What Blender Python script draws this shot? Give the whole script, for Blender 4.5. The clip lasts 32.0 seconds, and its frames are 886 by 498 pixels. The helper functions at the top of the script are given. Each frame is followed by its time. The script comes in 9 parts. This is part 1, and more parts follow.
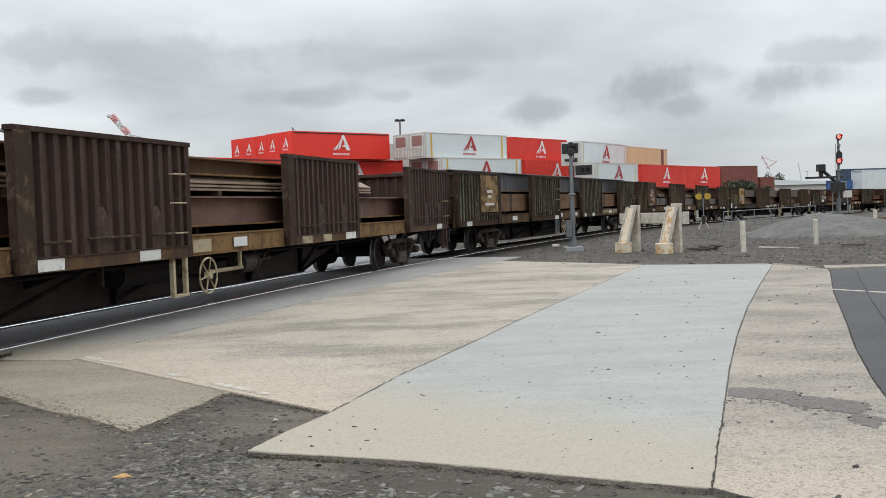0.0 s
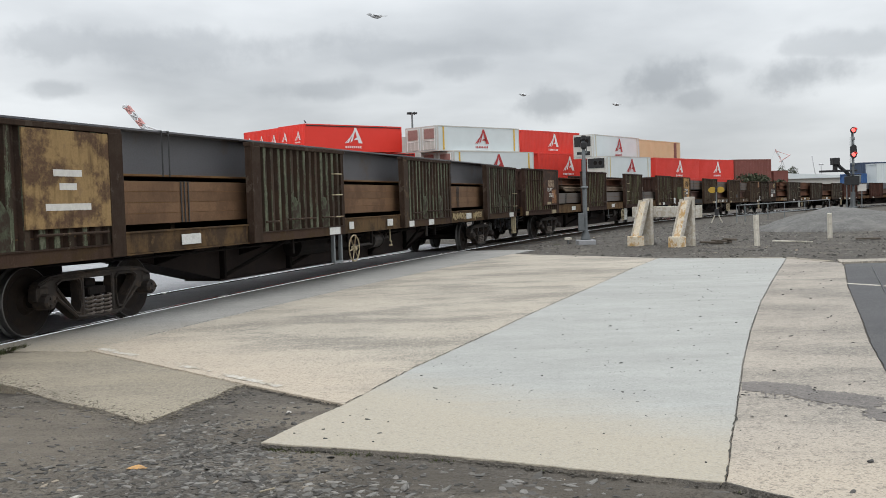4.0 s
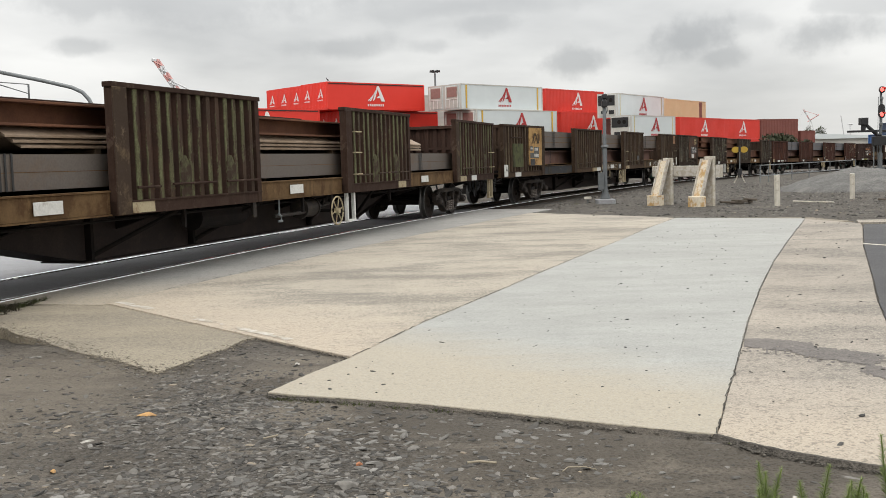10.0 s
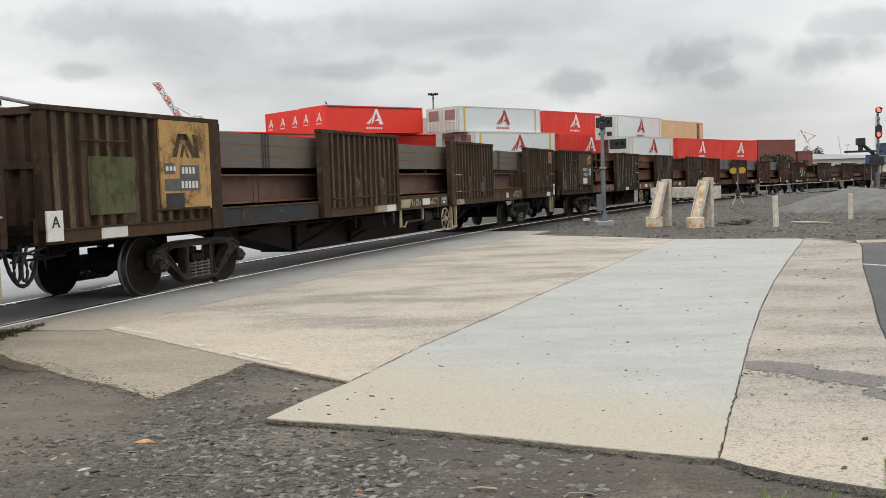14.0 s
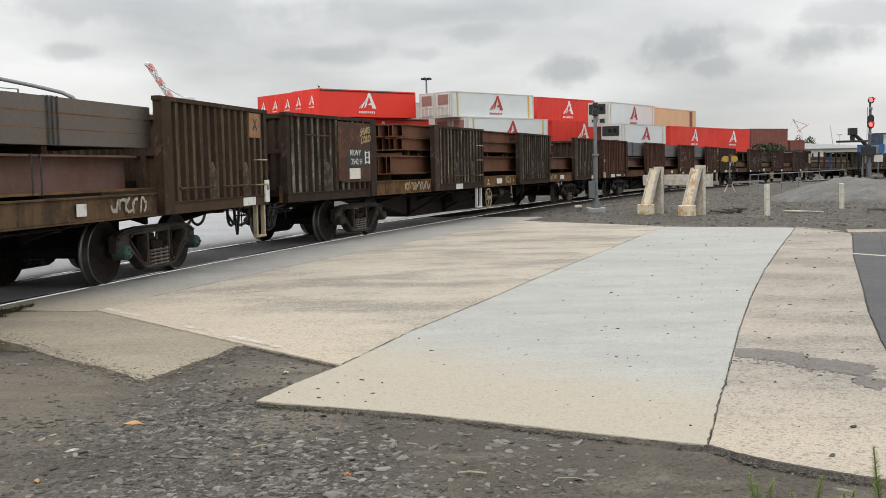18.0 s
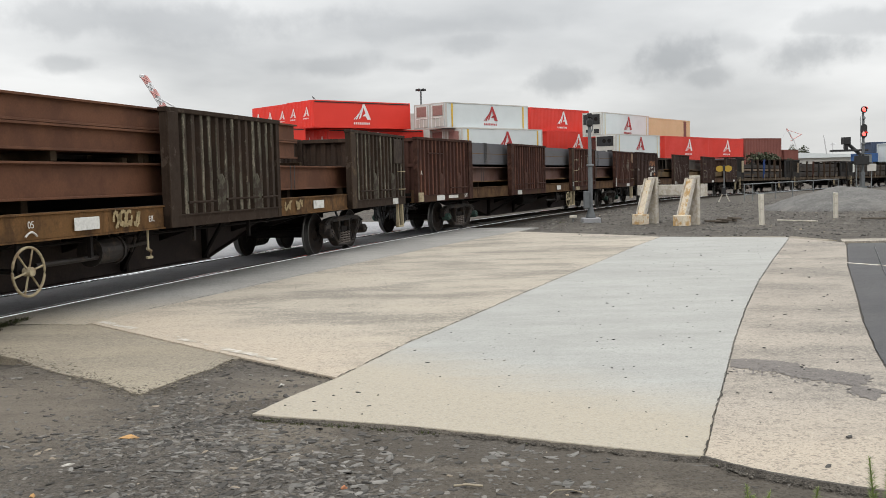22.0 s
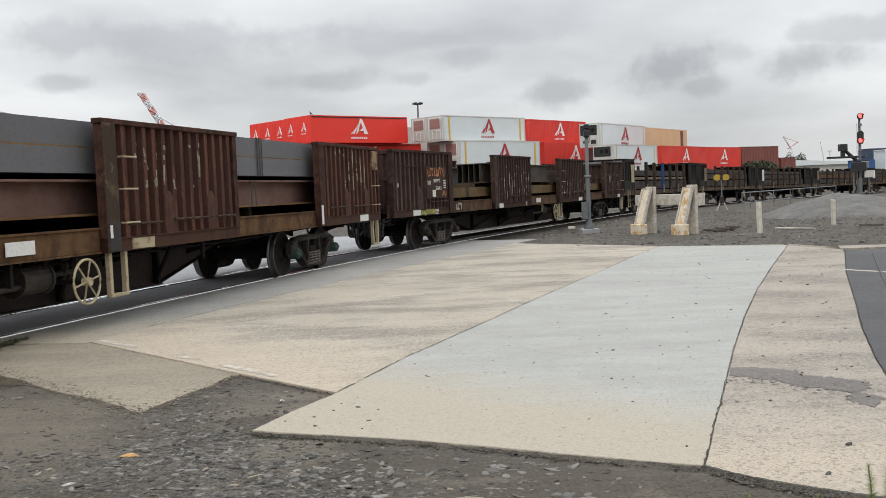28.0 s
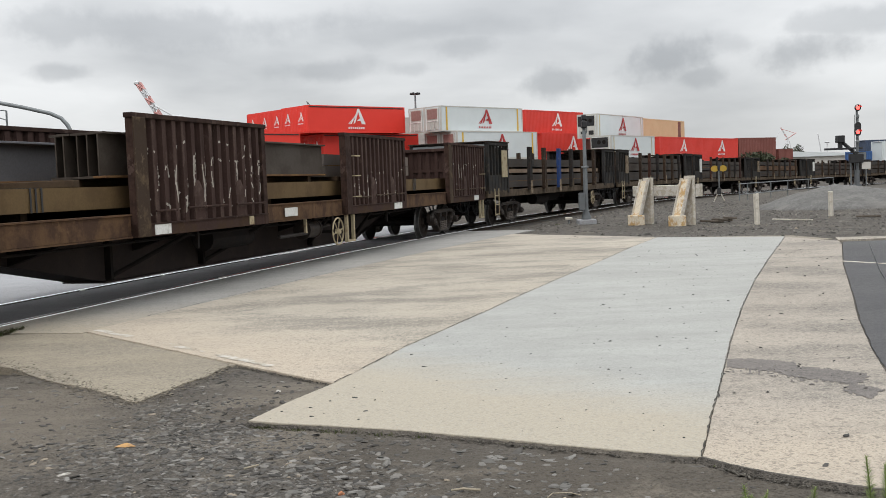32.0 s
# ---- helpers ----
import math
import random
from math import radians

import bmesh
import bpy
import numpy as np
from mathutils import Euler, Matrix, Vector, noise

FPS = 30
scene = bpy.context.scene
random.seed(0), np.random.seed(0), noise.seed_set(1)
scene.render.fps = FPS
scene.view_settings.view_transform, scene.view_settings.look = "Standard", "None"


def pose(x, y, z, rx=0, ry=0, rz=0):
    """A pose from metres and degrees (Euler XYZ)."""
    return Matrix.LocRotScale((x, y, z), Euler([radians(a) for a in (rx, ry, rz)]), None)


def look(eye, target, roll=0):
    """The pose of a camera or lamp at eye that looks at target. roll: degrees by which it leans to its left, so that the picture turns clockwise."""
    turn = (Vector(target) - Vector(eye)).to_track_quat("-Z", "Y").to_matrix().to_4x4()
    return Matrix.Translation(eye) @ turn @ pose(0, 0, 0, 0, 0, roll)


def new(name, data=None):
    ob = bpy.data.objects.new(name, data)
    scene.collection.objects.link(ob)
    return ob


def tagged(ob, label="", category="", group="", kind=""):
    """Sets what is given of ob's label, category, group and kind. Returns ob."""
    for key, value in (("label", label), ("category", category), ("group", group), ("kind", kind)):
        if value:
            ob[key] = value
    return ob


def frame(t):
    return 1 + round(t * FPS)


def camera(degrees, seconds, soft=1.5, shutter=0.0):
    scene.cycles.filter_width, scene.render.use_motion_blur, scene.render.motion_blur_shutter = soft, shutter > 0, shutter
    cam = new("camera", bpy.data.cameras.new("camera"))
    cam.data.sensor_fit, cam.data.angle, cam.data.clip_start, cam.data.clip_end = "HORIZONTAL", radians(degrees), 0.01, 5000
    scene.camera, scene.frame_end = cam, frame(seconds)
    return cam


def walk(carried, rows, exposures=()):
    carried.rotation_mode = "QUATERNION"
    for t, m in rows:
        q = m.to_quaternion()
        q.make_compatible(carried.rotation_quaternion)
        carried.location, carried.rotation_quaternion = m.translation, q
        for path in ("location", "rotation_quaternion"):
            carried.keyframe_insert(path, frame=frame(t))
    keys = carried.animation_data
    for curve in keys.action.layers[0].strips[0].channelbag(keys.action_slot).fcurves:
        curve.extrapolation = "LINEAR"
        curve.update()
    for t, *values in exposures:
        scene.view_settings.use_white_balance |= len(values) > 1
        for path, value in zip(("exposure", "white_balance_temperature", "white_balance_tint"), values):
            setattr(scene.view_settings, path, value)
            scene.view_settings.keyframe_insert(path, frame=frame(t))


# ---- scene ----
EXPOSURES = [(0.0, -0.06, 6450, 11), (2.5, -0.06, 6450, 11), (5.5, 0.04, 6650, 11), (7.5, 0.11, 6900, 12), (10.5, 0.11, 6900, 12), (13.0, 0.06, 6850, 12), (16.0, 0.03, 6700, 11), (19.0, 0.07, 6850, 12), (24.0, 0.03, 6700, 12), (28.0, 0.0, 6650, 12), (32.0, 0.0, 6650, 12)]
cam = camera(48.56, 32.0, 0.5)
PATH = [
    (0.0, pose(-0.096, 0.080, 1.467, 87.61, 1.89, -2.44)),
    (0.5, pose(-0.090, 0.077, 1.471, 87.53, 1.99, -2.63)),
    (1.0, pose(-0.090, 0.082, 1.470, 87.40, 1.92, -2.72)),
    (1.5, pose(-0.096, 0.083, 1.468, 87.40, 1.90, -2.56)),
    (2.0, pose(-0.099, 0.083, 1.467, 87.38, 1.80, -2.40)),
    (2.5, pose(-0.099, 0.082, 1.468, 87.35, 1.80, -2.23)),
    (4.5, pose(-0.106, 0.085, 1.466, 87.07, 1.78, -1.62)),
    (5.0, pose(-0.103, 0.085, 1.465, 86.77, 1.78, -1.54)),
    (5.5, pose(-0.100, 0.085, 1.461, 86.41, 2.01, -1.26)),
    (6.0, pose(-0.060, 0.077, 1.456, 85.81, 2.28, 1.20)),
    (6.5, pose(0.026, 0.062, 1.461, 85.44, 1.69, 4.24)),
    (7.0, pose(0.035, 0.050, 1.459, 85.70, 1.71, 1.82)),
    (7.5, pose(-0.001, 0.011, 1.448, 85.29, 2.41, -1.63)),
    (8.0, pose(-0.008, -0.004, 1.440, 84.86, 2.01, -1.51)),
    (8.5, pose(0.019, -0.013, 1.446, 84.79, 1.21, -1.37)),
    (9.0, pose(0.031, -0.015, 1.448, 84.36, 1.21, -1.42)),
    (9.5, pose(0.034, -0.008, 1.446, 84.54, 1.43, -1.12)),
    (10.0, pose(0.021, -0.017, 1.446, 84.89, 1.54, -0.37)),
    (10.5, pose(0.021, -0.005, 1.450, 85.78, 1.99, 1.39)),
    (11.0, pose(0.013, -0.013, 1.447, 86.18, 2.01, 3.25)),
    (11.5, pose(0.009, -0.009, 1.444, 86.00, 1.80, 3.12)),
    (12.0, pose(0.007, 0.013, 1.444, 86.03, 1.69, 1.67)),
    (12.5, pose(0.019, 0.024, 1.445, 86.16, 1.62, -0.34)),
    (13.0, pose(0.017, 0.024, 1.448, 86.05, 1.67, -0.75)),
    (13.5, pose(0.019, 0.011, 1.452, 86.07, 1.74, -0.61)),
    (15.5, pose(0.027, 0.001, 1.457, 86.54, 2.09, 0.04)),
    (16.0, pose(0.012, 0.004, 1.455, 86.31, 1.61, 0.91)),
    (16.5, pose(0.008, -0.004, 1.452, 86.08, 1.43, 1.39)),
    (17.0, pose(0.009, 0.008, 1.451, 85.59, 1.26, 0.92)),
    (17.5, pose(0.017, 0.017, 1.448, 85.32, 1.12, -0.24)),
    (18.0, pose(0.021, 0.021, 1.447, 85.31, 1.20, -0.90)),
    (18.5, pose(0.017, 0.020, 1.447, 85.39, 1.23, -0.72)),
    (19.0, pose(0.019, 0.021, 1.448, 85.39, 1.37, -0.74)),
    (19.5, pose(0.022, 0.016, 1.451, 85.60, 1.61, -0.72)),
    (20.0, pose(0.026, 0.013, 1.451, 85.93, 1.79, -0.54)),
    (20.5, pose(0.022, 0.016, 1.454, 85.89, 1.72, -0.52)),
    (21.0, pose(0.020, 0.015, 1.451, 85.70, 1.64, -0.53)),
    (21.5, pose(0.023, 0.013, 1.455, 85.85, 1.62, -0.91)),
    (22.0, pose(0.019, 0.013, 1.458, 85.92, 1.43, -1.20)),
    (22.5, pose(0.020, 0.017, 1.456, 85.95, 1.36, -1.32)),
    (23.0, pose(0.018, 0.027, 1.454, 85.99, 1.26, -1.77)),
    (23.5, pose(0.017, 0.028, 1.455, 85.96, 1.25, -2.07)),
    (24.0, pose(0.018, 0.035, 1.455, 85.88, 1.45, -2.23)),
    (24.5, pose(0.025, 0.030, 1.457, 85.92, 1.62, -2.53)),
    (26.5, pose(0.026, 0.024, 1.462, 86.47, 1.92, -2.13)),
    (27.0, pose(0.025, 0.016, 1.461, 86.67, 2.04, -1.73)),
    (27.5, pose(0.028, 0.007, 1.461, 86.83, 2.16, -1.33)),
    (28.0, pose(0.030, -0.004, 1.462, 86.67, 2.32, -1.30)),
    (28.5, pose(0.028, 0.010, 1.459, 86.12, 2.41, -0.98)),
    (29.0, pose(0.024, 0.023, 1.458, 85.79, 2.33, -1.27)),
    (29.5, pose(0.027, 0.031, 1.459, 86.06, 2.25, -2.07)),
    (30.0, pose(0.034, 0.028, 1.461, 86.48, 2.22, -2.44)),
    (30.5, pose(0.031, 0.019, 1.463, 86.61, 2.27, -2.07)),
    (31.0, pose(0.031, 0.025, 1.463, 86.51, 2.35, -1.68)),
    (31.5, pose(0.032, 0.024, 1.463, 86.40, 2.31, -1.59)),
    (32.0, pose(0.030, 0.020, 1.460, 86.11, 2.17, -1.46)),
]
walk(cam, PATH, EXPOSURES)

# ---------------------------------------------------------------- light
world = bpy.data.worlds.new("overcast_sky")
scene.world = world
world.use_nodes = True
wn, wl = world.node_tree.nodes, world.node_tree.links
wn.clear()
CLOUDS = ((0.1419, 0.0954, 0.0539, 0.0223, 0.62), (0.2461, 0.1109, 0.0539, 0.027, 0.72), (0.2772, 0.0932, 0.0324, 0.0144, 0.55), (0.3613, 0.1081, 0.0503, 0.0223, 0.62), (0.3086, 0.122, 0.0288, 0.0144, 0.3), (-0.3269, 0.1159, 0.0288, 0.0093, 0.45), (-0.0906, 0.116, 0.0503, 0.0137, 0.45), (0.053, 0.1339, 0.0432, 0.0162, 0.4), (-0.2301, 0.1576, 0.2158, 0.0216, 0.45), (0.0029, 0.1515, 0.1798, 0.0144, 0.28), (-0.0037, 0.1135, 0.0216, 0.0086, 0.3), (0.387, 0.1339, 0.0575, 0.0144, 0.4))
SUN_EL, SUN_AZ = radians(52), radians(205)


def wnode(kind, **values):
    n = wn.new(kind)
    for key, value in values.items():
        n.inputs[key].default_value = value
    return n


def sky():
    out = wn.new("ShaderNodeOutputWorld")
    bg = wn.new("ShaderNodeBackground")
    bg.inputs["Strength"].default_value = 1.0
    air = wn.new("ShaderNodeTexSky")
    air.sky_type, air.sun_disc = "NISHITA", False
    air.sun_elevation, air.sun_rotation = SUN_EL, SUN_AZ
    coord = wn.new("ShaderNodeTexCoord")
    split = wn.new("ShaderNodeSeparateXYZ")
    wl.new(coord.outputs["Generated"], split.inputs[0])
    # flat cloud layer: direction divided by its height
    height = wn.new("ShaderNodeMath"); height.operation = "MAXIMUM"; height.inputs[1].default_value = 0.0
    wl.new(split.outputs[2], height.inputs[0])
    lift = wn.new("ShaderNodeMath"); lift.operation = "ADD"; lift.inputs[1].default_value = 0.22
    wl.new(height.outputs[0], lift.inputs[0])
    flat = wn.new("ShaderNodeVectorMath"); flat.operation = "DIVIDE"
    comb = wn.new("ShaderNodeCombineXYZ")
    for k in range(3):
        wl.new(lift.outputs[0], comb.inputs[k])
    wl.new(coord.outputs["Generated"], flat.inputs[0])
    wl.new(comb.outputs[0], flat.inputs[1])
    grain = wnode("ShaderNodeTexNoise", Scale=0.8, Detail=6.0, Roughness=0.5, Distortion=0.1)
    wl.new(flat.outputs[0], grain.inputs["Vector"])
    ramp = wn.new("ShaderNodeValToRGB")
    ramp.color_ramp.elements[0].position, ramp.color_ramp.elements[0].color = 0.30, (0.42, 0.447, 0.467, 1)
    ramp.color_ramp.elements[1].position, ramp.color_ramp.elements[1].color = 0.64, (0.80, 0.835, 0.85, 1)
    wl.new(grain.outputs[0], ramp.inputs[0])
    # darker cumulus rags low in the sky: direction x, z and half sizes
    edge = wnode("ShaderNodeTexNoise", Scale=13.0, Detail=5.0, Roughness=0.6)
    wl.new(coord.outputs["Generated"], edge.inputs["Vector"])
    wob = wn.new("ShaderNodeMath"); wob.operation = "MULTIPLY_ADD"; wob.inputs[1].default_value, wob.inputs[2].default_value = 2.6, -1.3
    wl.new(edge.outputs[0], wob.inputs[0])
    total = None
    for cx, cz, rx, rz, power in CLOUDS:
        local = wn.new("ShaderNodeMapping")
        local.inputs["Scale"].default_value = (1 / rx, 0.0, 1 / rz)
        local.inputs["Location"].default_value = (-cx / rx, 0.0, -cz / rz)
        wl.new(coord.outputs["Generated"], local.inputs[0])
        size = wn.new("ShaderNodeVectorMath"); size.operation = "LENGTH"
        wl.new(local.outputs[0], size.inputs[0])
        near = wn.new("ShaderNodeMath"); near.operation = "ADD"
        wl.new(size.outputs["Value"], near.inputs[0])
        wl.new(wob.outputs[0], near.inputs[1])
        m = wn.new("ShaderNodeMapRange"); m.interpolation_type = "SMOOTHSTEP"
        for key, v in (("From Min", 1.15), ("From Max", 0.35), ("To Min", 0.0), ("To Max", power)):
            m.inputs[key].default_value = v
        wl.new(near.outputs[0], m.inputs["Value"])
        if total is None:
            total = m.outputs[0]
        else:
            top = wn.new("ShaderNodeMath"); top.operation = "MAXIMUM"
            wl.new(total, top.inputs[0])
            wl.new(m.outputs[0], top.inputs[1])
            total = top.outputs[0]
    dark = wn.new("ShaderNodeMix"); dark.data_type = "RGBA"
    dark.inputs[7].default_value = (0.33, 0.355, 0.378, 1)
    wl.new(ramp.outputs[0], dark.inputs[6])
    wl.new(total, dark.inputs[0])
    # thin brightness towards the horizon
    low = wn.new("ShaderNodeMapRange")
    low.inputs["From Min"].default_value, low.inputs["From Max"].default_value = 0.0, 0.09
    low.inputs["To Min"].default_value, low.inputs["To Max"].default_value = 0.55, 0.0
    wl.new(height.outputs[0], low.inputs["Value"])
    haze = wn.new("ShaderNodeMix"); haze.data_type = "RGBA"
    haze.inputs[7].default_value = (0.68, 0.715, 0.73, 1)
    wl.new(low.outputs[0], haze.inputs[0])
    wl.new(dark.outputs[2], haze.inputs[6])
    scaled = wn.new("ShaderNodeVectorMath"); scaled.operation = "SCALE"; scaled.inputs["Scale"].default_value = 0.10
    wl.new(air.outputs[0], scaled.inputs[0])
    both = wn.new("ShaderNodeMix"); both.data_type = "RGBA"
    both.inputs[0].default_value = 0.94
    wl.new(scaled.outputs[0], both.inputs[6])
    wl.new(haze.outputs[2], both.inputs[7])
    zen = wn.new("ShaderNodeMath"); zen.operation = "MULTIPLY_ADD"; zen.inputs[1].default_value, zen.inputs[2].default_value = 2.35, 0.87
    wl.new(height.outputs[0], zen.inputs[0])
    wl.new(zen.outputs[0], bg.inputs["Strength"])
    wl.new(both.outputs[2], bg.inputs["Color"])
    wl.new(bg.outputs[0], out.inputs["Surface"])


sky()
sun_data = bpy.data.lights.new("sun", "SUN")
sun_data.energy, sun_data.angle, sun_data.color = 1.0, radians(25), (1.0, 0.97, 0.93)
sun = new("sun", sun_data)
sun.matrix_world = look((0, 0, 50), (Vector((0, 0, 50)) - Vector((math.sin(SUN_AZ) * math.cos(SUN_EL), math.cos(SUN_AZ) * math.cos(SUN_EL), math.sin(SUN_EL)))))

# ---------------------------------------------------------------- materials


class Nodes:
    """A small writer of node trees."""

    def __init__(self, name):
        self.mat = bpy.data.materials.new(name)
        self.mat.use_nodes = True
        self.t = self.mat.node_tree
        self.t.nodes.clear()
        self.out = self.t.nodes.new("ShaderNodeOutputMaterial")
        self.bsdf = self.t.nodes.new("ShaderNodeBsdfPrincipled")
        self.t.links.new(self.bsdf.outputs[0], self.out.inputs["Surface"])
        self.coord = self.t.nodes.new("ShaderNodeTexCoord")

    def link(self, a, b):
        self.t.links.new(a, b)

    def mapped(self, scale=(1, 1, 1), shift=(0, 0, 0), turn=0.0):
        m = self.t.nodes.new("ShaderNodeMapping")
        m.inputs["Scale"].default_value, m.inputs["Location"].default_value = scale, shift
        m.inputs["Rotation"].default_value = (0, 0, turn)
        self.link(self.coord.outputs["Object"], m.inputs[0])
        return m.outputs[0]

    def noise(self, scale, vector=None, detail=4.0, rough=0.55, distort=0.0):
        n = self.t.nodes.new("ShaderNodeTexNoise")
        n.inputs["Scale"].default_value, n.inputs["Detail"].default_value = scale, detail
        n.inputs["Roughness"].default_value, n.inputs["Distortion"].default_value = rough, distort
        self.link(vector if vector is not None else self.coord.outputs["Object"], n.inputs["Vector"])
        return n.outputs[0]

    def cells(self, scale, vector=None):
        n = self.t.nodes.new("ShaderNodeTexVoronoi")
        n.inputs["Scale"].default_value = scale
        self.link(vector if vector is not None else self.coord.outputs["Object"], n.inputs["Vector"])
        return n

    def ramp(self, value, a, b, lo=0.0, hi=1.0):
        n = self.t.nodes.new("ShaderNodeMapRange")
        for key, v in (("From Min", a), ("From Max", b), ("To Min", lo), ("To Max", hi)):
            n.inputs[key].default_value = v
        self.link(value, n.inputs["Value"])
        return n.outputs[0]

    def mix(self, fac, a, b, how="MIX"):
        n = self.t.nodes.new("ShaderNodeMix")
        n.data_type, n.blend_type = "RGBA", how
        for v, k in ((fac, 0), (a, 6), (b, 7)):
            if isinstance(v, (int, float)):
                n.inputs[k].default_value = v if k == 0 else (v, v, v, 1)
            elif isinstance(v, tuple):
                n.inputs[k].default_value = (*v, 1)
            else:
                self.link(v, n.inputs[k])
        return n.outputs[2]

    def math(self, how, a, b=0.0):
        n = self.t.nodes.new("ShaderNodeMath")
        n.operation = how
        for v, k in ((a, 0), (b, 1)):
            if isinstance(v, (int, float)):
                n.inputs[k].default_value = v
            else:
                self.link(v, n.inputs[k])
        return n.outputs[0]

    def random(self):
        return self.t.nodes.new("ShaderNodeObjectInfo").outputs["Random"]

    def island(self):
        return self.t.nodes.new("ShaderNodeNewGeometry").outputs["Random Per Island"]

    def bump(self, height, strength=0.3, distance=0.02):
        n = self.t.nodes.new("ShaderNodeBump")
        n.inputs["Strength"].default_value, n.inputs["Distance"].default_value = strength, distance
        self.link(height, n.inputs["Height"])
        self.link(n.outputs[0], self.bsdf.inputs["Normal"])

    def done(self, colour, rough=0.8, metal=0.0, spec=0.4):
        for v, key in ((colour, "Base Color"), (rough, "Roughness"), (metal, "Metallic"), (spec, "Specular IOR Level")):
            if isinstance(v, tuple):
                self.bsdf.inputs[key].default_value = (*v, 1)
            elif isinstance(v, (int, float)):
                self.bsdf.inputs[key].default_value = v
            else:
                self.link(v, self.bsdf.inputs[key])
        return self.mat


def worn_paint(name, base, rust, wear=0.5, scale=1.6, streak=True, rough=0.82, bump=0.25, vary=0.25, light=None, crest=None, other=None, coat=0.52):
    """Old paint or bare steel with rust patches, runs of dirt and grime; crest and other are paints left in flakes on
    the outer ribs, crest also lightens these ribs against the shaded valleys.
    """
    n = Nodes(name)
    patch = n.noise(scale, detail=8.0, rough=0.68)
    fine = n.noise(38.0, detail=3.0)
    col = n.mix(n.ramp(patch, wear - 0.06, wear + 0.06), base, rust)
    flake = None
    if streak:
        where_run = n.ramp(n.noise(0.9, n.mapped((1.0, 1.0, 1.0), (2.0, 7.0, 1.0)), detail=3.0), 0.38, 0.62)
        run = n.noise(1.0, n.mapped((7.0, 7.0, 0.7)), detail=6.0, rough=0.65)
        col = n.mix(n.math("MULTIPLY", where_run, n.ramp(run, 0.48, 0.66, 0.0, 0.75)), col, tuple(c * 0.40 for c in rust))
        blot = n.noise(3.2, n.mapped((1.0, 1.0, 0.55), (3.1, 1.7, 0.4)), detail=8.0, rough=0.75)
        col = n.mix(n.ramp(blot, 0.575, 0.60, 0.0, 0.65 if light else 0.40), col, light or tuple(min(1.0, c * 1.9 + 0.02) for c in rust))
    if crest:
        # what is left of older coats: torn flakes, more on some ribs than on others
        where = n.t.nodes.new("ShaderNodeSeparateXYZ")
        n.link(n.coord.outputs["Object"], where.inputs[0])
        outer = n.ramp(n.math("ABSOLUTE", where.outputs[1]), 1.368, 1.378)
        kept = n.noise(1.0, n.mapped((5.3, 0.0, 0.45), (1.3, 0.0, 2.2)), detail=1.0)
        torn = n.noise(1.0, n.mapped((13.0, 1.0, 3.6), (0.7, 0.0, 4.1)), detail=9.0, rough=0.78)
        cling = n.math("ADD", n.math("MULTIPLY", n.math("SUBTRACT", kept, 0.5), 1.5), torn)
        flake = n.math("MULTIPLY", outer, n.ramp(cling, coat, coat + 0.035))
        # even lift on the outer ribs: contrast with shaded valleys put into colour
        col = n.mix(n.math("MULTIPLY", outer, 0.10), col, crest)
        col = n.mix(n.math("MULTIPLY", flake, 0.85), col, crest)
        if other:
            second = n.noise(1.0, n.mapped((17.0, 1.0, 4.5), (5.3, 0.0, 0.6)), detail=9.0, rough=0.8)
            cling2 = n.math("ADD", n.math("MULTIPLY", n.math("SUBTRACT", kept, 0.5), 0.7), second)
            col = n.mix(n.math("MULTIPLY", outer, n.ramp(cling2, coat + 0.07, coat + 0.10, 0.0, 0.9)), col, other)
    col = n.mix(n.ramp(fine, 0.35, 0.7, 0.0, 0.35), col, tuple(c * 0.5 for c in base))
    if vary:
        col = n.mix(n.ramp(n.random(), 0, 1, 0.0, vary), col, tuple(c * 0.6 for c in rust))
    height = n.math("ADD", n.math("MULTIPLY", patch, 0.6), n.math("MULTIPLY", fine, 0.4))
    if flake is not None:
        height = n.math("ADD", height, n.math("MULTIPLY", flake, 0.3))
    n.bump(height, bump, 0.015)
    return n.done(col, n.ramp(patch, 0.3, 0.7, rough, min(1.0, rough + 0.15)), 0.0, 0.14)


def plain(name, base, rough=0.6, metal=0.0, dirt=0.35, scale=2.5, spec=0.4):
    n = Nodes(name)
    big = n.noise(scale, detail=6.0, rough=0.6)
    fine = n.noise(60.0, detail=2.0)
    col = n.mix(n.ramp(big, 0.35, 0.75, 0.0, dirt), base, tuple(c * 0.45 for c in base))
    col = n.mix(n.ramp(fine, 0.4, 0.75, 0.0, dirt * 0.5), col, tuple(c * 0.6 for c in base))
    n.bump(fine, 0.1, 0.005)
    return n.done(col, n.ramp(big, 0.3, 0.7, max(0.05, rough - 0.1), min(1, rough + 0.15)), metal, spec)


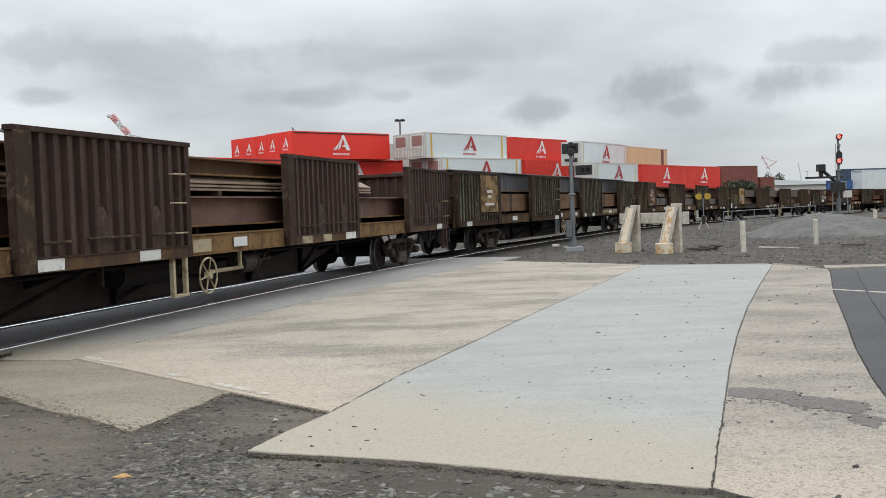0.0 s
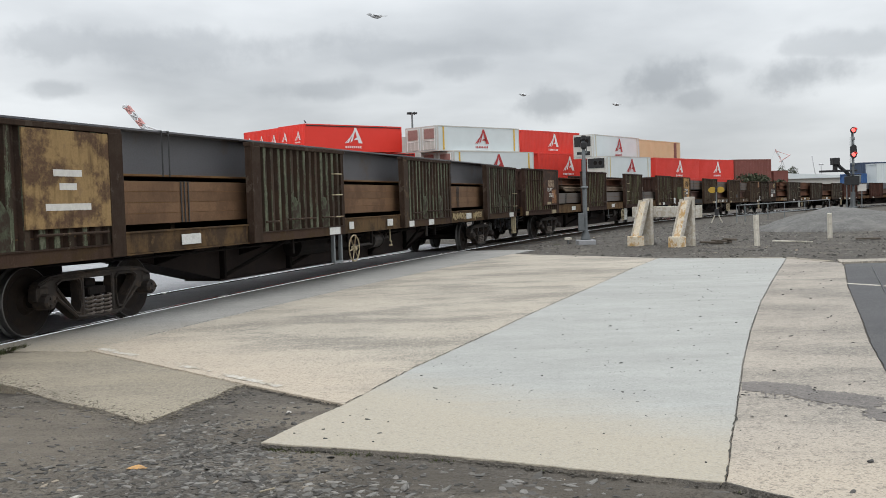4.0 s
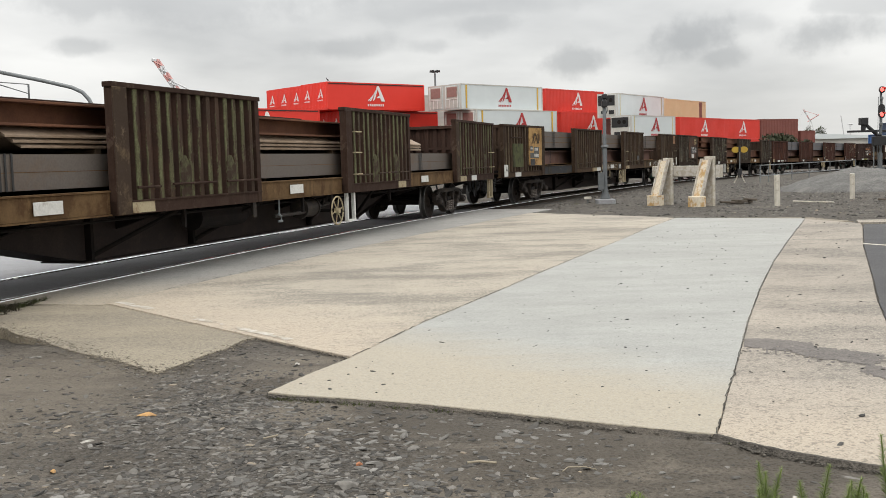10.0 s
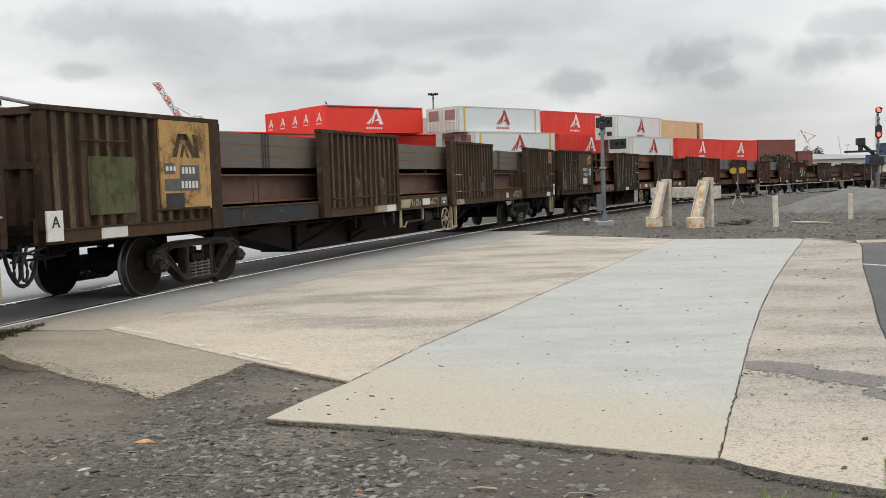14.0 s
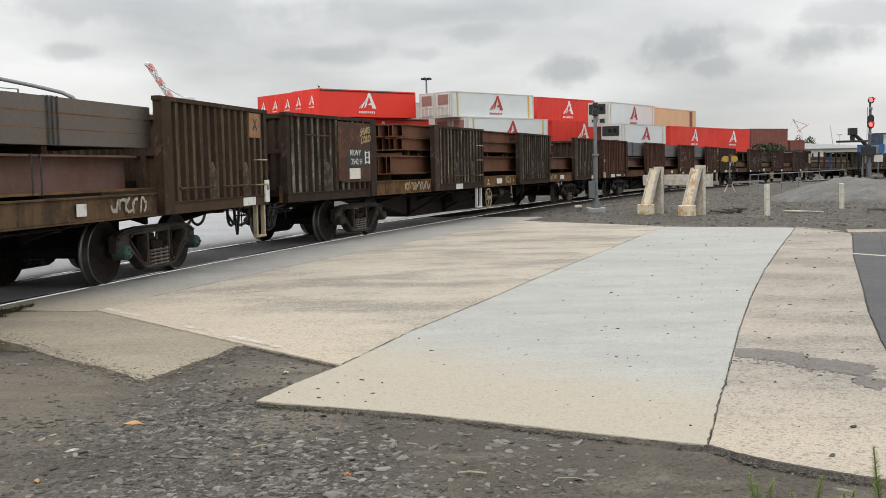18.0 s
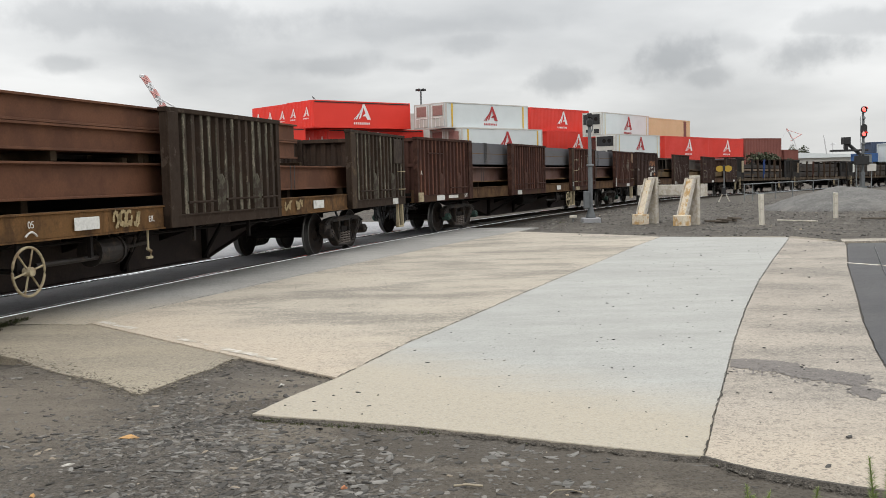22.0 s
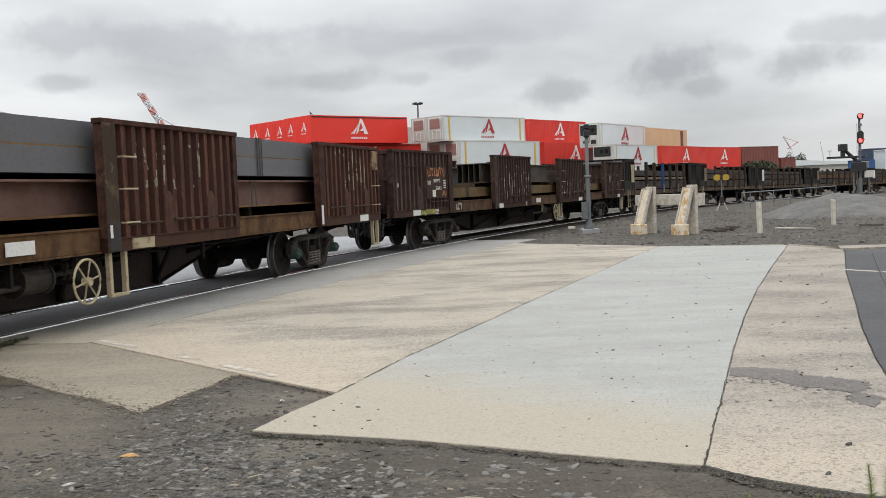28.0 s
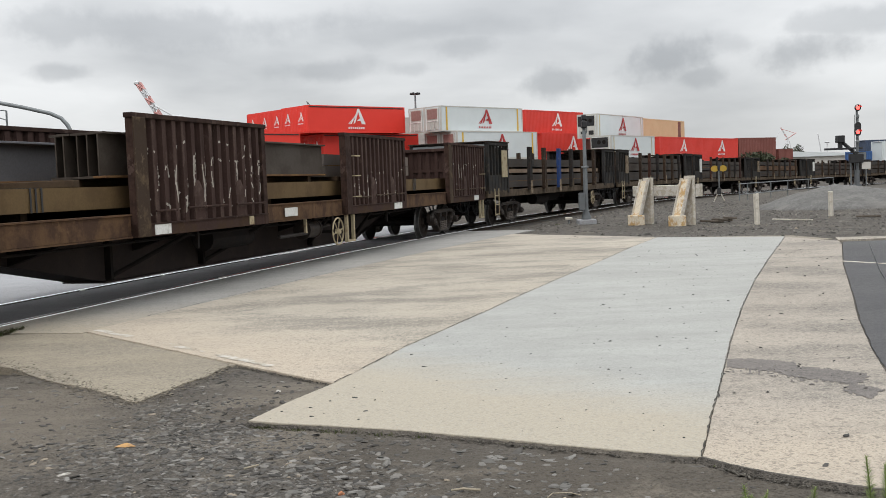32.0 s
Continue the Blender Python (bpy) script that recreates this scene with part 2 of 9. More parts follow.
def concrete(name, pale, stain, worn, aggregate, tint=None, along=0.35, amount=0.5, speck=0.35, reach_of=(0.0, 1.0, 6.0, 8.0, 2.6), drawn=1.0, spread=(0.46, 0.56), grain=0.0):
    """Cast concrete: clouds, drag marks across the traffic, worn zones in which the stones show, and stains."""
    n = Nodes(name)
    cloud = n.noise(0.30, detail=6.0, rough=0.62)
    mottle = n.noise(2.3, detail=6.0, rough=0.68)
    drag = n.noise(1.0, n.mapped((0.45, 2.0, 1.0), turn=along), detail=8.0, rough=0.72)
    zone = n.noise(1.0, n.mapped((0.50, 0.85, 1.0), (4.0, 2.0, 0.0), along), detail=7.0, rough=0.66)
    fine = n.noise(55.0, detail=3.0, rough=0.75)
    grit, sand = n.cells(46.0), n.cells(110.0)
    split, split2 = n.t.nodes.new("ShaderNodeSeparateColor"), n.t.nodes.new("ShaderNodeSeparateColor")
    n.link(grit.outputs["Color"], split.inputs[0])
    n.link(sand.outputs["Color"], split2.inputs[0])
    col = n.mix(n.ramp(cloud, 0.38, 0.64), pale, stain)
    col = n.mix(n.ramp(mottle, 0.40, 0.72, 0.0, 0.45), col, tuple(c * 0.80 for c in stain))
    col = n.mix(n.ramp(drag, 0.48, 0.68, 0.0, 0.55 * drawn), col, tuple(min(1, c * 1.14) for c in pale))
    col = n.mix(n.ramp(drag, 0.46, 0.30, 0.0, 0.6 * drawn), col, tuple(c * 0.84 for c in stain))
    if tint:
        # dust carried onto the near end
        place = n.t.nodes.new("ShaderNodeSeparateXYZ")
        n.link(n.coord.outputs["Object"], place.inputs[0])
        nx, ny, r0, r1, sway = reach_of
        reach = n.math("ADD", n.math("MULTIPLY", place.outputs[0], nx), n.math("MULTIPLY", place.outputs[1], ny))
        reach = n.math("ADD", reach, n.math("MULTIPLY", n.math("SUBTRACT", drag, 0.5), sway))
        clean = n.ramp(reach, r0, r1, 0.0, 1.0)
        col = n.mix(n.math("MULTIPLY", clean, 0.95), tint, col)
        amount = n.math("MULTIPLY", n.ramp(clean, 0.0, 1.0, 0.25, 1.0), amount)
    wornzone = n.math("MULTIPLY", n.ramp(n.math("ADD", n.math("MULTIPLY", drag, 0.25), n.math("MULTIPLY", zone, 0.75)), *spread), amount)
    pit = n.ramp(n.noise(1.0, n.mapped((34.0, 26.0, 1.0)), detail=3.0, rough=0.7), 0.50, 0.55)
    chip = n.math("MAXIMUM", n.math("MULTIPLY", n.ramp(split.outputs[0], 0.55, 0.60), 0.75), pit)
    far_pit = n.ramp(n.noise(1.0, n.mapped((16.0, 9.0, 1.0), (2.0, 5.0, 0.0)), detail=6.0, rough=0.85), 0.51, 0.54)
    chip = n.math("MAXIMUM", n.math("MULTIPLY", chip, 0.7), far_pit)
    chips = n.mix(chip, worn, aggregate)
    col = n.mix(n.math("MULTIPLY", wornzone, n.ramp(split.outputs[1], 0.0, 1.0, 0.65, 1.0)), col, chips)
    if grain:
        # scoured patches that break up into single dark grains
        speckle = n.noise(1.0, n.mapped((36.0, 8.5, 1.0), (1.0, 7.0, 0.0), along), detail=7.0, rough=0.82)
        field = n.math("ADD", n.math("MULTIPLY", n.math("SUBTRACT", zone, 0.5), 0.75), n.math("MULTIPLY", n.math("SUBTRACT", drag, 0.5), 0.55))
        dots = n.ramp(n.math("ADD", n.math("SUBTRACT", speckle, 0.5), field), 0.0, 0.07, 0.0, grain)
        col = n.mix(n.math("MULTIPLY", dots, n.ramp(clean, 0.0, 1.0, 0.1, 1.0) if tint else 1.0), col, tuple(0.42 * c for c in worn))
    col = n.mix(n.math("MULTIPLY", n.ramp(split2.outputs[0], 0.74, 0.78), speck), col, tuple(c * 0.34 for c in stain))
    col = n.mix(n.math("MULTIPLY", n.ramp(split.outputs[2], 0.90, 0.93), speck), col, tuple(c * 0.30 for c in stain))
    col = n.mix(n.math("MULTIPLY", n.ramp(split2.outputs[1], 0.84, 0.90), speck), col, tuple(min(1, c * 1.35) for c in pale))
    col = n.mix(n.ramp(fine, 0.42, 0.78, 0.0, 0.40), col, tuple(c * 0.62 for c in stain))
    n.bump(n.math("ADD", n.math("MULTIPLY", fine, 0.6), n.math("MULTIPLY", n.math("MULTIPLY", chip, wornzone), 0.5)), 0.45, 0.01)
    return n.done(col, n.ramp(cloud, 0.3, 0.7, 0.76, 0.92), 0.0, 0.25)


def gravel(name, dark, pale, brown, size=26.0, bare=None, wet=()):
    """Crushed stone and dirt as a ground: stones told apart by cells, with sandy and muddy patches."""
    n = Nodes(name)
    patch = n.noise(0.55, detail=6.0, rough=0.62, distort=0.4)
    stone = n.cells(size)
    small = n.cells(size * 3.1)
    fine = n.noise(90.0, detail=3.0)
    split = n.t.nodes.new("ShaderNodeSeparateColor")
    n.link(stone.outputs["Color"], split.inputs[0])
    split2 = n.t.nodes.new("ShaderNodeSeparateColor")
    n.link(small.outputs["Color"], split2.inputs[0])
    col = n.mix(n.ramp(split.outputs[0], 0.2, 1.0), dark, pale)
    col2 = n.mix(n.ramp(split2.outputs[0], 0.1, 1.0), dark, tuple(0.8 * c for c in pale))
    col = n.mix(0.5, col, col2)
    cover = n.ramp(patch, 0.50, 0.66, 0.0, 0.85 if not bare else 0.40)
    if bare:
        # trodden dirt where few stones lie
        for x, y, r in bare:
            far = n.t.nodes.new("ShaderNodeVectorMath")
            far.operation = "DISTANCE"
            far.inputs[1].default_value = (x, y, 0.0)
            n.link(n.coord.outputs["Object"], far.inputs[0])
            d = n.math("ADD", far.outputs["Value"], n.math("MULTIPLY", n.math("SUBTRACT", patch, 0.5), 1.6))
            cover = n.math("MAXIMUM", cover, n.ramp(d, r * 0.75, r * 1.25, 0.9, 0.0))
    soak = None
    for x, y, r in wet:
        far = n.t.nodes.new("ShaderNodeVectorMath")
        far.operation = "DISTANCE"
        far.inputs[1].default_value = (x, y, 0.0)
        n.link(n.coord.outputs["Object"], far.inputs[0])
        d = n.math("ADD", far.outputs["Value"], n.math("MULTIPLY", n.math("SUBTRACT", n.noise(2.2, detail=6.0, rough=0.7), 0.5), 1.5))
        q = n.ramp(d, r * 0.5, r * 1.2, 0.85, 0.0)
        soak = q if soak is None else n.math("MAXIMUM", soak, q)
    damp = n.noise(1.0, n.mapped((1.1, 2.6, 1.0), turn=0.5), detail=7.0, rough=0.68)
    col = n.mix(cover, col, brown)
    if soak is not None:
        col = n.mix(soak, col, tuple(0.50 * c for c in brown))
    col = n.mix(n.ramp(damp, 0.50, 0.64, 0.0, 0.6), col, tuple(0.50 * c for c in brown))
    col = n.mix(n.ramp(damp, 0.46, 0.34, 0.0, 0.45), col, tuple(min(1.0, 1.35 * c) for c in brown))
    col = n.mix(n.ramp(fine, 0.4, 0.8, 0.0, 0.4), col, tuple(0.5 * c for c in dark))
    rise = n.math("ADD", n.math("MULTIPLY", n.ramp(stone.outputs["Distance"], 0.0, 0.5, 1.0, 0.0), n.ramp(patch, 0.47, 0.62, 1.0, 0.15)), n.math("ADD", n.math("MULTIPLY", fine, 0.3), n.math("MULTIPLY", damp, 1.6)))
    n.bump(rise, 0.75, 0.025)
    return n.done(col, 0.9, 0.0, 0.25)


def stone_mat(name, dark, pale, warm):
    n = Nodes(name)
    i = n.island()
    col = n.mix(n.math("POWER", i, 1.9), dark, pale)
    col = n.mix(n.ramp(i, 0.985, 0.99), col, warm)
    fine = n.noise(40.0, detail=4.0)
    col = n.mix(n.ramp(fine, 0.3, 0.75, 0.0, 0.45), col, tuple(c * 0.5 for c in dark))
    n.bump(fine, 0.4, 0.006)
    return n.done(col, 0.85, 0.0, 0.3)


M = {}
M["slab_warm"] = concrete("worn_warm_concrete", (0.415, 0.371, 0.303), (0.345, 0.311, 0.257), (0.30, 0.282, 0.25), (0.038, 0.038, 0.042), tint=(0.425, 0.362, 0.285), along=0.0, amount=0.28, speck=0.36, reach_of=(0.755, 0.656, 4.5, 6.1, 1.7), drawn=0.3, spread=(0.45, 0.57), grain=0.62)
M["slab_blue"] = concrete("newer_pale_concrete", (0.345, 0.350, 0.331), (0.303, 0.306, 0.288), (0.29, 0.29, 0.27), (0.22, 0.22, 0.22), tint=(0.365, 0.326, 0.258), along=0.1, amount=0.08, speck=0.16, reach_of=(0.69, 0.72, 5.05, 6.15, 1.2))
M["slab_rose"] = concrete("old_rosy_concrete", (0.365, 0.325, 0.272), (0.30, 0.268, 0.23), (0.315, 0.288, 0.245), (0.10, 0.097, 0.092), tint=(0.40, 0.345, 0.275), along=0.1, amount=0.8, speck=0.42, reach_of=(0, 1, 5.0, 6.0, 1.0), drawn=0.4, grain=0.2)
M["pad"] = concrete("dusty_concrete", (0.305, 0.268, 0.203), (0.245, 0.213, 0.163), (0.27, 0.237, 0.187), (0.10, 0.092, 0.086), along=0.3, amount=0.5, speck=0.4)
M["apron"] = concrete("grey_apron_concrete", (0.32, 0.312, 0.292), (0.245, 0.243, 0.232), (0.26, 0.255, 0.24), (0.11, 0.11, 0.11), tint=(0.345, 0.298, 0.228), along=1.25, amount=0.25, reach_of=(0.0, 1.0, 10.9, 13.2, 1.2))
M["bed"] = concrete("oily_dark_pavement", (0.215, 0.213, 0.218), (0.165, 0.163, 0.168), (0.20, 0.20, 0.20), (0.08, 0.05, 0.05), along=1.25, amount=0.3)
M["yard"] = concrete("pale_yard_pavement", (0.33, 0.335, 0.345), (0.28, 0.285, 0.295), (0.30, 0.30, 0.30), (0.3, 0.3, 0.3), along=1.2, amount=0.15)
M["asphalt"] = concrete("road_asphalt", (0.088, 0.087, 0.088), (0.070, 0.069, 0.072), (0.115, 0.112, 0.108), (0.045, 0.045, 0.045), along=0.3, amount=0.4)
M["patch"] = concrete("asphalt_patch", (0.180, 0.163, 0.148), (0.145, 0.131, 0.121), (0.20, 0.18, 0.16), (0.07, 0.07, 0.07), along=0.3, amount=0.5)
M["ground"] = gravel("gravel_ground", (0.036, 0.032, 0.027), (0.145, 0.130, 0.111), (0.146, 0.126, 0.101), 42.0, ((0.75, 4.35, 0.85), (1.9, 3.5, 0.8), (-3.6, 6.3, 1.7), (-1.0, 6.95, 0.62), (-0.75, 5.75, 0.35)), ((0.55, 4.75, 0.75), (1.35, 4.45, 0.55), (-0.35, 5.35, 0.45), (1.0, 3.9, 0.6), (-1.05, 6.45, 0.25)))
M["ballast"] = gravel("ballast_stones", (0.030, 0.029, 0.028), (0.105, 0.100, 0.095), (0.075, 0.063, 0.052), 17.0)
M["pile"] = gravel("crushed_rock_heap", (0.095, 0.093, 0.088), (0.215, 0.21, 0.20), (0.17, 0.162, 0.15), 24.0)
M["stone"] = stone_mat("loose_stone", (0.046, 0.043, 0.039), (0.225, 0.211, 0.190), (0.28, 0.235, 0.18))
M["grit"] = stone_mat("dark_grit", (0.022, 0.021, 0.020), (0.10, 0.096, 0.09), (0.2, 0.17, 0.13))
M["slate"] = stone_mat("pale_flat_stone", (0.11, 0.105, 0.096), (0.25, 0.24, 0.22), (0.36, 0.30, 0.22))
M["white_paint"] = worn_paint("flaking_white_paint", (0.54, 0.51, 0.46), (0.40, 0.36, 0.29), 0.50, 9.0, False, 0.7, 0.1, 0.0)
M["rail"] = worn_paint("rail_side_rust", (0.030, 0.024, 0.020), (0.045, 0.032, 0.024), 0.5, 3.0, False)
M["rail_top"] = plain("polished_rail_top", (0.90, 0.90, 0.90), 0.17, 1.0, 0.05)
M["timber"] = worn_paint("grey_sleeper_timber", (0.09, 0.075, 0.06), (0.13, 0.11, 0.09), 0.5, 6.0, False)
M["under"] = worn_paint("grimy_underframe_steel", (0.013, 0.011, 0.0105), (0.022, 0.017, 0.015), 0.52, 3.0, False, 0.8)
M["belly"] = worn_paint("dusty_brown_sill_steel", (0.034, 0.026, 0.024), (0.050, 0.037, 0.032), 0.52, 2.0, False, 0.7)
M["bogie"] = worn_paint("dusty_cast_steel", (0.030, 0.026, 0.024), (0.070, 0.052, 0.040), 0.56, 5.0, False, 0.45)
M["cap_green"] = worn_paint("dull_green_cap_paint", (0.045, 0.085, 0.070), (0.05, 0.045, 0.035), 0.56, 9.0, False, 0.6)
M["spring"] = plain("coil_spring_steel", (0.120, 0.098, 0.082), 0.7, 0.0, 0.5, 8.0)
M["wheel"] = worn_paint("brown_wheel_steel", (0.014, 0.011, 0.010), (0.024, 0.017, 0.013), 0.5, 4.0, False, 0.6)
M["tread"] = plain("worn_wheel_tread", (0.15, 0.145, 0.14), 0.4, 0.7, 0.4)
M["cream"] = worn_paint("dirty_cream_paint", (0.42, 0.36, 0.24), (0.22, 0.15, 0.09), 0.56, 5.0, False)
M["plate_white"] = worn_paint("white_plate", (0.66, 0.66, 0.63), (0.42, 0.40, 0.36), 0.62, 7.0, False, 0.5, 0.1)
M["black"] = plain("black_steel", (0.02, 0.02, 0.021), 0.55)
M["galv"] = plain("galvanised_steel", (0.19, 0.205, 0.21), 0.5, 0.3, 0.4, 6.0)
M["letter"] = plain("white_lettering", (0.62, 0.60, 0.56), 0.7, 0.0, 0.4, 12.0)
M["scrawl"] = plain("pale_spray_paint", (0.36, 0.33, 0.285), 0.7, 0.0, 0.5, 6.0)
M["scrawl_cream"] = plain("cream_spray_paint", (0.27, 0.235, 0.17), 0.75, 0.0, 0.9, 7.0)
M["scrawl_gold"] = plain("ochre_spray_paint", (0.38, 0.29, 0.15), 0.7, 0.0, 0.5, 6.0)
M["scrawl_orange"] = plain("orange_spray_paint", (0.45, 0.17, 0.05), 0.7, 0.0, 0.4, 6.0)
M["scrawl_lime"] = plain("dull_lime_spray_paint", (0.36, 0.36, 0.10), 0.7, 0.0, 0.4, 6.0)
M["wood_tan"] = worn_paint("grimy_dunnage", (0.085, 0.058, 0.036), (0.06, 0.042, 0.028), 0.5, 3.0, False)
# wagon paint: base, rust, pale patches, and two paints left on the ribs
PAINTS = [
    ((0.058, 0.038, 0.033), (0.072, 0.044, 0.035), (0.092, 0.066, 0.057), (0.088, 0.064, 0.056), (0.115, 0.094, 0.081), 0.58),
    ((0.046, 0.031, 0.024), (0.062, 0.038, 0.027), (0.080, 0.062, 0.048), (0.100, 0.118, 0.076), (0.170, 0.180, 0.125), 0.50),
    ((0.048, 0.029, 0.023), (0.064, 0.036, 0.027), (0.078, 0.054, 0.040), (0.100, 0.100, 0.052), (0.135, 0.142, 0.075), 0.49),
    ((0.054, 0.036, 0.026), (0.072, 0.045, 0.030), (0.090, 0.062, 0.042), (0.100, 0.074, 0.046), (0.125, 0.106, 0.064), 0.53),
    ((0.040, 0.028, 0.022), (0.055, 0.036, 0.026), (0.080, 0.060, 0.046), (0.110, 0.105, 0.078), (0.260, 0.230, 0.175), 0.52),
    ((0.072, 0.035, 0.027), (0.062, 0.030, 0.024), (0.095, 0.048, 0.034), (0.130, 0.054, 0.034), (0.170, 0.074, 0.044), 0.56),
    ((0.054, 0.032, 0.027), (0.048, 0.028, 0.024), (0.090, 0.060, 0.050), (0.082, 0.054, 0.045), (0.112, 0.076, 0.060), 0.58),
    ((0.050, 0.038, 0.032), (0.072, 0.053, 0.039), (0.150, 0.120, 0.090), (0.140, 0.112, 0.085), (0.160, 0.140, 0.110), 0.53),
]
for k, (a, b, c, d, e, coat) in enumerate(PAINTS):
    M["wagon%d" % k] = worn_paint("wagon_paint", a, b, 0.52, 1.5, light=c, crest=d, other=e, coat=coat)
    M["post%d" % k] = worn_paint("wagon_frame_paint", tuple(q * f for q, f in zip(a, (1.0, 0.98, 0.88))), tuple(0.62 * q for q in b), 0.50, 5.5, light=tuple(1.25 * q for q in c), bump=0.4)
    M["pad%d" % k] = worn_paint("hinge_pad_paint", d if k in (1, 2, 4) else e if k == 3 else c, a, 0.50, 4.5, light=e if k in (1, 2) else None)
SILLS = [((0.205, 0.122, 0.054), (0.115, 0.068, 0.037)), ((0.105, 0.064, 0.030), (0.055, 0.037, 0.025)),
         ((0.12, 0.074, 0.036), (0.08, 0.044, 0.022)), ((0.105, 0.066, 0.036), (0.060, 0.040, 0.025)),
         ((0.140, 0.074, 0.030), (0.075, 0.043, 0.024)), ((0.115, 0.064, 0.030), (0.07, 0.038, 0.022)),
         ((0.095, 0.055, 0.030), (0.058, 0.034, 0.024)), ((0.10, 0.074, 0.050), (0.055, 0.041, 0.030))]
for k, (a, b) in enumerate(SILLS):
    M["sill%d" % k] = worn_paint("sill_paint", tuple(1.12 * c for c in a), b, 0.52, 2.2, light=tuple(1.45 * c for c in a))
    M["foot%d" % k] = worn_paint("foot_band_paint", tuple(0.55 * c for c in a), PAINTS[k][1], 0.48, 1.9)
M["steel_grey"] = worn_paint("mill_scale_steel", (0.138, 0.122, 0.111), (0.145, 0.110, 0.086), 0.55, 0.9, False, 0.5, 0.1, 0.35)
M["steel_blue"] = worn_paint("dark_mill_scale_steel", (0.130, 0.132, 0.143), (0.135, 0.110, 0.090), 0.6, 0.7, False, 0.45, 0.1, 0.35)
M["steel_rust"] = worn_paint("rusted_rolled_steel", (0.162, 0.074, 0.043), (0.112, 0.053, 0.034), 0.5, 1.0, False, 0.7, 0.1, 0.4)
M["steel_brown"] = worn_paint("brown_rolled_steel", (0.180, 0.104, 0.058), (0.122, 0.070, 0.041), 0.5, 1.1, False, 0.65, 0.1, 0.4)
M["steel_ochre"] = worn_paint("ochre_rolled_steel", (0.140, 0.094, 0.045), (0.10, 0.064, 0.032), 0.5, 1.1, False, 0.65, 0.1, 0.35)
M["steel_pale"] = worn_paint("pale_tan_rolled_steel", (0.30, 0.225, 0.165), (0.20, 0.140, 0.095), 0.52, 1.1, False, 0.6, 0.1, 0.3)
M["steel_mauve"] = worn_paint("mauve_rolled_steel", (0.182, 0.110, 0.094), (0.145, 0.080, 0.062), 0.5, 1.1, False, 0.6, 0.1, 0.35)
M["steel_soot"] = worn_paint("sooty_rolled_steel", (0.048, 0.043, 0.039), (0.066, 0.052, 0.042), 0.52, 2.4, False, 0.55, 0.15, 0.3)
M["steel_dark"] = worn_paint("dark_brown_rolled_steel", (0.075, 0.063, 0.053), (0.055, 0.044, 0.036), 0.5, 1.2, False, 0.6, 0.1, 0.3)
M["flange_rust"] = worn_paint("rusty_flange_steel", (0.20, 0.115, 0.048), (0.12, 0.062, 0.032), 0.5, 1.4, False, 0.7, 0.1, 0.3)
M["box_red"] = plain("red_container_paint", (0.74, 0.040, 0.024), 0.5, 0.0, 0.10, 0.6)
M["box_red_dark"] = plain("faded_red_container_paint", (0.66, 0.046, 0.030), 0.55, 0.0, 0.2, 0.6)
M["box_white"] = plain("white_container_paint", (0.60, 0.64, 0.64), 0.45, 0.0, 0.12, 0.7)
M["box_cream"] = plain("grey_cream_paint", (0.52, 0.50, 0.46), 0.5, 0.0, 0.3, 1.0)
M["stripe_pale"] = plain("faded_yellow_stripe", (0.58, 0.47, 0.22), 0.55, 0.0, 0.2, 2.0)
M["box_tan"] = plain("tan_container_paint", (0.62, 0.44, 0.26), 0.55, 0.0, 0.15, 0.7)
M["box_brown"] = plain("brown_container_paint", (0.19, 0.062, 0.048), 0.6, 0.0, 0.3, 0.8)
M["box_blue"] = plain("blue_container_paint", (0.045, 0.065, 0.11), 0.55, 0.0, 0.3, 0.8)
M["logo_white"] = plain("white_logo_paint", (0.78, 0.76, 0.74), 0.5, 0.0, 0.08)
M["logo_red"] = plain("red_logo_paint", (0.42, 0.04, 0.04), 0.5, 0.0, 0.08)
M["yellow"] = plain("yellow_paint", (0.66, 0.42, 0.06), 0.5, 0.0, 0.2)
M["vent"] = plain("reddish_vent_cover", (0.30, 0.16, 0.14), 0.7, 0.0, 0.3, 4.0)
M["blue_paint"] = worn_paint("blue_post_paint", (0.02, 0.05, 0.16), (0.05, 0.05, 0.07), 0.6, 3.0)
# crane colours are paled to carry the haze of distance
M["crane_red"] = plain("haze_paled_crane_red", (0.62, 0.33, 0.31), 0.6)
M["crane_grey"] = plain("haze_paled_crane_grey", (0.62, 0.63, 0.64), 0.6)


def leaf_mat():
    n = Nodes("weed_leaf")
    col = n.mix(n.island(), (0.085, 0.125, 0.032), (0.20, 0.26, 0.075))
    return n.done(col, 0.6, 0.0, 0.3)


def tree_mat():
    n = Nodes("tree_leaf")
    col = n.mix(n.island(), (0.036, 0.044, 0.024), (0.075, 0.085, 0.050))
    return n.done(col, 0.7, 0.0, 0.3)


def glow_mat():
    n = Nodes("red_signal_glow")
    e = n.bsdf.inputs
    e["Emission Color"].default_value, e["Emission Strength"].default_value = (1.0, 0.06, 0.05, 1), 5.0
    return n.done((0.4, 0.02, 0.02), 0.3)


M["leaf"], M["tree"], M["glow"] = leaf_mat(), tree_mat(), glow_mat()
M["bark"] = worn_paint("bark", (0.06, 0.045, 0.03), (0.04, 0.03, 0.02), 0.5, 6.0)

# ---------------------------------------------------------------- mesh helpers


def mesh_of(bm, smooth=False):
    me = bpy.data.meshes.new("mesh")
    bmesh.ops.recalc_face_normals(bm, faces=bm.faces)
    bm.to_mesh(me)
    bm.free()
    if smooth:
        me.polygons.foreach_set("use_smooth", [True] * len(me.polygons))
    me.materials.append(None)
    return me


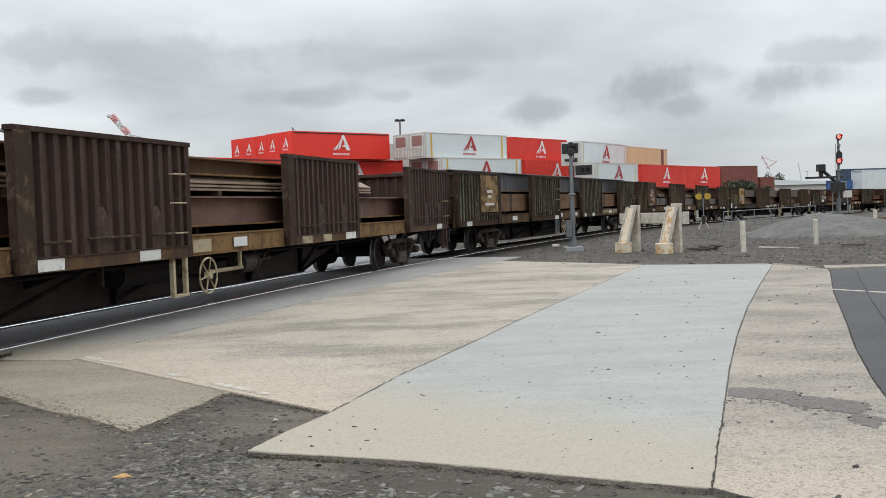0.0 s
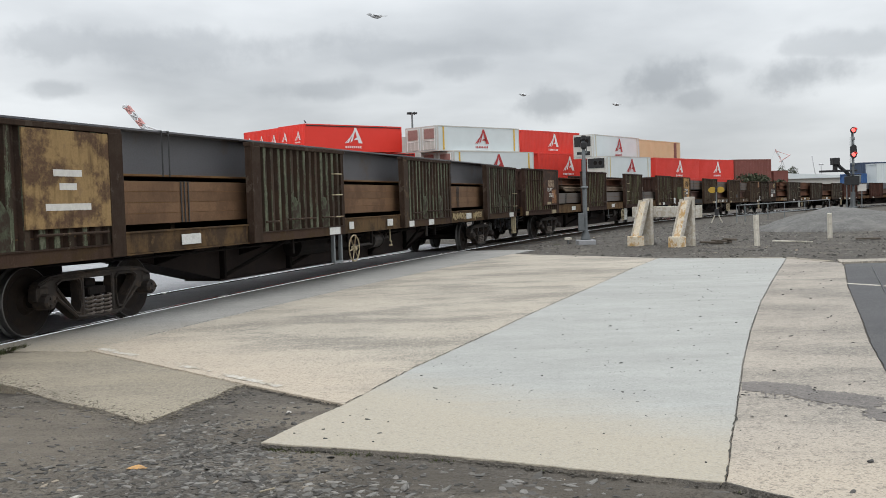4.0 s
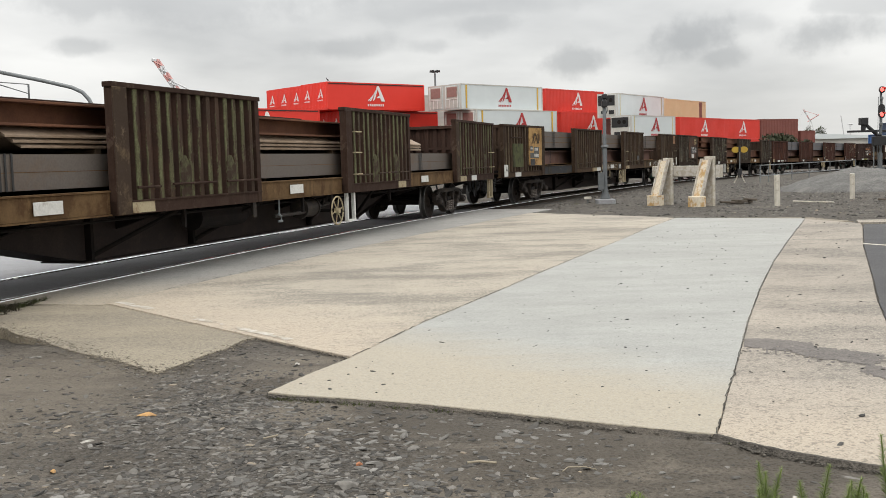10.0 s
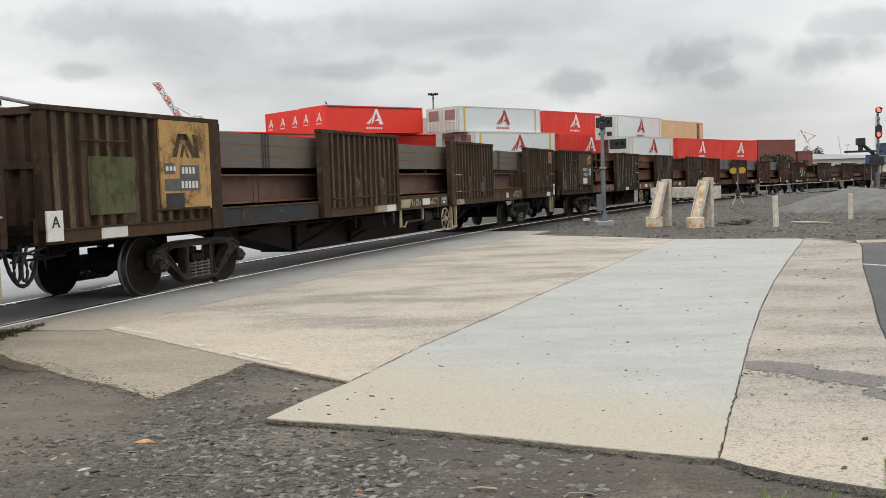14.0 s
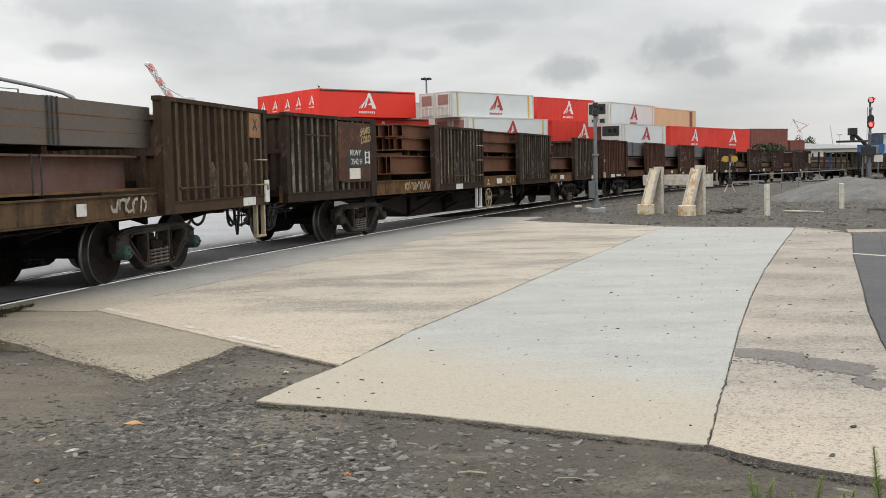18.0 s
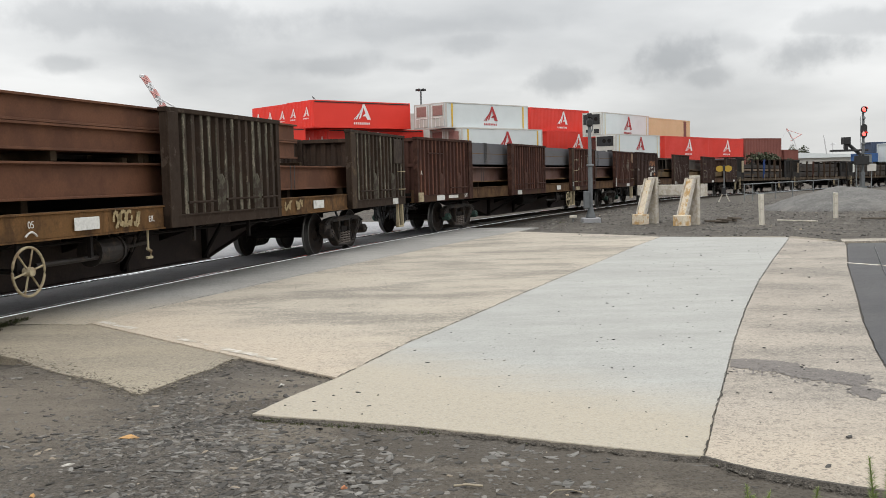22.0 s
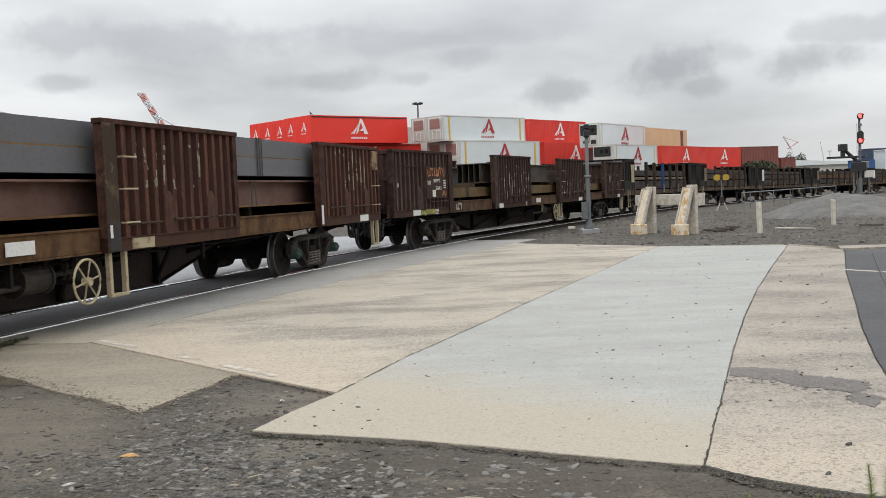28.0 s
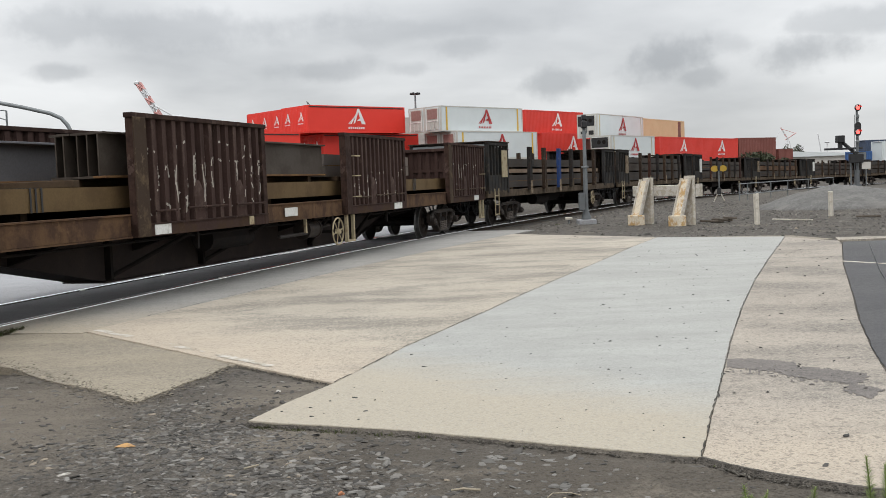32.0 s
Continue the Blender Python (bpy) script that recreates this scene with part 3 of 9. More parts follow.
def part(name, shape, material, parent=None, label="", place=None, smooth=False):
    """Links a bmesh, or a mesh that several parts share, as one object."""
    me = shape if isinstance(shape, bpy.types.Mesh) else mesh_of(shape, smooth)
    ob = new(name, me)
    ob.material_slots[0].link = "OBJECT"
    ob.material_slots[0].material = material
    if parent:
        ob.parent = parent
    if place is not None:
        ob.matrix_basis = place
    if label:
        ob["label"] = label
    return ob


def thing(name, place, label, category, group="", kind=""):
    ob = new(name)
    ob.empty_display_size = 0.2
    ob.matrix_basis = place
    return tagged(ob, label, category, group, kind)


def box(bm, x0, x1, y0, y1, z0, z1, bevel=0.0):
    vs = [bm.verts.new((x, y, z)) for x in (x0, x1) for y in (y0, y1) for z in (z0, z1)]
    fs = [bm.faces.new([vs[i] for i in f]) for f in ((0, 1, 3, 2), (4, 6, 7, 5), (0, 4, 5, 1), (2, 3, 7, 6), (0, 2, 6, 4), (1, 5, 7, 3))]
    if bevel:
        es = {e for f in fs for e in f.edges}
        bmesh.ops.bevel(bm, geom=list(es), offset=bevel, segments=1, affect="EDGES", profile=0.5)
    return bm


def boxes(*rows, bevel=0.0):
    bm = bmesh.new()
    for r in rows:
        box(bm, *r, bevel=bevel)
    return bm


def tube(bm, path, radius, sides=8, closed=False):
    """A round bar along a list of points."""
    pts = [Vector(p) for p in path]
    rings = []
    for i, p in enumerate(pts):
        a, b = pts[i - 1] if i or closed else p, pts[(i + 1) % len(pts)] if i < len(pts) - 1 or closed else p
        d = (b - a).normalized()
        side = d.cross(Vector((0, 0, 1)))
        if side.length < 1e-3:
            side = d.cross(Vector((1, 0, 0)))
        side.normalize()
        up = side.cross(d)
        rings.append([bm.verts.new(p + (side * math.cos(2 * math.pi * k / sides) + up * math.sin(2 * math.pi * k / sides)) * radius) for k in range(sides)])
    n = len(rings)
    for i in range(n if closed else n - 1):
        r, s = rings[i], rings[(i + 1) % n]
        for k in range(sides):
            bm.faces.new((r[k], r[(k + 1) % sides], s[(k + 1) % sides], s[k]))
    if not closed:
        bm.faces.new(rings[0]), bm.faces.new(rings[-1])
    return bm


def tubes(*bars, sides=8):
    bm = bmesh.new()
    for path, radius in bars:
        tube(bm, path, radius, sides)
    return bm


def lathe(bm, profile, sides=24, centre=(0, 0, 0), axis="y", caps=True):
    """Turns (radius, along) pairs about an axis."""
    rings = []
    for r, h in profile:
        ring = []
        for k in range(sides):
            a = 2 * math.pi * k / sides
            c, s = r * math.cos(a), r * math.sin(a)
            p = (c, h, s) if axis == "y" else (h, c, s) if axis == "x" else (c, s, h)
            ring.append(bm.verts.new(Vector(p) + Vector(centre)))
        rings.append(ring)
    for a, b in zip(rings, rings[1:]):
        for k in range(sides):
            bm.faces.new((a[k], a[(k + 1) % sides], b[(k + 1) % sides], b[k]))
    if caps and profile[0][0] > 1e-4:
        bm.faces.new(rings[0])
    if caps and profile[-1][0] > 1e-4:
        bm.faces.new(rings[-1])
    return bm


def prism(bm, outline, y0, y1):
    """An outline in x and z, thick along y."""
    a = [bm.verts.new((x, y0, z)) for x, z in outline]
    b = [bm.verts.new((x, y1, z)) for x, z in outline]
    bm.faces.new(a), bm.faces.new(b)
    for k in range(len(a)):
        bm.faces.new((a[k], a[(k + 1) % len(a)], b[(k + 1) % len(a)], b[k]))
    return bm


def sweep(bm, outline, x0, x1):
    """An outline in y and z, long along x."""
    a = [bm.verts.new((x0, y, z)) for y, z in outline]
    b = [bm.verts.new((x1, y, z)) for y, z in outline]
    bm.faces.new(a), bm.faces.new(b)
    for k in range(len(a)):
        bm.faces.new((a[k], a[(k + 1) % len(a)], b[(k + 1) % len(a)], b[k]))
    return bm


# ---------------------------------------------------------------- the line of the track
KNOTS = (0.0, 20.0, 40.0, 60.0, 80.0, 110.0, 150.0)
BENDS = (0.00809, 0.00532, 0.00216, 0.00339, 0.00526, 0.00527, 0.00527)
STEP = 0.25
S_LINE = np.arange(-120.0, 420.0, STEP)


def line_of_track():
    bend = np.interp(S_LINE, KNOTS, BENDS)
    zero = int(np.argmin(abs(S_LINE)))
    turn = np.cumsum(bend) * STEP
    turn = turn - turn[zero] + 0.2469
    x, y = np.cumsum(np.sin(turn)) * STEP, np.cumsum(np.cos(turn)) * STEP
    z = np.interp(S_LINE, (-120, 50, 110, 420), (0, 0, -0.5, -0.6))
    return x - x[zero] - 6.332, y - y[zero] + 9.0, z, turn


LX, LY, LZ, LH = line_of_track()


def on_track(s, off=0.0, up=0.0):
    """The place at s metres along the track, off metres to the right of it."""
    x, y, z, h = (float(np.interp(s, S_LINE, v)) for v in (LX, LY, LZ, LH))
    return Vector((x + off * math.cos(h), y - off * math.sin(h), z + up))


def run(t):
    """How far the train has come by t seconds, against its place at 16 s."""
    q = (t - 16) / 16
    return -0.03 + 77.134 * q - 2.572 * q**2 + 0.905 * q**3 - 1.848 * q**4 - 2.127 * q**5 + 1.304 * q**6 + 1.226 * q**7


def ribbon(bm, s0, s1, across, step=1.0, wave=0.0):
    """A strip along the track: across lists (off, height) pairs."""
    n = max(2, int(round((s1 - s0) / step)) + 1)
    rows = []
    for s in np.linspace(s0, s1, n):
        rows.append([bm.verts.new(on_track(s, o, h + (random.uniform(-wave, wave) if wave else 0))) for o, h in across])
    for a, b in zip(rows, rows[1:]):
        for k in range(len(across) - 1):
            bm.faces.new((a[k], a[k + 1], b[k + 1], b[k]))
    return rows


def strip(s0, s1, o0, o1, top, thick, step=1.0):
    bm = bmesh.new()
    rows = ribbon(bm, s0, s1, ((o0, top - thick), (o0, top), (o1, top), (o1, top - thick)), step)
    bm.faces.new(rows[0]), bm.faces.new(rows[-1])
    return bm


# ---------------------------------------------------------------- ground
CROSS_A, CROSS_B = 2.2, 21.5


def ease(v, a, b):
    q = np.clip((v - a) / (b - a), 0, 1)
    return q * q * (3 - 2 * q)


def off_track(x, y):
    """Metres along and to the right of the track, for arrays of places."""
    d = (x[..., None] - LX[::4]) ** 2 + (y[..., None] - LY[::4]) ** 2
    k = d.argmin(-1) * 4
    return S_LINE[k], (x - LX[k]) * np.cos(LH[k]) - (y - LY[k]) * np.sin(LH[k]), LZ[k]


M["crumb"] = stone_mat("dirt_crumb", (0.040, 0.036, 0.030), (0.150, 0.135, 0.112), (0.07, 0.08, 0.03))


def ground_sheet():
    def axis(lo, hi, fine_lo, fine_hi, fine):
        a = list(np.arange(fine_lo, fine_hi + 1e-6, fine))
        v, g = fine_hi, fine
        while v < hi:
            g *= 1.25
            v += g
            a.append(v)
        v, g = fine_lo, fine
        while v > lo:
            g *= 1.25
            v -= g
            a.insert(0, v)
        return np.array(a)
    xs, ys = axis(-3000, 3000, -12, 40, 0.8), axis(-1500, 4000, -2, 70, 0.8)
    gx, gy = np.meshgrid(xs, ys, indexing="ij")
    s, off, z = off_track(gx, gy)
    near = ease(np.abs(off), 40, 90)
    h = -0.024 + z * (1 - near)
    rise = ease(-off, 9, 26) * ease(s, 28, 60) * 0.8
    h = h + rise - 0.10 * (np.abs(off) < 2.5)
    rnd = np.array([[noise.noise((x * 0.45, y * 0.45, 0.3)) for y in ys] for x in xs])
    h = h + rnd * 0.014 * ease(np.hypot(gx, gy), 0, 3) * (np.hypot(gx, gy) < 120)
    n, m = gx.shape
    verts = np.stack([gx, gy, h], -1).reshape(-1, 3)
    i = np.arange(n - 1)[:, None] * m + np.arange(m - 1)[None]
    faces = np.stack([i, i + m, i + m + 1, i + 1], -1).reshape(-1, 4)
    me = bpy.data.meshes.new("mesh")
    me.from_pydata(verts.tolist(), [], faces.tolist())
    me.materials.append(None)
    return part("ground", me, M["ground"])


tagged(ground_sheet(), "dark grey crushed gravel and dirt ground", "ground", "", "structure")


def slab(name, outline, top, thick, material, label, jag=0.006, step=0.07, wave=0.0):
    """A cast slab with an uneven edge."""
    bm = bmesh.new()
    ring = []
    for k, p in enumerate(outline):
        q = outline[(k + 1) % len(outline)]
        n = max(1, int(math.dist(p, q) / step))
        d = Vector((q[0] - p[0], q[1] - p[1], 0)).normalized()
        for i in range(n):
            e = random.uniform(-jag, jag) if i else 0.0
            x, y = p[0] + (q[0] - p[0]) * i / n - d.y * e, p[1] + (q[1] - p[1]) * i / n + d.x * e
            ring.append(bm.verts.new((x, y, top)))
    face = bm.faces.new(ring)
    if face.normal.z < 0:
        face.normal_flip()
    out = bmesh.ops.extrude_face_region(bm, geom=[face])
    for v in out["geom"]:
        if isinstance(v, bmesh.types.BMVert):
            v.co.z -= thick
    bm.normal_update()
    rim = [e for e in bm.edges if all(abs(v.co.z - top) < 1e-5 for v in e.verts)]
    bmesh.ops.bevel(bm, geom=rim, offset=0.004, segments=1, affect="EDGES")
    bmesh.ops.triangulate(bm, faces=[f for f in bm.faces if len(f.verts) > 4])
    return tagged(part(name, bm, material), label, "pavement", "", "structure")


def inner(s):
    return 2.13 + 0.044 * s


APRON = [on_track(s, inner(s))[:2] for s in np.linspace(19.5, 2.6, 9)]
JOINT_AB = [(-0.65, 7.27), (-0.45, 7.87), (-0.13, 8.79), (0.07, 9.27), (0.37, 10.02), (0.74, 10.94), (1.18, 12.09), (1.81, 13.66), (3.13, 16.86), (4.31, 19.82), (5.50, 22.55)]
JOINT_BC = [(1.43, 4.95), (1.57, 5.33), (1.75, 5.84), (1.94, 6.34), (2.26, 7.22), (2.68, 8.38), (3.44, 10.38), (4.47, 12.96), (5.77, 16.05), (7.80, 20.78), (7.95, 21.15)]


def beside(line, d):
    """A line moved sideways by d metres."""
    return [(x + d, y - 0.4 * d) for x, y in line]


SLAB_A = [(-3.60, 10.62), (-1.56, 8.27)] + beside(JOINT_AB, -0.004) + [(5.2, 23.15), (4.3, 24.3), (3.4, 25.3), (2.75, 26.1)] + [tuple(p) for p in APRON]
slab("concrete_slab", SLAB_A, 0.0, 0.16, M["slab_warm"], "worn beige concrete slab with exposed aggregate beside the track")
SLAB_B = [(-0.92, 6.66), (-1.10, 6.18), (-0.87, 6.07), (-0.58, 5.96), (-0.12, 5.77), (0.40, 5.50), (0.75, 5.30), (1.09, 5.12)] + beside(JOINT_BC, -0.002) + beside(JOINT_AB[::-1], 0.004)
slab("concrete_slab", SLAB_B, 0.004, 0.17, M["slab_blue"], "pale blue-grey concrete slab with a dusty beige near end", 0.004, 0.05)
SLAB_C = [(1.50, 4.83), (1.65, 4.65), (1.80, 4.51), (2.03, 4.34), (3.0, 3.75), (3.6, 4.6), (3.22, 6.62), (3.63, 7.78), (4.26, 9.42), (5.05, 11.33), (6.42, 14.71), (8.05, 18.5), (8.4, 19.4)] + beside(JOINT_BC[::-1], 0.002)
slab("concrete_slab", SLAB_C, -0.002, 0.16, M["slab_rose"], "old rosy-beige concrete slab with worn stones showing", 0.003, 0.045)
PAD = [(-4.75, 10.6), (-4.08, 10.72), (-3.66, 10.70), (-1.56, 8.30), (-2.03, 6.95), (-2.68, 7.62), (-4.06, 9.15), (-5.2, 10.2)]


def worn(outline, reach, keep=()):
    """An outline broken up by slow waves; the edges named in keep stay straight."""
    out = []
    for k, (x, y) in enumerate(outline):
        x2, y2 = outline[(k + 1) % len(outline)]
        n = 1 if k in keep else max(1, int(math.dist((x, y), (x2, y2)) / 0.11))
        for i in range(n):
            px, py = x + (x2 - x) * i / n, y + (y2 - y) * i / n
            w = 0.0 if i == 0 else reach
            out.append((px + w * noise.noise((px * 2.3, py * 2.3, 3.0)), py + w * noise.noise((px * 2.3, py * 2.3, 8.0))))
    return out


slab("concrete_pad", worn(PAD, 0.10, (1, 2)), -0.012, 0.14, M["pad"], "dusty brown concrete pad at the slab's edge", 0.012)
ASPHALT = [(3.24, 6.62), (3.62, 4.6), (3.3, 3.6), (16.0, -6.0), (40.0, -6.0), (40.0, 17.0), (9.7, 19.2), (8.43, 19.3), (8.07, 18.5), (6.44, 14.71), (5.07, 11.33), (4.28, 9.42), (3.65, 7.78)]
slab("road", ASPHALT, -0.016, 0.2, M["asphalt"], "dark grey asphalt road with a lengthwise seam", 0.008, 0.12)
slab("kerb", [(8.35, 19.36), (9.75, 19.26), (9.95, 19.85), (8.62, 20.1)], 0.02, 0.18, M["slab_warm"], "short pale concrete kerb at the road's end")
slab("kerb", [(9.8, 19.26), (14.0, 18.6), (14.2, 19.2), (10.0, 19.85)], 0.02, 0.18, M["slab_warm"], "pale concrete kerb along the road's end")
slab("edge_strip", [(5.5, 22.3), (8.0, 21.35), (8.35, 20.2), (8.6, 20.2), (8.3, 21.7), (5.6, 22.75)], -0.015, 0.14, M["pad"], "narrow dirty concrete edge strip behind the slabs", 0.03)
for name, pts in (("road_line", [(6.60, 15.25), (6.90, 14.72), (6.99, 14.76), (6.69, 15.30)]), ("road_line", [(6.93, 14.66), (7.40, 13.85), (7.50, 13.9), (7.03, 14.71)])):
    slab(name, pts, -0.011, 0.004, M["white_paint"], "worn white stop line painted on the asphalt", 0.004)
seam = tubes(([(8.5, 18.3, -0.013), (6.52, 13.72, -0.013), (5.19, 10.49, -0.013), (4.3, 8.2, -0.013), (3.6, 6.0, -0.013)], 0.012), sides=5)
tagged(part("road_seam", seam, M["black"]), "dark bitumen seam along the asphalt road", "road seam", "", "structure")


def joint_dirt(line, seed, wide=0.02):
    """Black dirt and crumbs in the open joint between two slabs."""
    rng = random.Random(seed)
    bm = bmesh.new()
    pts = [Vector(p) for p in line]
    rows = []
    for a, b in zip(pts, pts[1:]):
        d = (b - a).normalized()
        nrm = Vector((-d.y, d.x))
        n = max(2, int((b - a).length / 0.05))
        for i in range(n):
            p = a + (b - a) * i / n + nrm * rng.gauss(0, 0.005)
            w0, w1 = wide * rng.uniform(0.15, 0.75), wide * rng.uniform(0.15, 0.75)
            rows.append([bm.verts.new((v.x, v.y, 0.0075)) for v in (p - nrm * w0, p + nrm * w1)])
    for k, (a, b) in enumerate(zip(rows, rows[1:])):
        if noise.noise((k * 0.21, seed, 0.0)) + rng.uniform(-0.25, 0.25) > -0.22:
            bm.faces.new((a[0], b[0], b[1], a[1]))
    tagged(part("joint_dirt", bm, M["crumb"]), "black dirt in the joint between two slabs", "joint", "slab joints", "structure")


joint_dirt(JOINT_AB, 3, 0.015)
joint_dirt(JOINT_BC, 4, 0.008)
joint_dirt([tuple(on_track(s, inner(s) - 0.006))[:2] for s in np.linspace(3.4, 19.4, 24)], 5, 0.016)


def ragged_patch():
    """Leftover asphalt smear on the old slab."""
    bm = bmesh.new()
    rng = random.Random(21)
    bear = (0.3175, 0.349, 0.366, 0.384, 0.390, 0.42, 0.446, 0.4587)
    far = (7.59, 7.48, 7.40, 7.31, 7.14, 7.02, 6.87, 6.78)
    near = (7.21, 7.07, 6.98, 6.78, 6.75, 6.59, 6.48, 6.58)
    step, deep = 0.0019, 0.024
    for i in range(95):
        s = 0.316 + i * step
        f, n = float(np.interp(s, bear, far)), float(np.interp(s, bear, near))
        for k in range(64):
            y = 6.02 + k * deep
            rag = 0.07 * noise.noise((s * 260, y * 5, 1.0)) + 0.03 * noise.noise((s * 90, y * 22, 5.0))
            keep = s < 0.462 + rag * 0.08 and n + rag < y < f + rag * 0.5 and rng.random() > 0.012
            fringe = n - 0.17 < y <= n + rag and s < 0.41 and noise.noise((s * 420, y * 7, 2.0)) + noise.noise((s * 60, y * 30, 7.0)) > 0.30
            tail = abs(s - 0.456 + (y - 6.28) * 0.04) / 0.024 + abs(y - 6.28) / 0.24 < 1.0 + 9 * rag * (1 if rag < 0 else 0.4)
            crumb = (y > f and y < f + 0.12 and 0.335 < s < 0.35 and noise.noise((s * 60, y * 30, 3.0)) > 0.35)
            if keep or fringe or tail or crumb:
                bm.faces.new([bm.verts.new((a * b, b, 0.0012)) for a, b in ((s, y), (s + step, y), (s + step, y + deep), (s, y + deep))])
    bmesh.ops.remove_doubles(bm, verts=bm.verts[:], dist=0.0005)
    return bm


tagged(part("asphalt_patch", ragged_patch(), M["patch"]), "ragged dark asphalt smear on the old concrete slab", "patch", "", "structure")

# worn white edge marks along the slab's near edge
EDGE_A, EDGE_B = Vector((-3.56, 10.64)), Vector((-1.25, 7.98))
EDGE_D = (EDGE_B - EDGE_A).normalized()
EDGE_N = Vector((-EDGE_D.y, EDGE_D.x))
for q0, q1, worn_off in ((0.0, 0.23, -0.36), (0.42, 0.66, -0.20), (0.72, 0.99, -0.10)):
    bm = bmesh.new()
    length = (EDGE_B - EDGE_A).length
    n = int(length * (q1 - q0) / 0.014)
    for i in range(n):
        along = length * q0 + 0.014 * i
        for k in range(9):
            across = 0.025 + 0.012 * k
            rag = noise.noise((along * 3.5, across * 9, 4.0)) + 0.5 * noise.noise((along * 30, across * 40, 9.0)) - 0.35 * abs(k - 4) / 4
            if rag < worn_off:
                continue
            p = EDGE_A + EDGE_D * along + EDGE_N * across
            bm.faces.new([bm.verts.new((v.x, v.y, 0.004)) for v in (p, p + EDGE_D * 0.0142, p + EDGE_D * 0.0142 + EDGE_N * 0.0112, p + EDGE_N * 0.0112)])
    bmesh.ops.remove_doubles(bm, verts=bm.verts[:], dist=0.0008)
    tagged(part("edge_mark", bm, M["white_paint"]), "worn white edge mark painted on the concrete", "road marking", "edge marks", "structure")

# paving in, beside and beyond the track
tagged(part("crossing_bed", strip(CROSS_A, CROSS_B, -0.66, 0.66, -0.012, 0.2), M["bed"]), "dark oily paving between the rails", "paving", "", "structure")
bm = bmesh.new()
rows = []
for s in np.linspace(CROSS_A, CROSS_B, 24):
    rows.append([bm.verts.new(on_track(s, o, h)) for o, h in ((0.85, -0.2), (0.85, -0.006), (inner(s) - 0.012, -0.006), (inner(s) - 0.012, -0.2))])
for a, b in zip(rows, rows[1:]):
    for k in range(3):
        bm.faces.new((a[k], a[k + 1], b[k + 1], b[k]))
bm.faces.new(rows[0]), bm.faces.new(rows[-1])
tagged(part("crossing_apron", bm, M["apron"]), "grey concrete apron along the near rail", "paving", "", "structure")
tagged(part("yard_pavement", strip(-40, 26, -13.0, -0.85, -0.012, 0.2, 2.0), M["yard"]), "pale grey paved yard beyond the track", "pavement", "", "structure")

# ballast bed
for s0, s1 in ((-60, CROSS_A), (CROSS_B, 190)):
    bm = bmesh.new()
    ribbon(bm, s0, s1, ((-2.6 if s1 > 10 else -0.85, -0.24), (-1.5 if s1 > 10 else -0.84, -0.13), (-0.68, -0.12), (0.0, -0.13), (0.68, -0.12), (1.5, -0.13), (2.7, -0.24)), 0.9, 0.018)
    tagged(part("ballast_bed", bm, M["ballast"]), "dark crushed ballast under the rails", "ballast", "", "structure")


def rail(side):
    head = ((-0.035, 0.0), (-0.035, -0.035), (-0.009, -0.05), (-0.009, -0.13), (-0.07, -0.145), (-0.07, -0.16), (0.07, -0.16), (0.07, -0.145), (0.009, -0.13), (0.009, -0.05), (0.035, -0.035), (0.035, 0.0))
    bm = bmesh.new()
    rows = ribbon(bm, -60, 190, [(side * 0.752 + o, h) for o, h in head], 1.5)
    ob = tagged(part("rail", bm, M["rail"]), "rusty steel rail with a polished running face", "rail", "running rails", "structure")
    bm = bmesh.new()
    ribbon(bm, -60, 190, [(side * 0.752 + o, h) for o, h in ((-0.0385, -0.016), (-0.036, -0.006), (-0.030, 0.0), (-0.017, 0.0035), (0.0, 0.005), (0.017, 0.0035), (0.030, 0.0), (0.036, -0.006), (0.0385, -0.016))], 1.5)
    part("running_face", bm, M["rail_top"], ob, "polished running face")


rail(1), rail(-1)
tie = boxes((-0.12, 0.12, -1.25, 1.25, -0.26, -0.125), bevel=0.012)
tie = mesh_of(tie)
for s in [v for v in np.arange(-14, 75, 0.68) if not CROSS_A - 0.2 < v < CROSS_B + 0.2]:
    h = float(np.interp(s, S_LINE, LH))
    p = on_track(s)
    ob = part("sleeper", tie, M["timber"], None, "", pose(p.x, p.y, p.z + 0.01, 0, 0, 90 - math.degrees(h) + random.uniform(-1, 1)))
    tagged(ob, "weathered grey timber sleeper bedded in ballast", "sleeper", "sleepers under the rails", "structure")


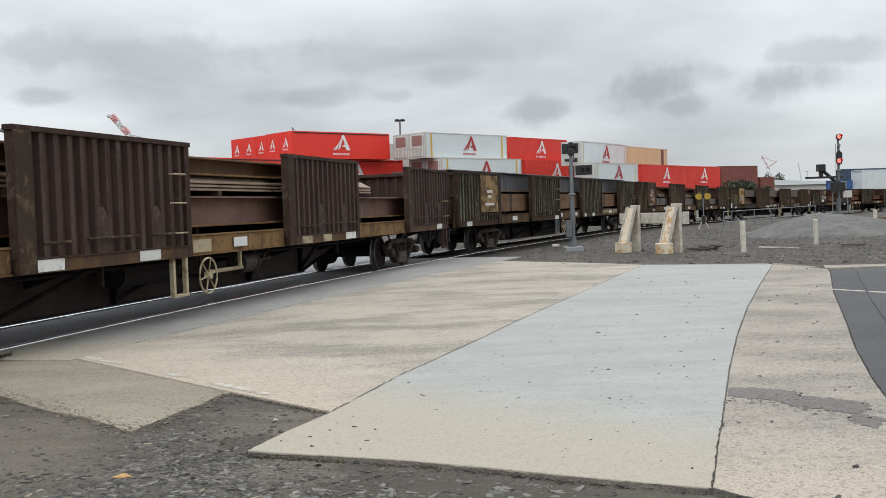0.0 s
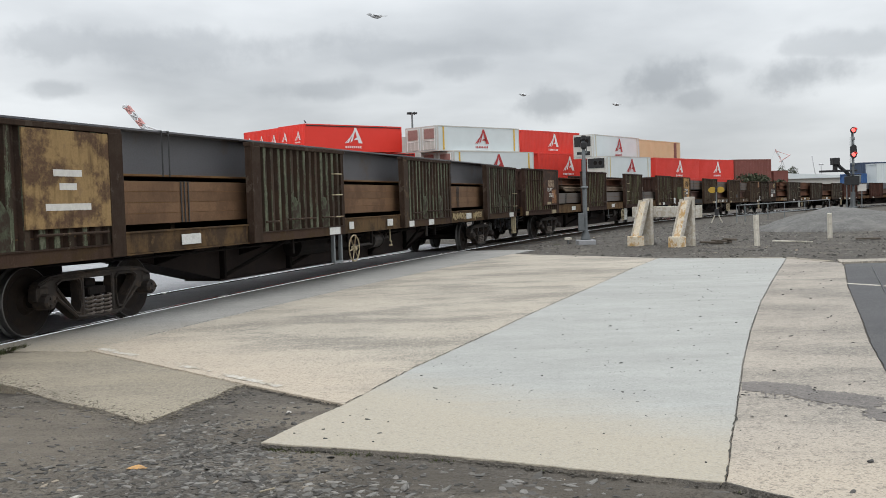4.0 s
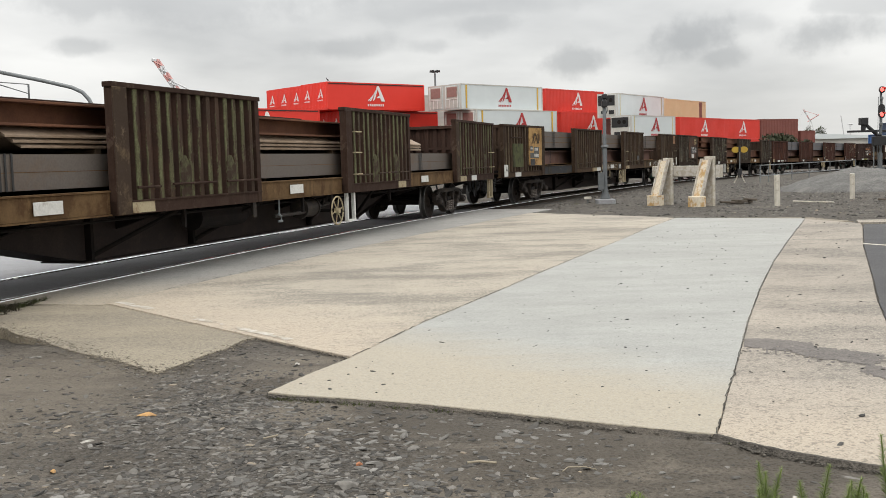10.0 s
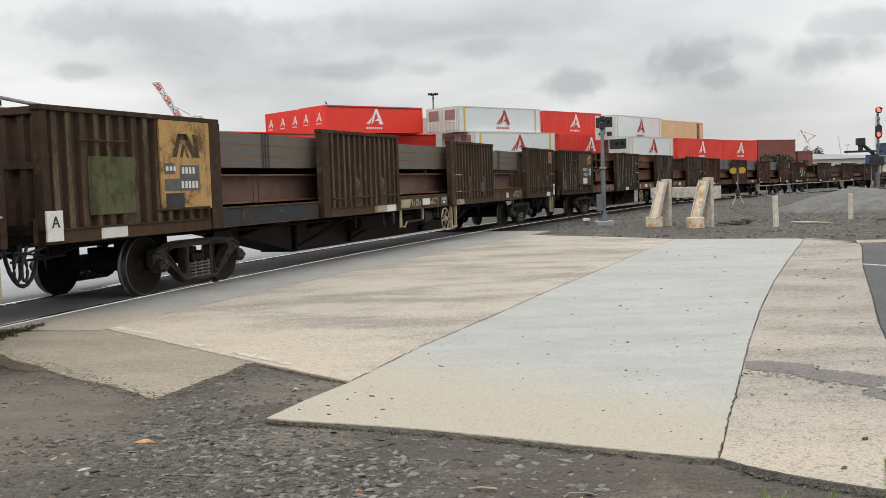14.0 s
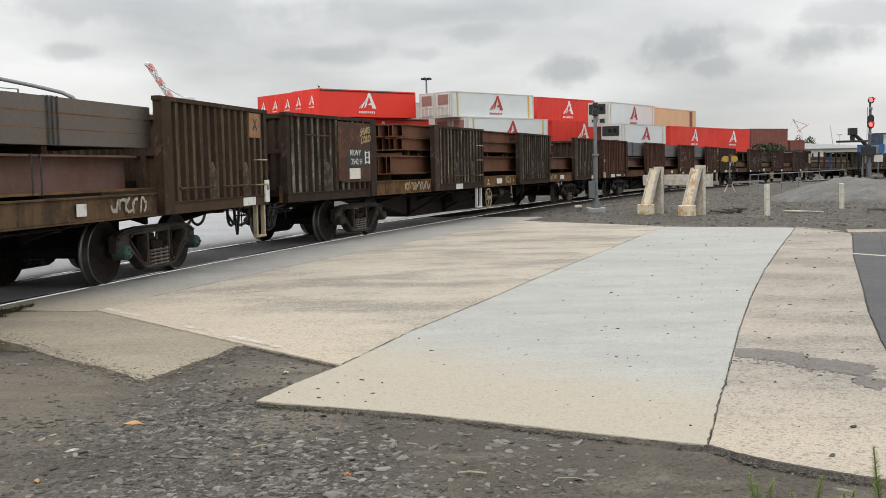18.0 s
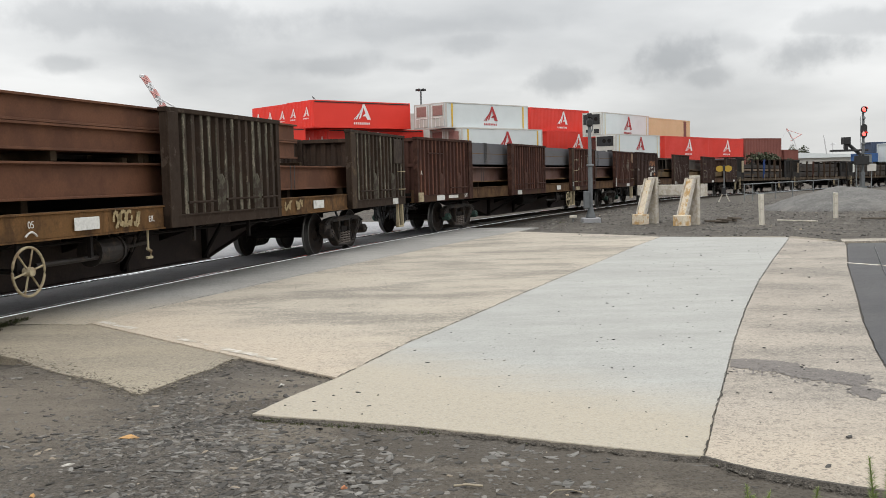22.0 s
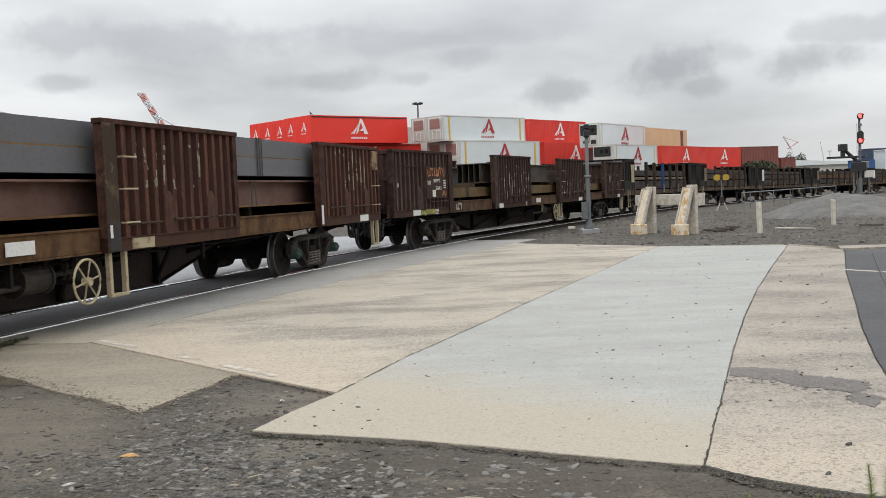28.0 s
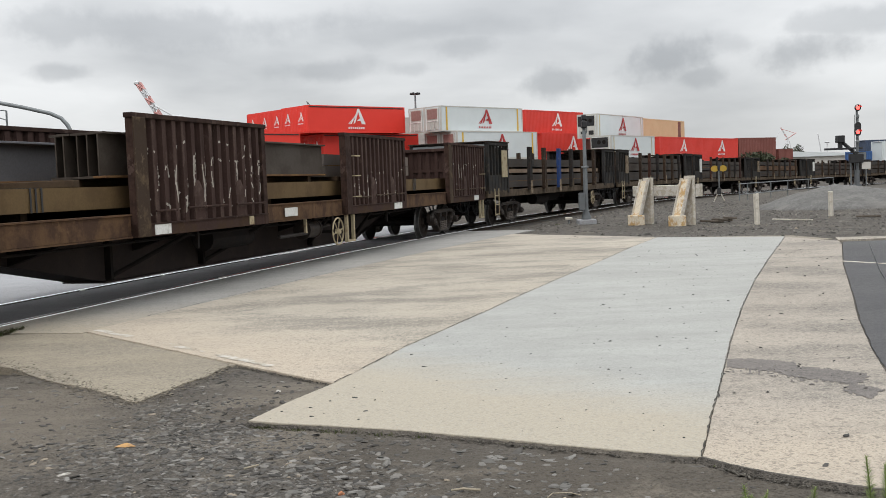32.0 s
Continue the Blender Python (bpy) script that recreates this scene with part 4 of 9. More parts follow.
def stones(name, count, place, label, seed, small, large, material, flat=0.45, skew=4.0, slaty=True):
    """Loose broken stones joined into one object: flat-topped splinters, or angular lumps."""
    rng = np.random.default_rng(seed)
    ring = [(math.cos(a), math.sin(a)) for a in np.linspace(0, 2 * math.pi, 7)[:-1]]
    if slaty:
        base = np.array([(x, y, 0.0) for x, y in ring] + [(0.84 * x, 0.84 * y, 0.72) for x, y in ring])
        faces = [(k, (k + 1) % 6, 6 + (k + 1) % 6, 6 + k) for k in range(6)] + [(6, 7, 8, 9, 10, 11)]
    else:
        base = np.array([(1, 0, 0), (0.45, 0.85, 0.05), (-0.55, 0.75, 0), (-1, -0.05, 0.05), (-0.4, -0.85, 0), (0.55, -0.7, 0), (0.45, 0.1, 0.75), (-0.35, 0.15, 0.8), (-0.05, -0.4, 0.7)])
        faces = [(0, 1, 6), (1, 7, 6), (1, 2, 7), (2, 3, 7), (3, 8, 7), (3, 4, 8), (4, 5, 8), (5, 6, 8), (5, 0, 6), (6, 7, 8)]
    n = len(base)
    vs, fs = [], []
    for k in range(count):
        x, y, z = place(rng)
        r = small + (large - small) * rng.random() ** skew
        a = rng.random() * 6.283
        sh = base.copy()
        if slaty:
            # one outline for foot and top, so that the top stays a plane
            wob = 1 + rng.normal(0, 0.27, 6)
            sh[:6, :2] *= wob[:, None]
            sh[6:, :2] *= wob[:, None]
            sh = sh * (r * rng.uniform(0.9, 1.6), r * rng.uniform(0.5, 0.9), r * flat * rng.uniform(0.6, 1.3))
            sh[:, 2] += sh[:, 0] * rng.normal(0, 0.13) + sh[:, 1] * rng.normal(0, 0.16)
        else:
            sh = sh * (1 + rng.normal(0, 0.26, base.shape)) * (r * rng.uniform(0.8, 1.5), r * rng.uniform(0.55, 0.95), r * flat * rng.uniform(0.6, 1.4))
        c, q = math.cos(a), math.sin(a)
        vs.append(np.stack([sh[:, 0] * c - sh[:, 1] * q + x, sh[:, 0] * q + sh[:, 1] * c + y, sh[:, 2] + z - r * (0.10 if slaty else 0.08)], 1))
        fs += [[n * k + v for v in f] for f in faces]
    me = bpy.data.meshes.new("mesh")
    me.from_pydata(np.concatenate(vs).tolist(), [], fs)
    me.materials.append(None)
    return tagged(part(name, me, material), label, "gravel", "", "stuff")


def ground_z(x, y):
    return -0.024 + 0.014 * noise.noise((x * 0.45, y * 0.45, 0.3)) * min(1.0, math.hypot(x, y) / 3)


def near_place(rng):
    while True:
        x, y = rng.uniform(-5.5, 3.4), rng.uniform(2.4, 8.6)
        edge = 6.1 - 0.47 * (x + 1.09) if x < 1.5 else 4.8 - 0.7 * (x - 1.5)
        if x < -1.09:
            edge = 6.9 if x > -2.0 else 6.9 + 1.05 * (-2.0 - x)
            if -1.6 < x:
                edge = 7.0
        if y > edge - 0.02:
            continue
        # a band of stones runs from the corner between the slabs down to the near left
        wide = 0.42 + 0.27 * (7.0 - y)
        off = (x + 1.42 - 0.16 * (7.0 - y) + 0.3 * noise.noise((x * 1.1, y * 1.1, 4.0))) / wide
        want = math.exp(-off * off) * (0.75 + 0.6 * noise.noise((x * 1.3 + 3, y * 1.3, 0.0)))
        want *= min(1.0, 0.12 + max(0.0, math.hypot(x + 0.98, y - 6.7) - 0.25) * 1.6)
        if rng.random() < want + 0.05 + 0.05 * noise.noise((x * 2, y * 2, 9.0)):
            return x, y, ground_z(x, y)


stones("loose_stones", 15500, near_place, "flat grey loose stones on the dirt", 3, 0.006, 0.031, M["stone"], 0.34, 2.7)


def flat_place(rng):
    while True:
        x, y, z = near_place(rng) if rng.random() < 0.6 else (rng.uniform(-0.9, 1.1), rng.uniform(3.6, 5.3), -0.022)
        if y < 5.9 - 0.55 * (x + 0.6) and noise.noise((x * 1.6, y * 1.6, 8.0)) + rng.normal(0, 0.12) > 0.0:
            return x, y, ground_z(x, y) + 0.002


stones("flat_stones", 750, flat_place, "pale flat slate-like stones lying on the dirt", 21, 0.010, 0.037, M["slate"], 0.24, 1.8)


def pocket_place(rng):
    while True:
        a, b = rng.random(), rng.random()
        x, y = -1.5 + a * 0.85 - b * 0.5, 8.1 - a * 0.95 - b * 1.15
        if y < 8.25 - 1.12 * (x + 1.5) - 0.05 and (x < -1.1 or y > 6.3 + 2.4 * (x + 1.0)):
            return x, y, ground_z(x, y)


stones("loose_stones", 330, pocket_place, "small grey stones in the corner between the slabs", 5, 0.008, 0.03, M["stone"])


def back_place(rng):
    while True:
        x, y = rng.uniform(3.0, 24.0), rng.uniform(21.0, 48.0)
        s, off, z = off_track(np.array([x]), np.array([y]))
        if y > 22.2 - 0.5 * (x - 5.5) and 2.0 < off[0] and y > 19.6:
            return x, y, ground_z(x, y) + z[0]


stones("loose_stones", 17000, back_place, "dark crushed rock scattered behind the slabs", 7, 0.016, 0.062, M["stone"], 0.6, 3.0, False)


def ballast_place(rng):
    s = rng.uniform(CROSS_B, 50) if rng.random() < 0.9 else rng.uniform(-4, CROSS_A)
    o = rng.uniform(-0.6, 2.5)
    p = on_track(s, o, -0.13 - max(0, o - 1.5) * 0.09)
    return p.x, p.y, p.z


stones("ballast_stones", 4200, ballast_place, "dark angular ballast stones round the sleepers", 9, 0.022, 0.045, M["stone"], 0.75, 4.0, False)


def pebble_place(rng):
    while True:
        b = rng.random() ** 1.3
        y = 5.2 + 15 * b
        mid = -0.2 + (y - 6.0) * 0.40
        x = mid + rng.uniform(-0.9, 3.0)
        if y > 6.2 - 0.48 * (x + 1.0):
            return x, y, 0.004


stones("grit", 420, pebble_place, "dark grit and crumbs lying on the concrete", 13, 0.004, 0.015, M["grit"], 0.7, 3.0)


def heap():
    bm = bmesh.new()
    n, c = 60, Vector((15.7, 36.6))
    grid = []
    for i in range(n + 1):
        row = []
        for j in range(n + 1):
            x, y = -6.5 + 13 * i / n, -5.2 + 10.4 * j / n
            r = math.hypot(x / (3.0 if x < 0 else 4.6), y / 2.9)
            ang = math.atan2(y, x)
            r *= 1 + 0.10 * noise.noise((math.cos(ang) * 1.5, math.sin(ang) * 1.5, 2.0))
            h = max(-0.12, 0.86 * (1 - min(1, r)) ** 0.85 * (1 + 0.18 * noise.noise((x * 0.5, y * 0.5, 5.0))) - 0.02)
            if r < 1:
                h += 0.07 * noise.noise((x * 1.3, y * 1.3, 1.0)) + 0.035 * noise.noise((x * 4, y * 4, 1.0))
            else:
                h = -0.2
            row.append(bm.verts.new((c.x + x, c.y + y, h)))
        grid.append(row)
    for i in range(n):
        for j in range(n):
            bm.faces.new((grid[i][j], grid[i + 1][j], grid[i + 1][j + 1], grid[i][j + 1]))
    return bm


tagged(part("gravel_heap", heap(), M["pile"], smooth=True), "low grey heap of crushed rock behind timber posts", "gravel heap", "", "stuff")


def single_stone(name, x, y, z, size, material, label, flat=0.5):
    """A broken stone: a rough lump cut by a few planes."""
    bm = bmesh.new()
    bmesh.ops.create_icosphere(bm, subdivisions=2, radius=1)
    k = random.random() * 9
    cuts = [Vector((random.uniform(-1, 1), random.uniform(-1, 1), random.uniform(-0.3, 1))).normalized() for _ in range(9)]
    for v in bm.verts:
        v.co *= 1 + 0.6 * noise.noise(v.co * 1.5 + Vector((k, k, k)))
        for c in cuts:
            over = v.co.dot(c) - 0.48
            if over > 0:
                v.co -= c * over
        v.co = Vector((v.co.x * size * 1.2, v.co.y * size * 0.75, max(-0.6, v.co.z) * size * flat))
    tagged(part(name, bm, material, None, "", pose(x, y, z + size * flat * 0.3, 0, 0, random.uniform(0, 180))), label, "stone")


M["ochre_stone"] = worn_paint("ochre_stone", (0.52, 0.30, 0.12), (0.40, 0.26, 0.14), 0.5, 20.0, False)
M["white_stone"] = worn_paint("pale_stone", (0.50, 0.48, 0.44), (0.36, 0.34, 0.30), 0.5, 20.0, False)
single_stone("ochre_stone", -1.75, 5.77, -0.02, 0.056, M["ochre_stone"], "flat ochre sandstone lump on the gravel", 0.28)
single_stone("ochre_stone", -1.90, 4.69, -0.018, 0.028, M["ochre_stone"], "small ochre stone on the gravel")
single_stone("brick_chip", -0.40, 4.67, -0.018, 0.025, worn_paint("brick_red", (0.40, 0.17, 0.09), (0.3, 0.14, 0.08), 0.5, 20, False), "orange brick chip among the stones")
single_stone("pale_stone", -1.05, 7.16, -0.026, 0.05, M["white_stone"], "flat pale stone beside the slab corner", 0.25)
single_stone("pale_stone", -1.92, 5.24, -0.028, 0.046, M["white_stone"], "white stone lump on the gravel", 0.3)
single_stone("pale_stone", 1.50, 4.02, -0.018, 0.026, M["white_stone"], "white pebble near the weeds", 0.5)
single_stone("grey_rock", -0.44, 4.35, -0.03, 0.075, M["stone"], "rounded grey-brown rock half buried in dirt", 0.6)
single_stone("dark_stone", 1.98, 4.72, 0.0, 0.026, M["grit"], "dark stone lying on the concrete", 0.45)


def soil_bank(line, seed, over=0.0):
    """Dirt washed up against a slab's broken edge, or over metres onto it."""
    rng = random.Random(seed)
    bm = bmesh.new()
    rows = []
    pts = [Vector(p) for p in line]
    for a, b in zip(pts, pts[1:]):
        d = (b - a).normalized()
        out = Vector((d.y, -d.x))
        if out.y > 0:
            out = -out
        n = max(2, int((b - a).length / 0.03))
        for i in range(n):
            p = a + (b - a) * i / n
            h = 0.5 + 0.5 * noise.noise((p.x * 3, p.y * 3, seed))
            wide = 0.03 + 0.07 * h * h + rng.uniform(0, 0.03)
            rows.append([bm.verts.new((p.x + out.x * o, p.y + out.y * o, z)) for o, z in ((-0.004 + rng.uniform(-0.010, 0.004) - over * (0.3 + 1.4 * h), -0.008 + 0.014 * h + rng.uniform(-0.006, 0.0) if not over else -0.003), (0.012 - over * 0.2, -0.014 + 0.012 * h + rng.uniform(-0.004, 0.004) if not over else 0.002 + 0.004 * h), (wide * 0.5, -0.019 + rng.uniform(-0.004, 0.004)), (wide, -0.036))])
    for a, b in zip(rows, rows[1:]):
        for k in range(3):
            bm.faces.new((a[k], a[k + 1], b[k + 1], b[k]))
    tagged(part("soil_bank", bm, M["soil"]), "dark soil washed against the slab's edge", "soil", "", "stuff")


M["soil"] = gravel("dark_crumbly_soil", (0.036, 0.032, 0.027), (0.145, 0.130, 0.111), (0.146, 0.126, 0.101), 95.0)
soil_bank([(-1.10, 6.18), (-0.87, 6.07), (-0.58, 5.96), (-0.12, 5.77), (0.40, 5.50), (0.75, 5.30), (1.09, 5.12), (1.43, 4.93)], 1)
soil_bank([(1.42, 4.95), (1.50, 4.83), (1.65, 4.65), (1.80, 4.51), (2.03, 4.34), (3.0, 3.72)], 2, 0.035)


def edge_place(rng):
    """Crumbs and dirt along the slabs' broken edges."""
    runs = (((-1.09, 6.15), (-0.55, 5.96)), ((-0.55, 5.96), (0.1, 5.68)), ((0.1, 5.68), (0.71, 5.31)), ((0.71, 5.31), (1.44, 4.97)), ((1.45, 4.95), (1.57, 4.71)), ((1.57, 4.71), (2.03, 4.34)), ((-0.68, 7.29), (-1.1, 6.17)), ((-1.53, 8.24), (-0.68, 7.29)))
    (ax, ay), (bx, by) = runs[rng.integers(0, len(runs))]
    q = rng.random()
    return ax + (bx - ax) * q + rng.normal(0, 0.014), ay + (by - ay) * q - abs(rng.normal(0, 0.035)) - 0.002, -0.016


stones("edge_crumbs", 3000, edge_place, "dark dirt and crumbled concrete along the slab edges", 17, 0.003, 0.012, M["crumb"], 0.6, 3.0)


def pad_place(rng):
    """Grit spilt over the worn pad's rim."""
    a, b = ((PAD[4], PAD[5]), (PAD[5], PAD[6]), (PAD[5], PAD[6]), (PAD[6], PAD[7]), (PAD[4], PAD[3]))[rng.integers(0, 5)]
    q = rng.random()
    return a[0] + (b[0] - a[0]) * q + rng.normal(0.02, 0.075), a[1] + (b[1] - a[1]) * q + rng.normal(0.02, 0.075), -0.013


M["dust_crumb"] = stone_mat("dusty_crumb", (0.085, 0.074, 0.058), (0.23, 0.20, 0.155), (0.2, 0.17, 0.12))
stones("edge_crumbs", 2600, pad_place, "dusty grit spilt over the worn pad's edge", 19, 0.003, 0.013, M["dust_crumb"], 0.45, 2.2)

# ---------------------------------------------------------------- wagons
LONG, SHORT, FIRST = 26.08, 17.33, -59.9
PIVOTS = (4.53, 22.79)
BODY0, BODY1 = 0.96, 26.22
MOVERS = []   # things that ride on the train: object, coupling place, pivots, offset pose
SPINNERS = []  # wheelsets
CACHE = {}


def cached(key, make):
    if key not in CACHE:
        CACHE[key] = mesh_of(make())
    return CACHE[key]


LOW, TOP, FOOT = 0.885, 2.52, 0.165   # foot and top of the side panels, height of the plain foot band
PITCH, DEEP = 0.25, 0.07


def ribs_of(x0, x1):
    """Where the ribs of a panel begin and how far apart they stand."""
    n = max(3, int(round((x1 - x0 - 0.26) / PITCH)))
    return x0, (x1 - x0 - 0.26) / n


def ribbed_sheet(length, sign):
    """A pressed sheet with upright ribs."""
    a, bm = 1.385, bmesh.new()
    n = max(3, int(round((length - 0.26) / PITCH)))
    step = (length - 0.26) / n
    prof = [(0.11, a - DEEP)]
    for k in range(n):
        x = 0.13 + step * k
        prof += [(x + step * 0.20, a - DEEP), (x + step * 0.30, a), (x + step * 0.66, a), (x + step * 0.76, a - DEEP)]
    prof.append((length - 0.11, a - DEEP))
    front = None
    for inset in (0.0, 0.014):
        lo = [bm.verts.new((x, sign * (v - inset), LOW + FOOT - 0.015)) for x, v in prof]
        hi = [bm.verts.new((x, sign * (v - inset), TOP - 0.055)) for x, v in prof]
        for k in range(len(prof) - 1):
            bm.faces.new((lo[k], lo[k + 1], hi[k + 1], hi[k]))
        if front:
            for q in (0, 1):
                for k in range(len(prof) - 1):
                    bm.faces.new((front[q][k], front[q][k + 1], (lo, hi)[q][k + 1], (lo, hi)[q][k]))
        front = (lo, hi)
    return bm


def panel_bar(x0, x1, sign, back, out, z0, z1, bevel=0.006):
    """A straight bar of a panel's frame, from back behind the outer face to out before it."""
    a, b = sorted((sign * (1.385 - back), sign * (1.385 + out)))
    return boxes((x0, x1, a, b, z0, z1), bevel=bevel)


def side_panel(w, x0, x1, sign, paint, foot, post):
    q = x1 - x0
    key = "%d%.2f" % (sign, q)
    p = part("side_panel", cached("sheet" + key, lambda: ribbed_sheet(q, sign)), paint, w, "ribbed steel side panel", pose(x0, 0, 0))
    part("panel_post", cached("ppost" + str(sign), lambda: panel_bar(0.0, 0.13, sign, 0.10, 0.012, LOW, TOP - 0.02)), post, p)
    part("panel_post", cached("ppost" + str(sign), None), post, p, "", pose(q - 0.13, 0, 0))
    part("top_rail", cached("prail" + key, lambda: panel_bar(-0.02, q + 0.02, sign, 0.11, 0.028, TOP - 0.065, TOP)), post, p)
    part("foot_band", cached("pfoot" + key, lambda: panel_bar(0.0, q, sign, 0.095, 0.004, LOW, LOW + FOOT, 0.004)), foot, p, "plain foot band")
    part("foot_lip", cached("plip" + key, lambda: panel_bar(0.0, q, sign, 0.09, 0.022, LOW + FOOT - 0.012, LOW + FOOT + 0.012, 0.003)), post, p)
    return p


def hinge_pad():
    """A wide flat rib foot that holds a hinge."""
    return prism(bmesh.new(), [(0.0, 1.06), (0.0, 1.52), (0.06, 1.62), (0.15, 1.62), (0.27, 1.46), (0.27, 1.06)], -1.391, -1.335)


def end_wall(width, height, low):
    bm = bmesh.new()
    n = 9
    step = (width - 0.2) / n
    prof = [(-width / 2 + 0.1, 0.0)]
    for k in range(n):
        v = -width / 2 + 0.1 + step * k
        prof += [(v + step * 0.2, 0.0), (v + step * 0.32, -0.06), (v + step * 0.68, -0.06), (v + step * 0.8, 0.0)]
    prof.append((width / 2 - 0.1, 0.0))
    for inset in (0.0, 0.012):
        lo = [bm.verts.new((x + inset, v, low + 0.05)) for v, x in prof]
        hi = [bm.verts.new((x + inset, v, low + height - 0.05)) for v, x in prof]
        for k in range(len(prof) - 1):
            bm.faces.new((lo[k], lo[k + 1], hi[k + 1], hi[k]))
    for v in (-width / 2, width / 2 - 0.11):
        box(bm, -0.05, 0.09, v, v + 0.11, low, low + height, 0.008)
    box(bm, -0.09, 0.08, -width / 2, width / 2, low + height - 0.09, low + height + 0.004, 0.008)
    box(bm, -0.07, 0.07, -width / 2, width / 2, low, low + 0.1, 0.008)
    box(bm, -0.075, 0.01, -width / 2 + 0.05, width / 2 - 0.05, low + height * 0.52, low + height * 0.52 + 0.08)
    return bm


def belly(length, p0, p1, deep):
    """Fish-bellied centre sill with its two webs and bottom flange."""
    bm = bmesh.new()
    b0, b1 = p0 - 3.3, p1 + 3.25
    out = [(b0, 1.08), (b0, 0.80), (p0 + 1.5, 0.78), (p0 + 4.3, deep), (p1 - 4.7, deep), (p1 - 2.2, 0.78), (b1, 0.80), (b1, 1.08)]
    prism(bm, out, -0.26, -0.22)
    prism(bm, out, 0.22, 0.26)
    box(bm, p0 + 4.2, p1 - 4.6, -0.36, 0.36, deep - 0.02, deep, 0.0)
    for a, b in ((p0 + 1.5, p0 + 4.3), (p1 - 2.2, p1 - 4.7)):
        vs = [bm.verts.new(v) for v in ((a, -0.36, 0.79), (a, 0.36, 0.79), (b, 0.36, deep - 0.012), (b, -0.36, deep - 0.012))]
        bm.faces.new(vs)
    return bm


def cross_bearer(sgn):
    """A tapered bearer out to one side sill."""
    bm = bmesh.new()
    vs = [bm.verts.new((x, sgn * y, z)) for x in (-0.05, 0.05) for y, z in ((0.26, 1.05), (1.25, 1.05), (1.25, 0.92), (0.26, 0.62))]
    for f in ((0, 1, 2, 3), (4, 7, 6, 5), (0, 4, 5, 1), (1, 5, 6, 2), (2, 6, 7, 3), (3, 7, 4, 0)):
        bm.faces.new([vs[i] for i in f])
    return bm


def brace(x, lean, sgn):
    """A slanted strut from the belly's foot out to the side sill, and the web's upright stiffener."""
    bm = tubes(([(x, sgn * 0.28, 0.28), (x + lean, sgn * 1.18, 0.92)], 0.035), sides=6)
    box(bm, x - 0.03, x + 0.03, min(sgn * 0.26, sgn * 0.36), max(sgn * 0.26, sgn * 0.36), 0.25, 1.04)
    return bm


def side_frame():
    """Cast bogie side frame: one casting with two rounded windows and a spring opening, ribbed along its rim."""
    def drop(s, grow=0.0):
        pts = [(0.37, 0.58), (0.41, 0.62), (0.70, 0.62), (0.775, 0.58), (0.76, 0.52), (0.615, 0.37), (0.47, 0.22), (0.395, 0.22), (0.37, 0.30)]
        cx, cz = 0.52, 0.46
        return [(s * (cx + (x - cx) * (1 + grow)), cz + (z - cz) * (1 + grow)) for x, z in pts]
    rim = [(-1.14, 0.55), (-1.08, 0.63), (-0.90, 0.69), (-0.5, 0.72), (0.5, 0.72), (0.90, 0.69), (1.08, 0.63), (1.14, 0.55), (1.15, 0.42), (1.11, 0.39), (0.92, 0.41), (0.80, 0.40), (0.44, 0.125), (0.36, 0.10),
           (-0.36, 0.10), (-0.44, 0.125), (-0.80, 0.40), (-0.92, 0.41), (-1.11, 0.39), (-1.15, 0.42)]
    mid = [(-0.27, 0.19), (0.27, 0.19), (0.27, 0.62), (-0.27, 0.62)]
    bm = bmesh.new()
    loops = [rim, drop(1), drop(-1), mid]
    edges = []
    for loop in loops:
        vs = [bm.verts.new((x, -0.055, z)) for x, z in loop]
        edges += [bm.edges.new((vs[k], vs[(k + 1) % len(vs)])) for k in range(len(vs))]
    bmesh.ops.triangle_fill(bm, use_beauty=True, edges=edges)
    out = bmesh.ops.extrude_face_region(bm, geom=bm.faces[:])
    for v in out["geom"]:
        if isinstance(v, bmesh.types.BMVert):
            v.co.y += 0.11
    # raised rims round the windows and along the chords
    for s in (-1, 1):
        for y in (-0.07, 0.07):
            tube(bm, [(x, y, z) for x, z in drop(s, 0.08)], 0.018, 5, closed=True)
            tube(bm, [(s * 1.10, y, 0.585), (s * 0.9, y, 0.655), (s * 0.4, y, 0.685), (0.0, y, 0.685)], 0.019, 5)
            tube(bm, [(s * 0.80, y, 0.42), (s * 0.43, y, 0.15), (0.0, y, 0.125)], 0.024, 5)
        box(bm, min(s * 0.93, s * 1.12), max(s * 0.93, s * 1.12), -0.075, 0.075, 0.38, 0.58, 0.025)
        box(bm, min(s * 0.275, s * 0.33), max(s * 0.275, s * 0.33), -0.07, 0.07, 0.16, 0.64, 0.012)
    return bm


def axle_box():
    bm = bmesh.new()
    lathe(bm, [(0.0, -0.13), (0.075, -0.13), (0.098, -0.10), (0.105, 0.08), (0.0, 0.08)], 14)
    for k in range(3):
        a = 2 * math.pi * k / 3
        lathe(bm, [(0.0, -0.15), (0.018, -0.15), (0.018, -0.12)], 6, (0.05 * math.cos(a), 0, 0.05 * math.sin(a)))
    return bm


def coil(x, y, z0, z1, r, turns=5):
    bm = bmesh.new()
    pts = [(x + r * math.cos(2 * math.pi * k / 10), y + r * math.sin(2 * math.pi * k / 10), z0 + (z1 - z0) * k / (10 * turns)) for k in range(10 * turns + 1)]
    return tube(bm, pts, 0.019, 5)


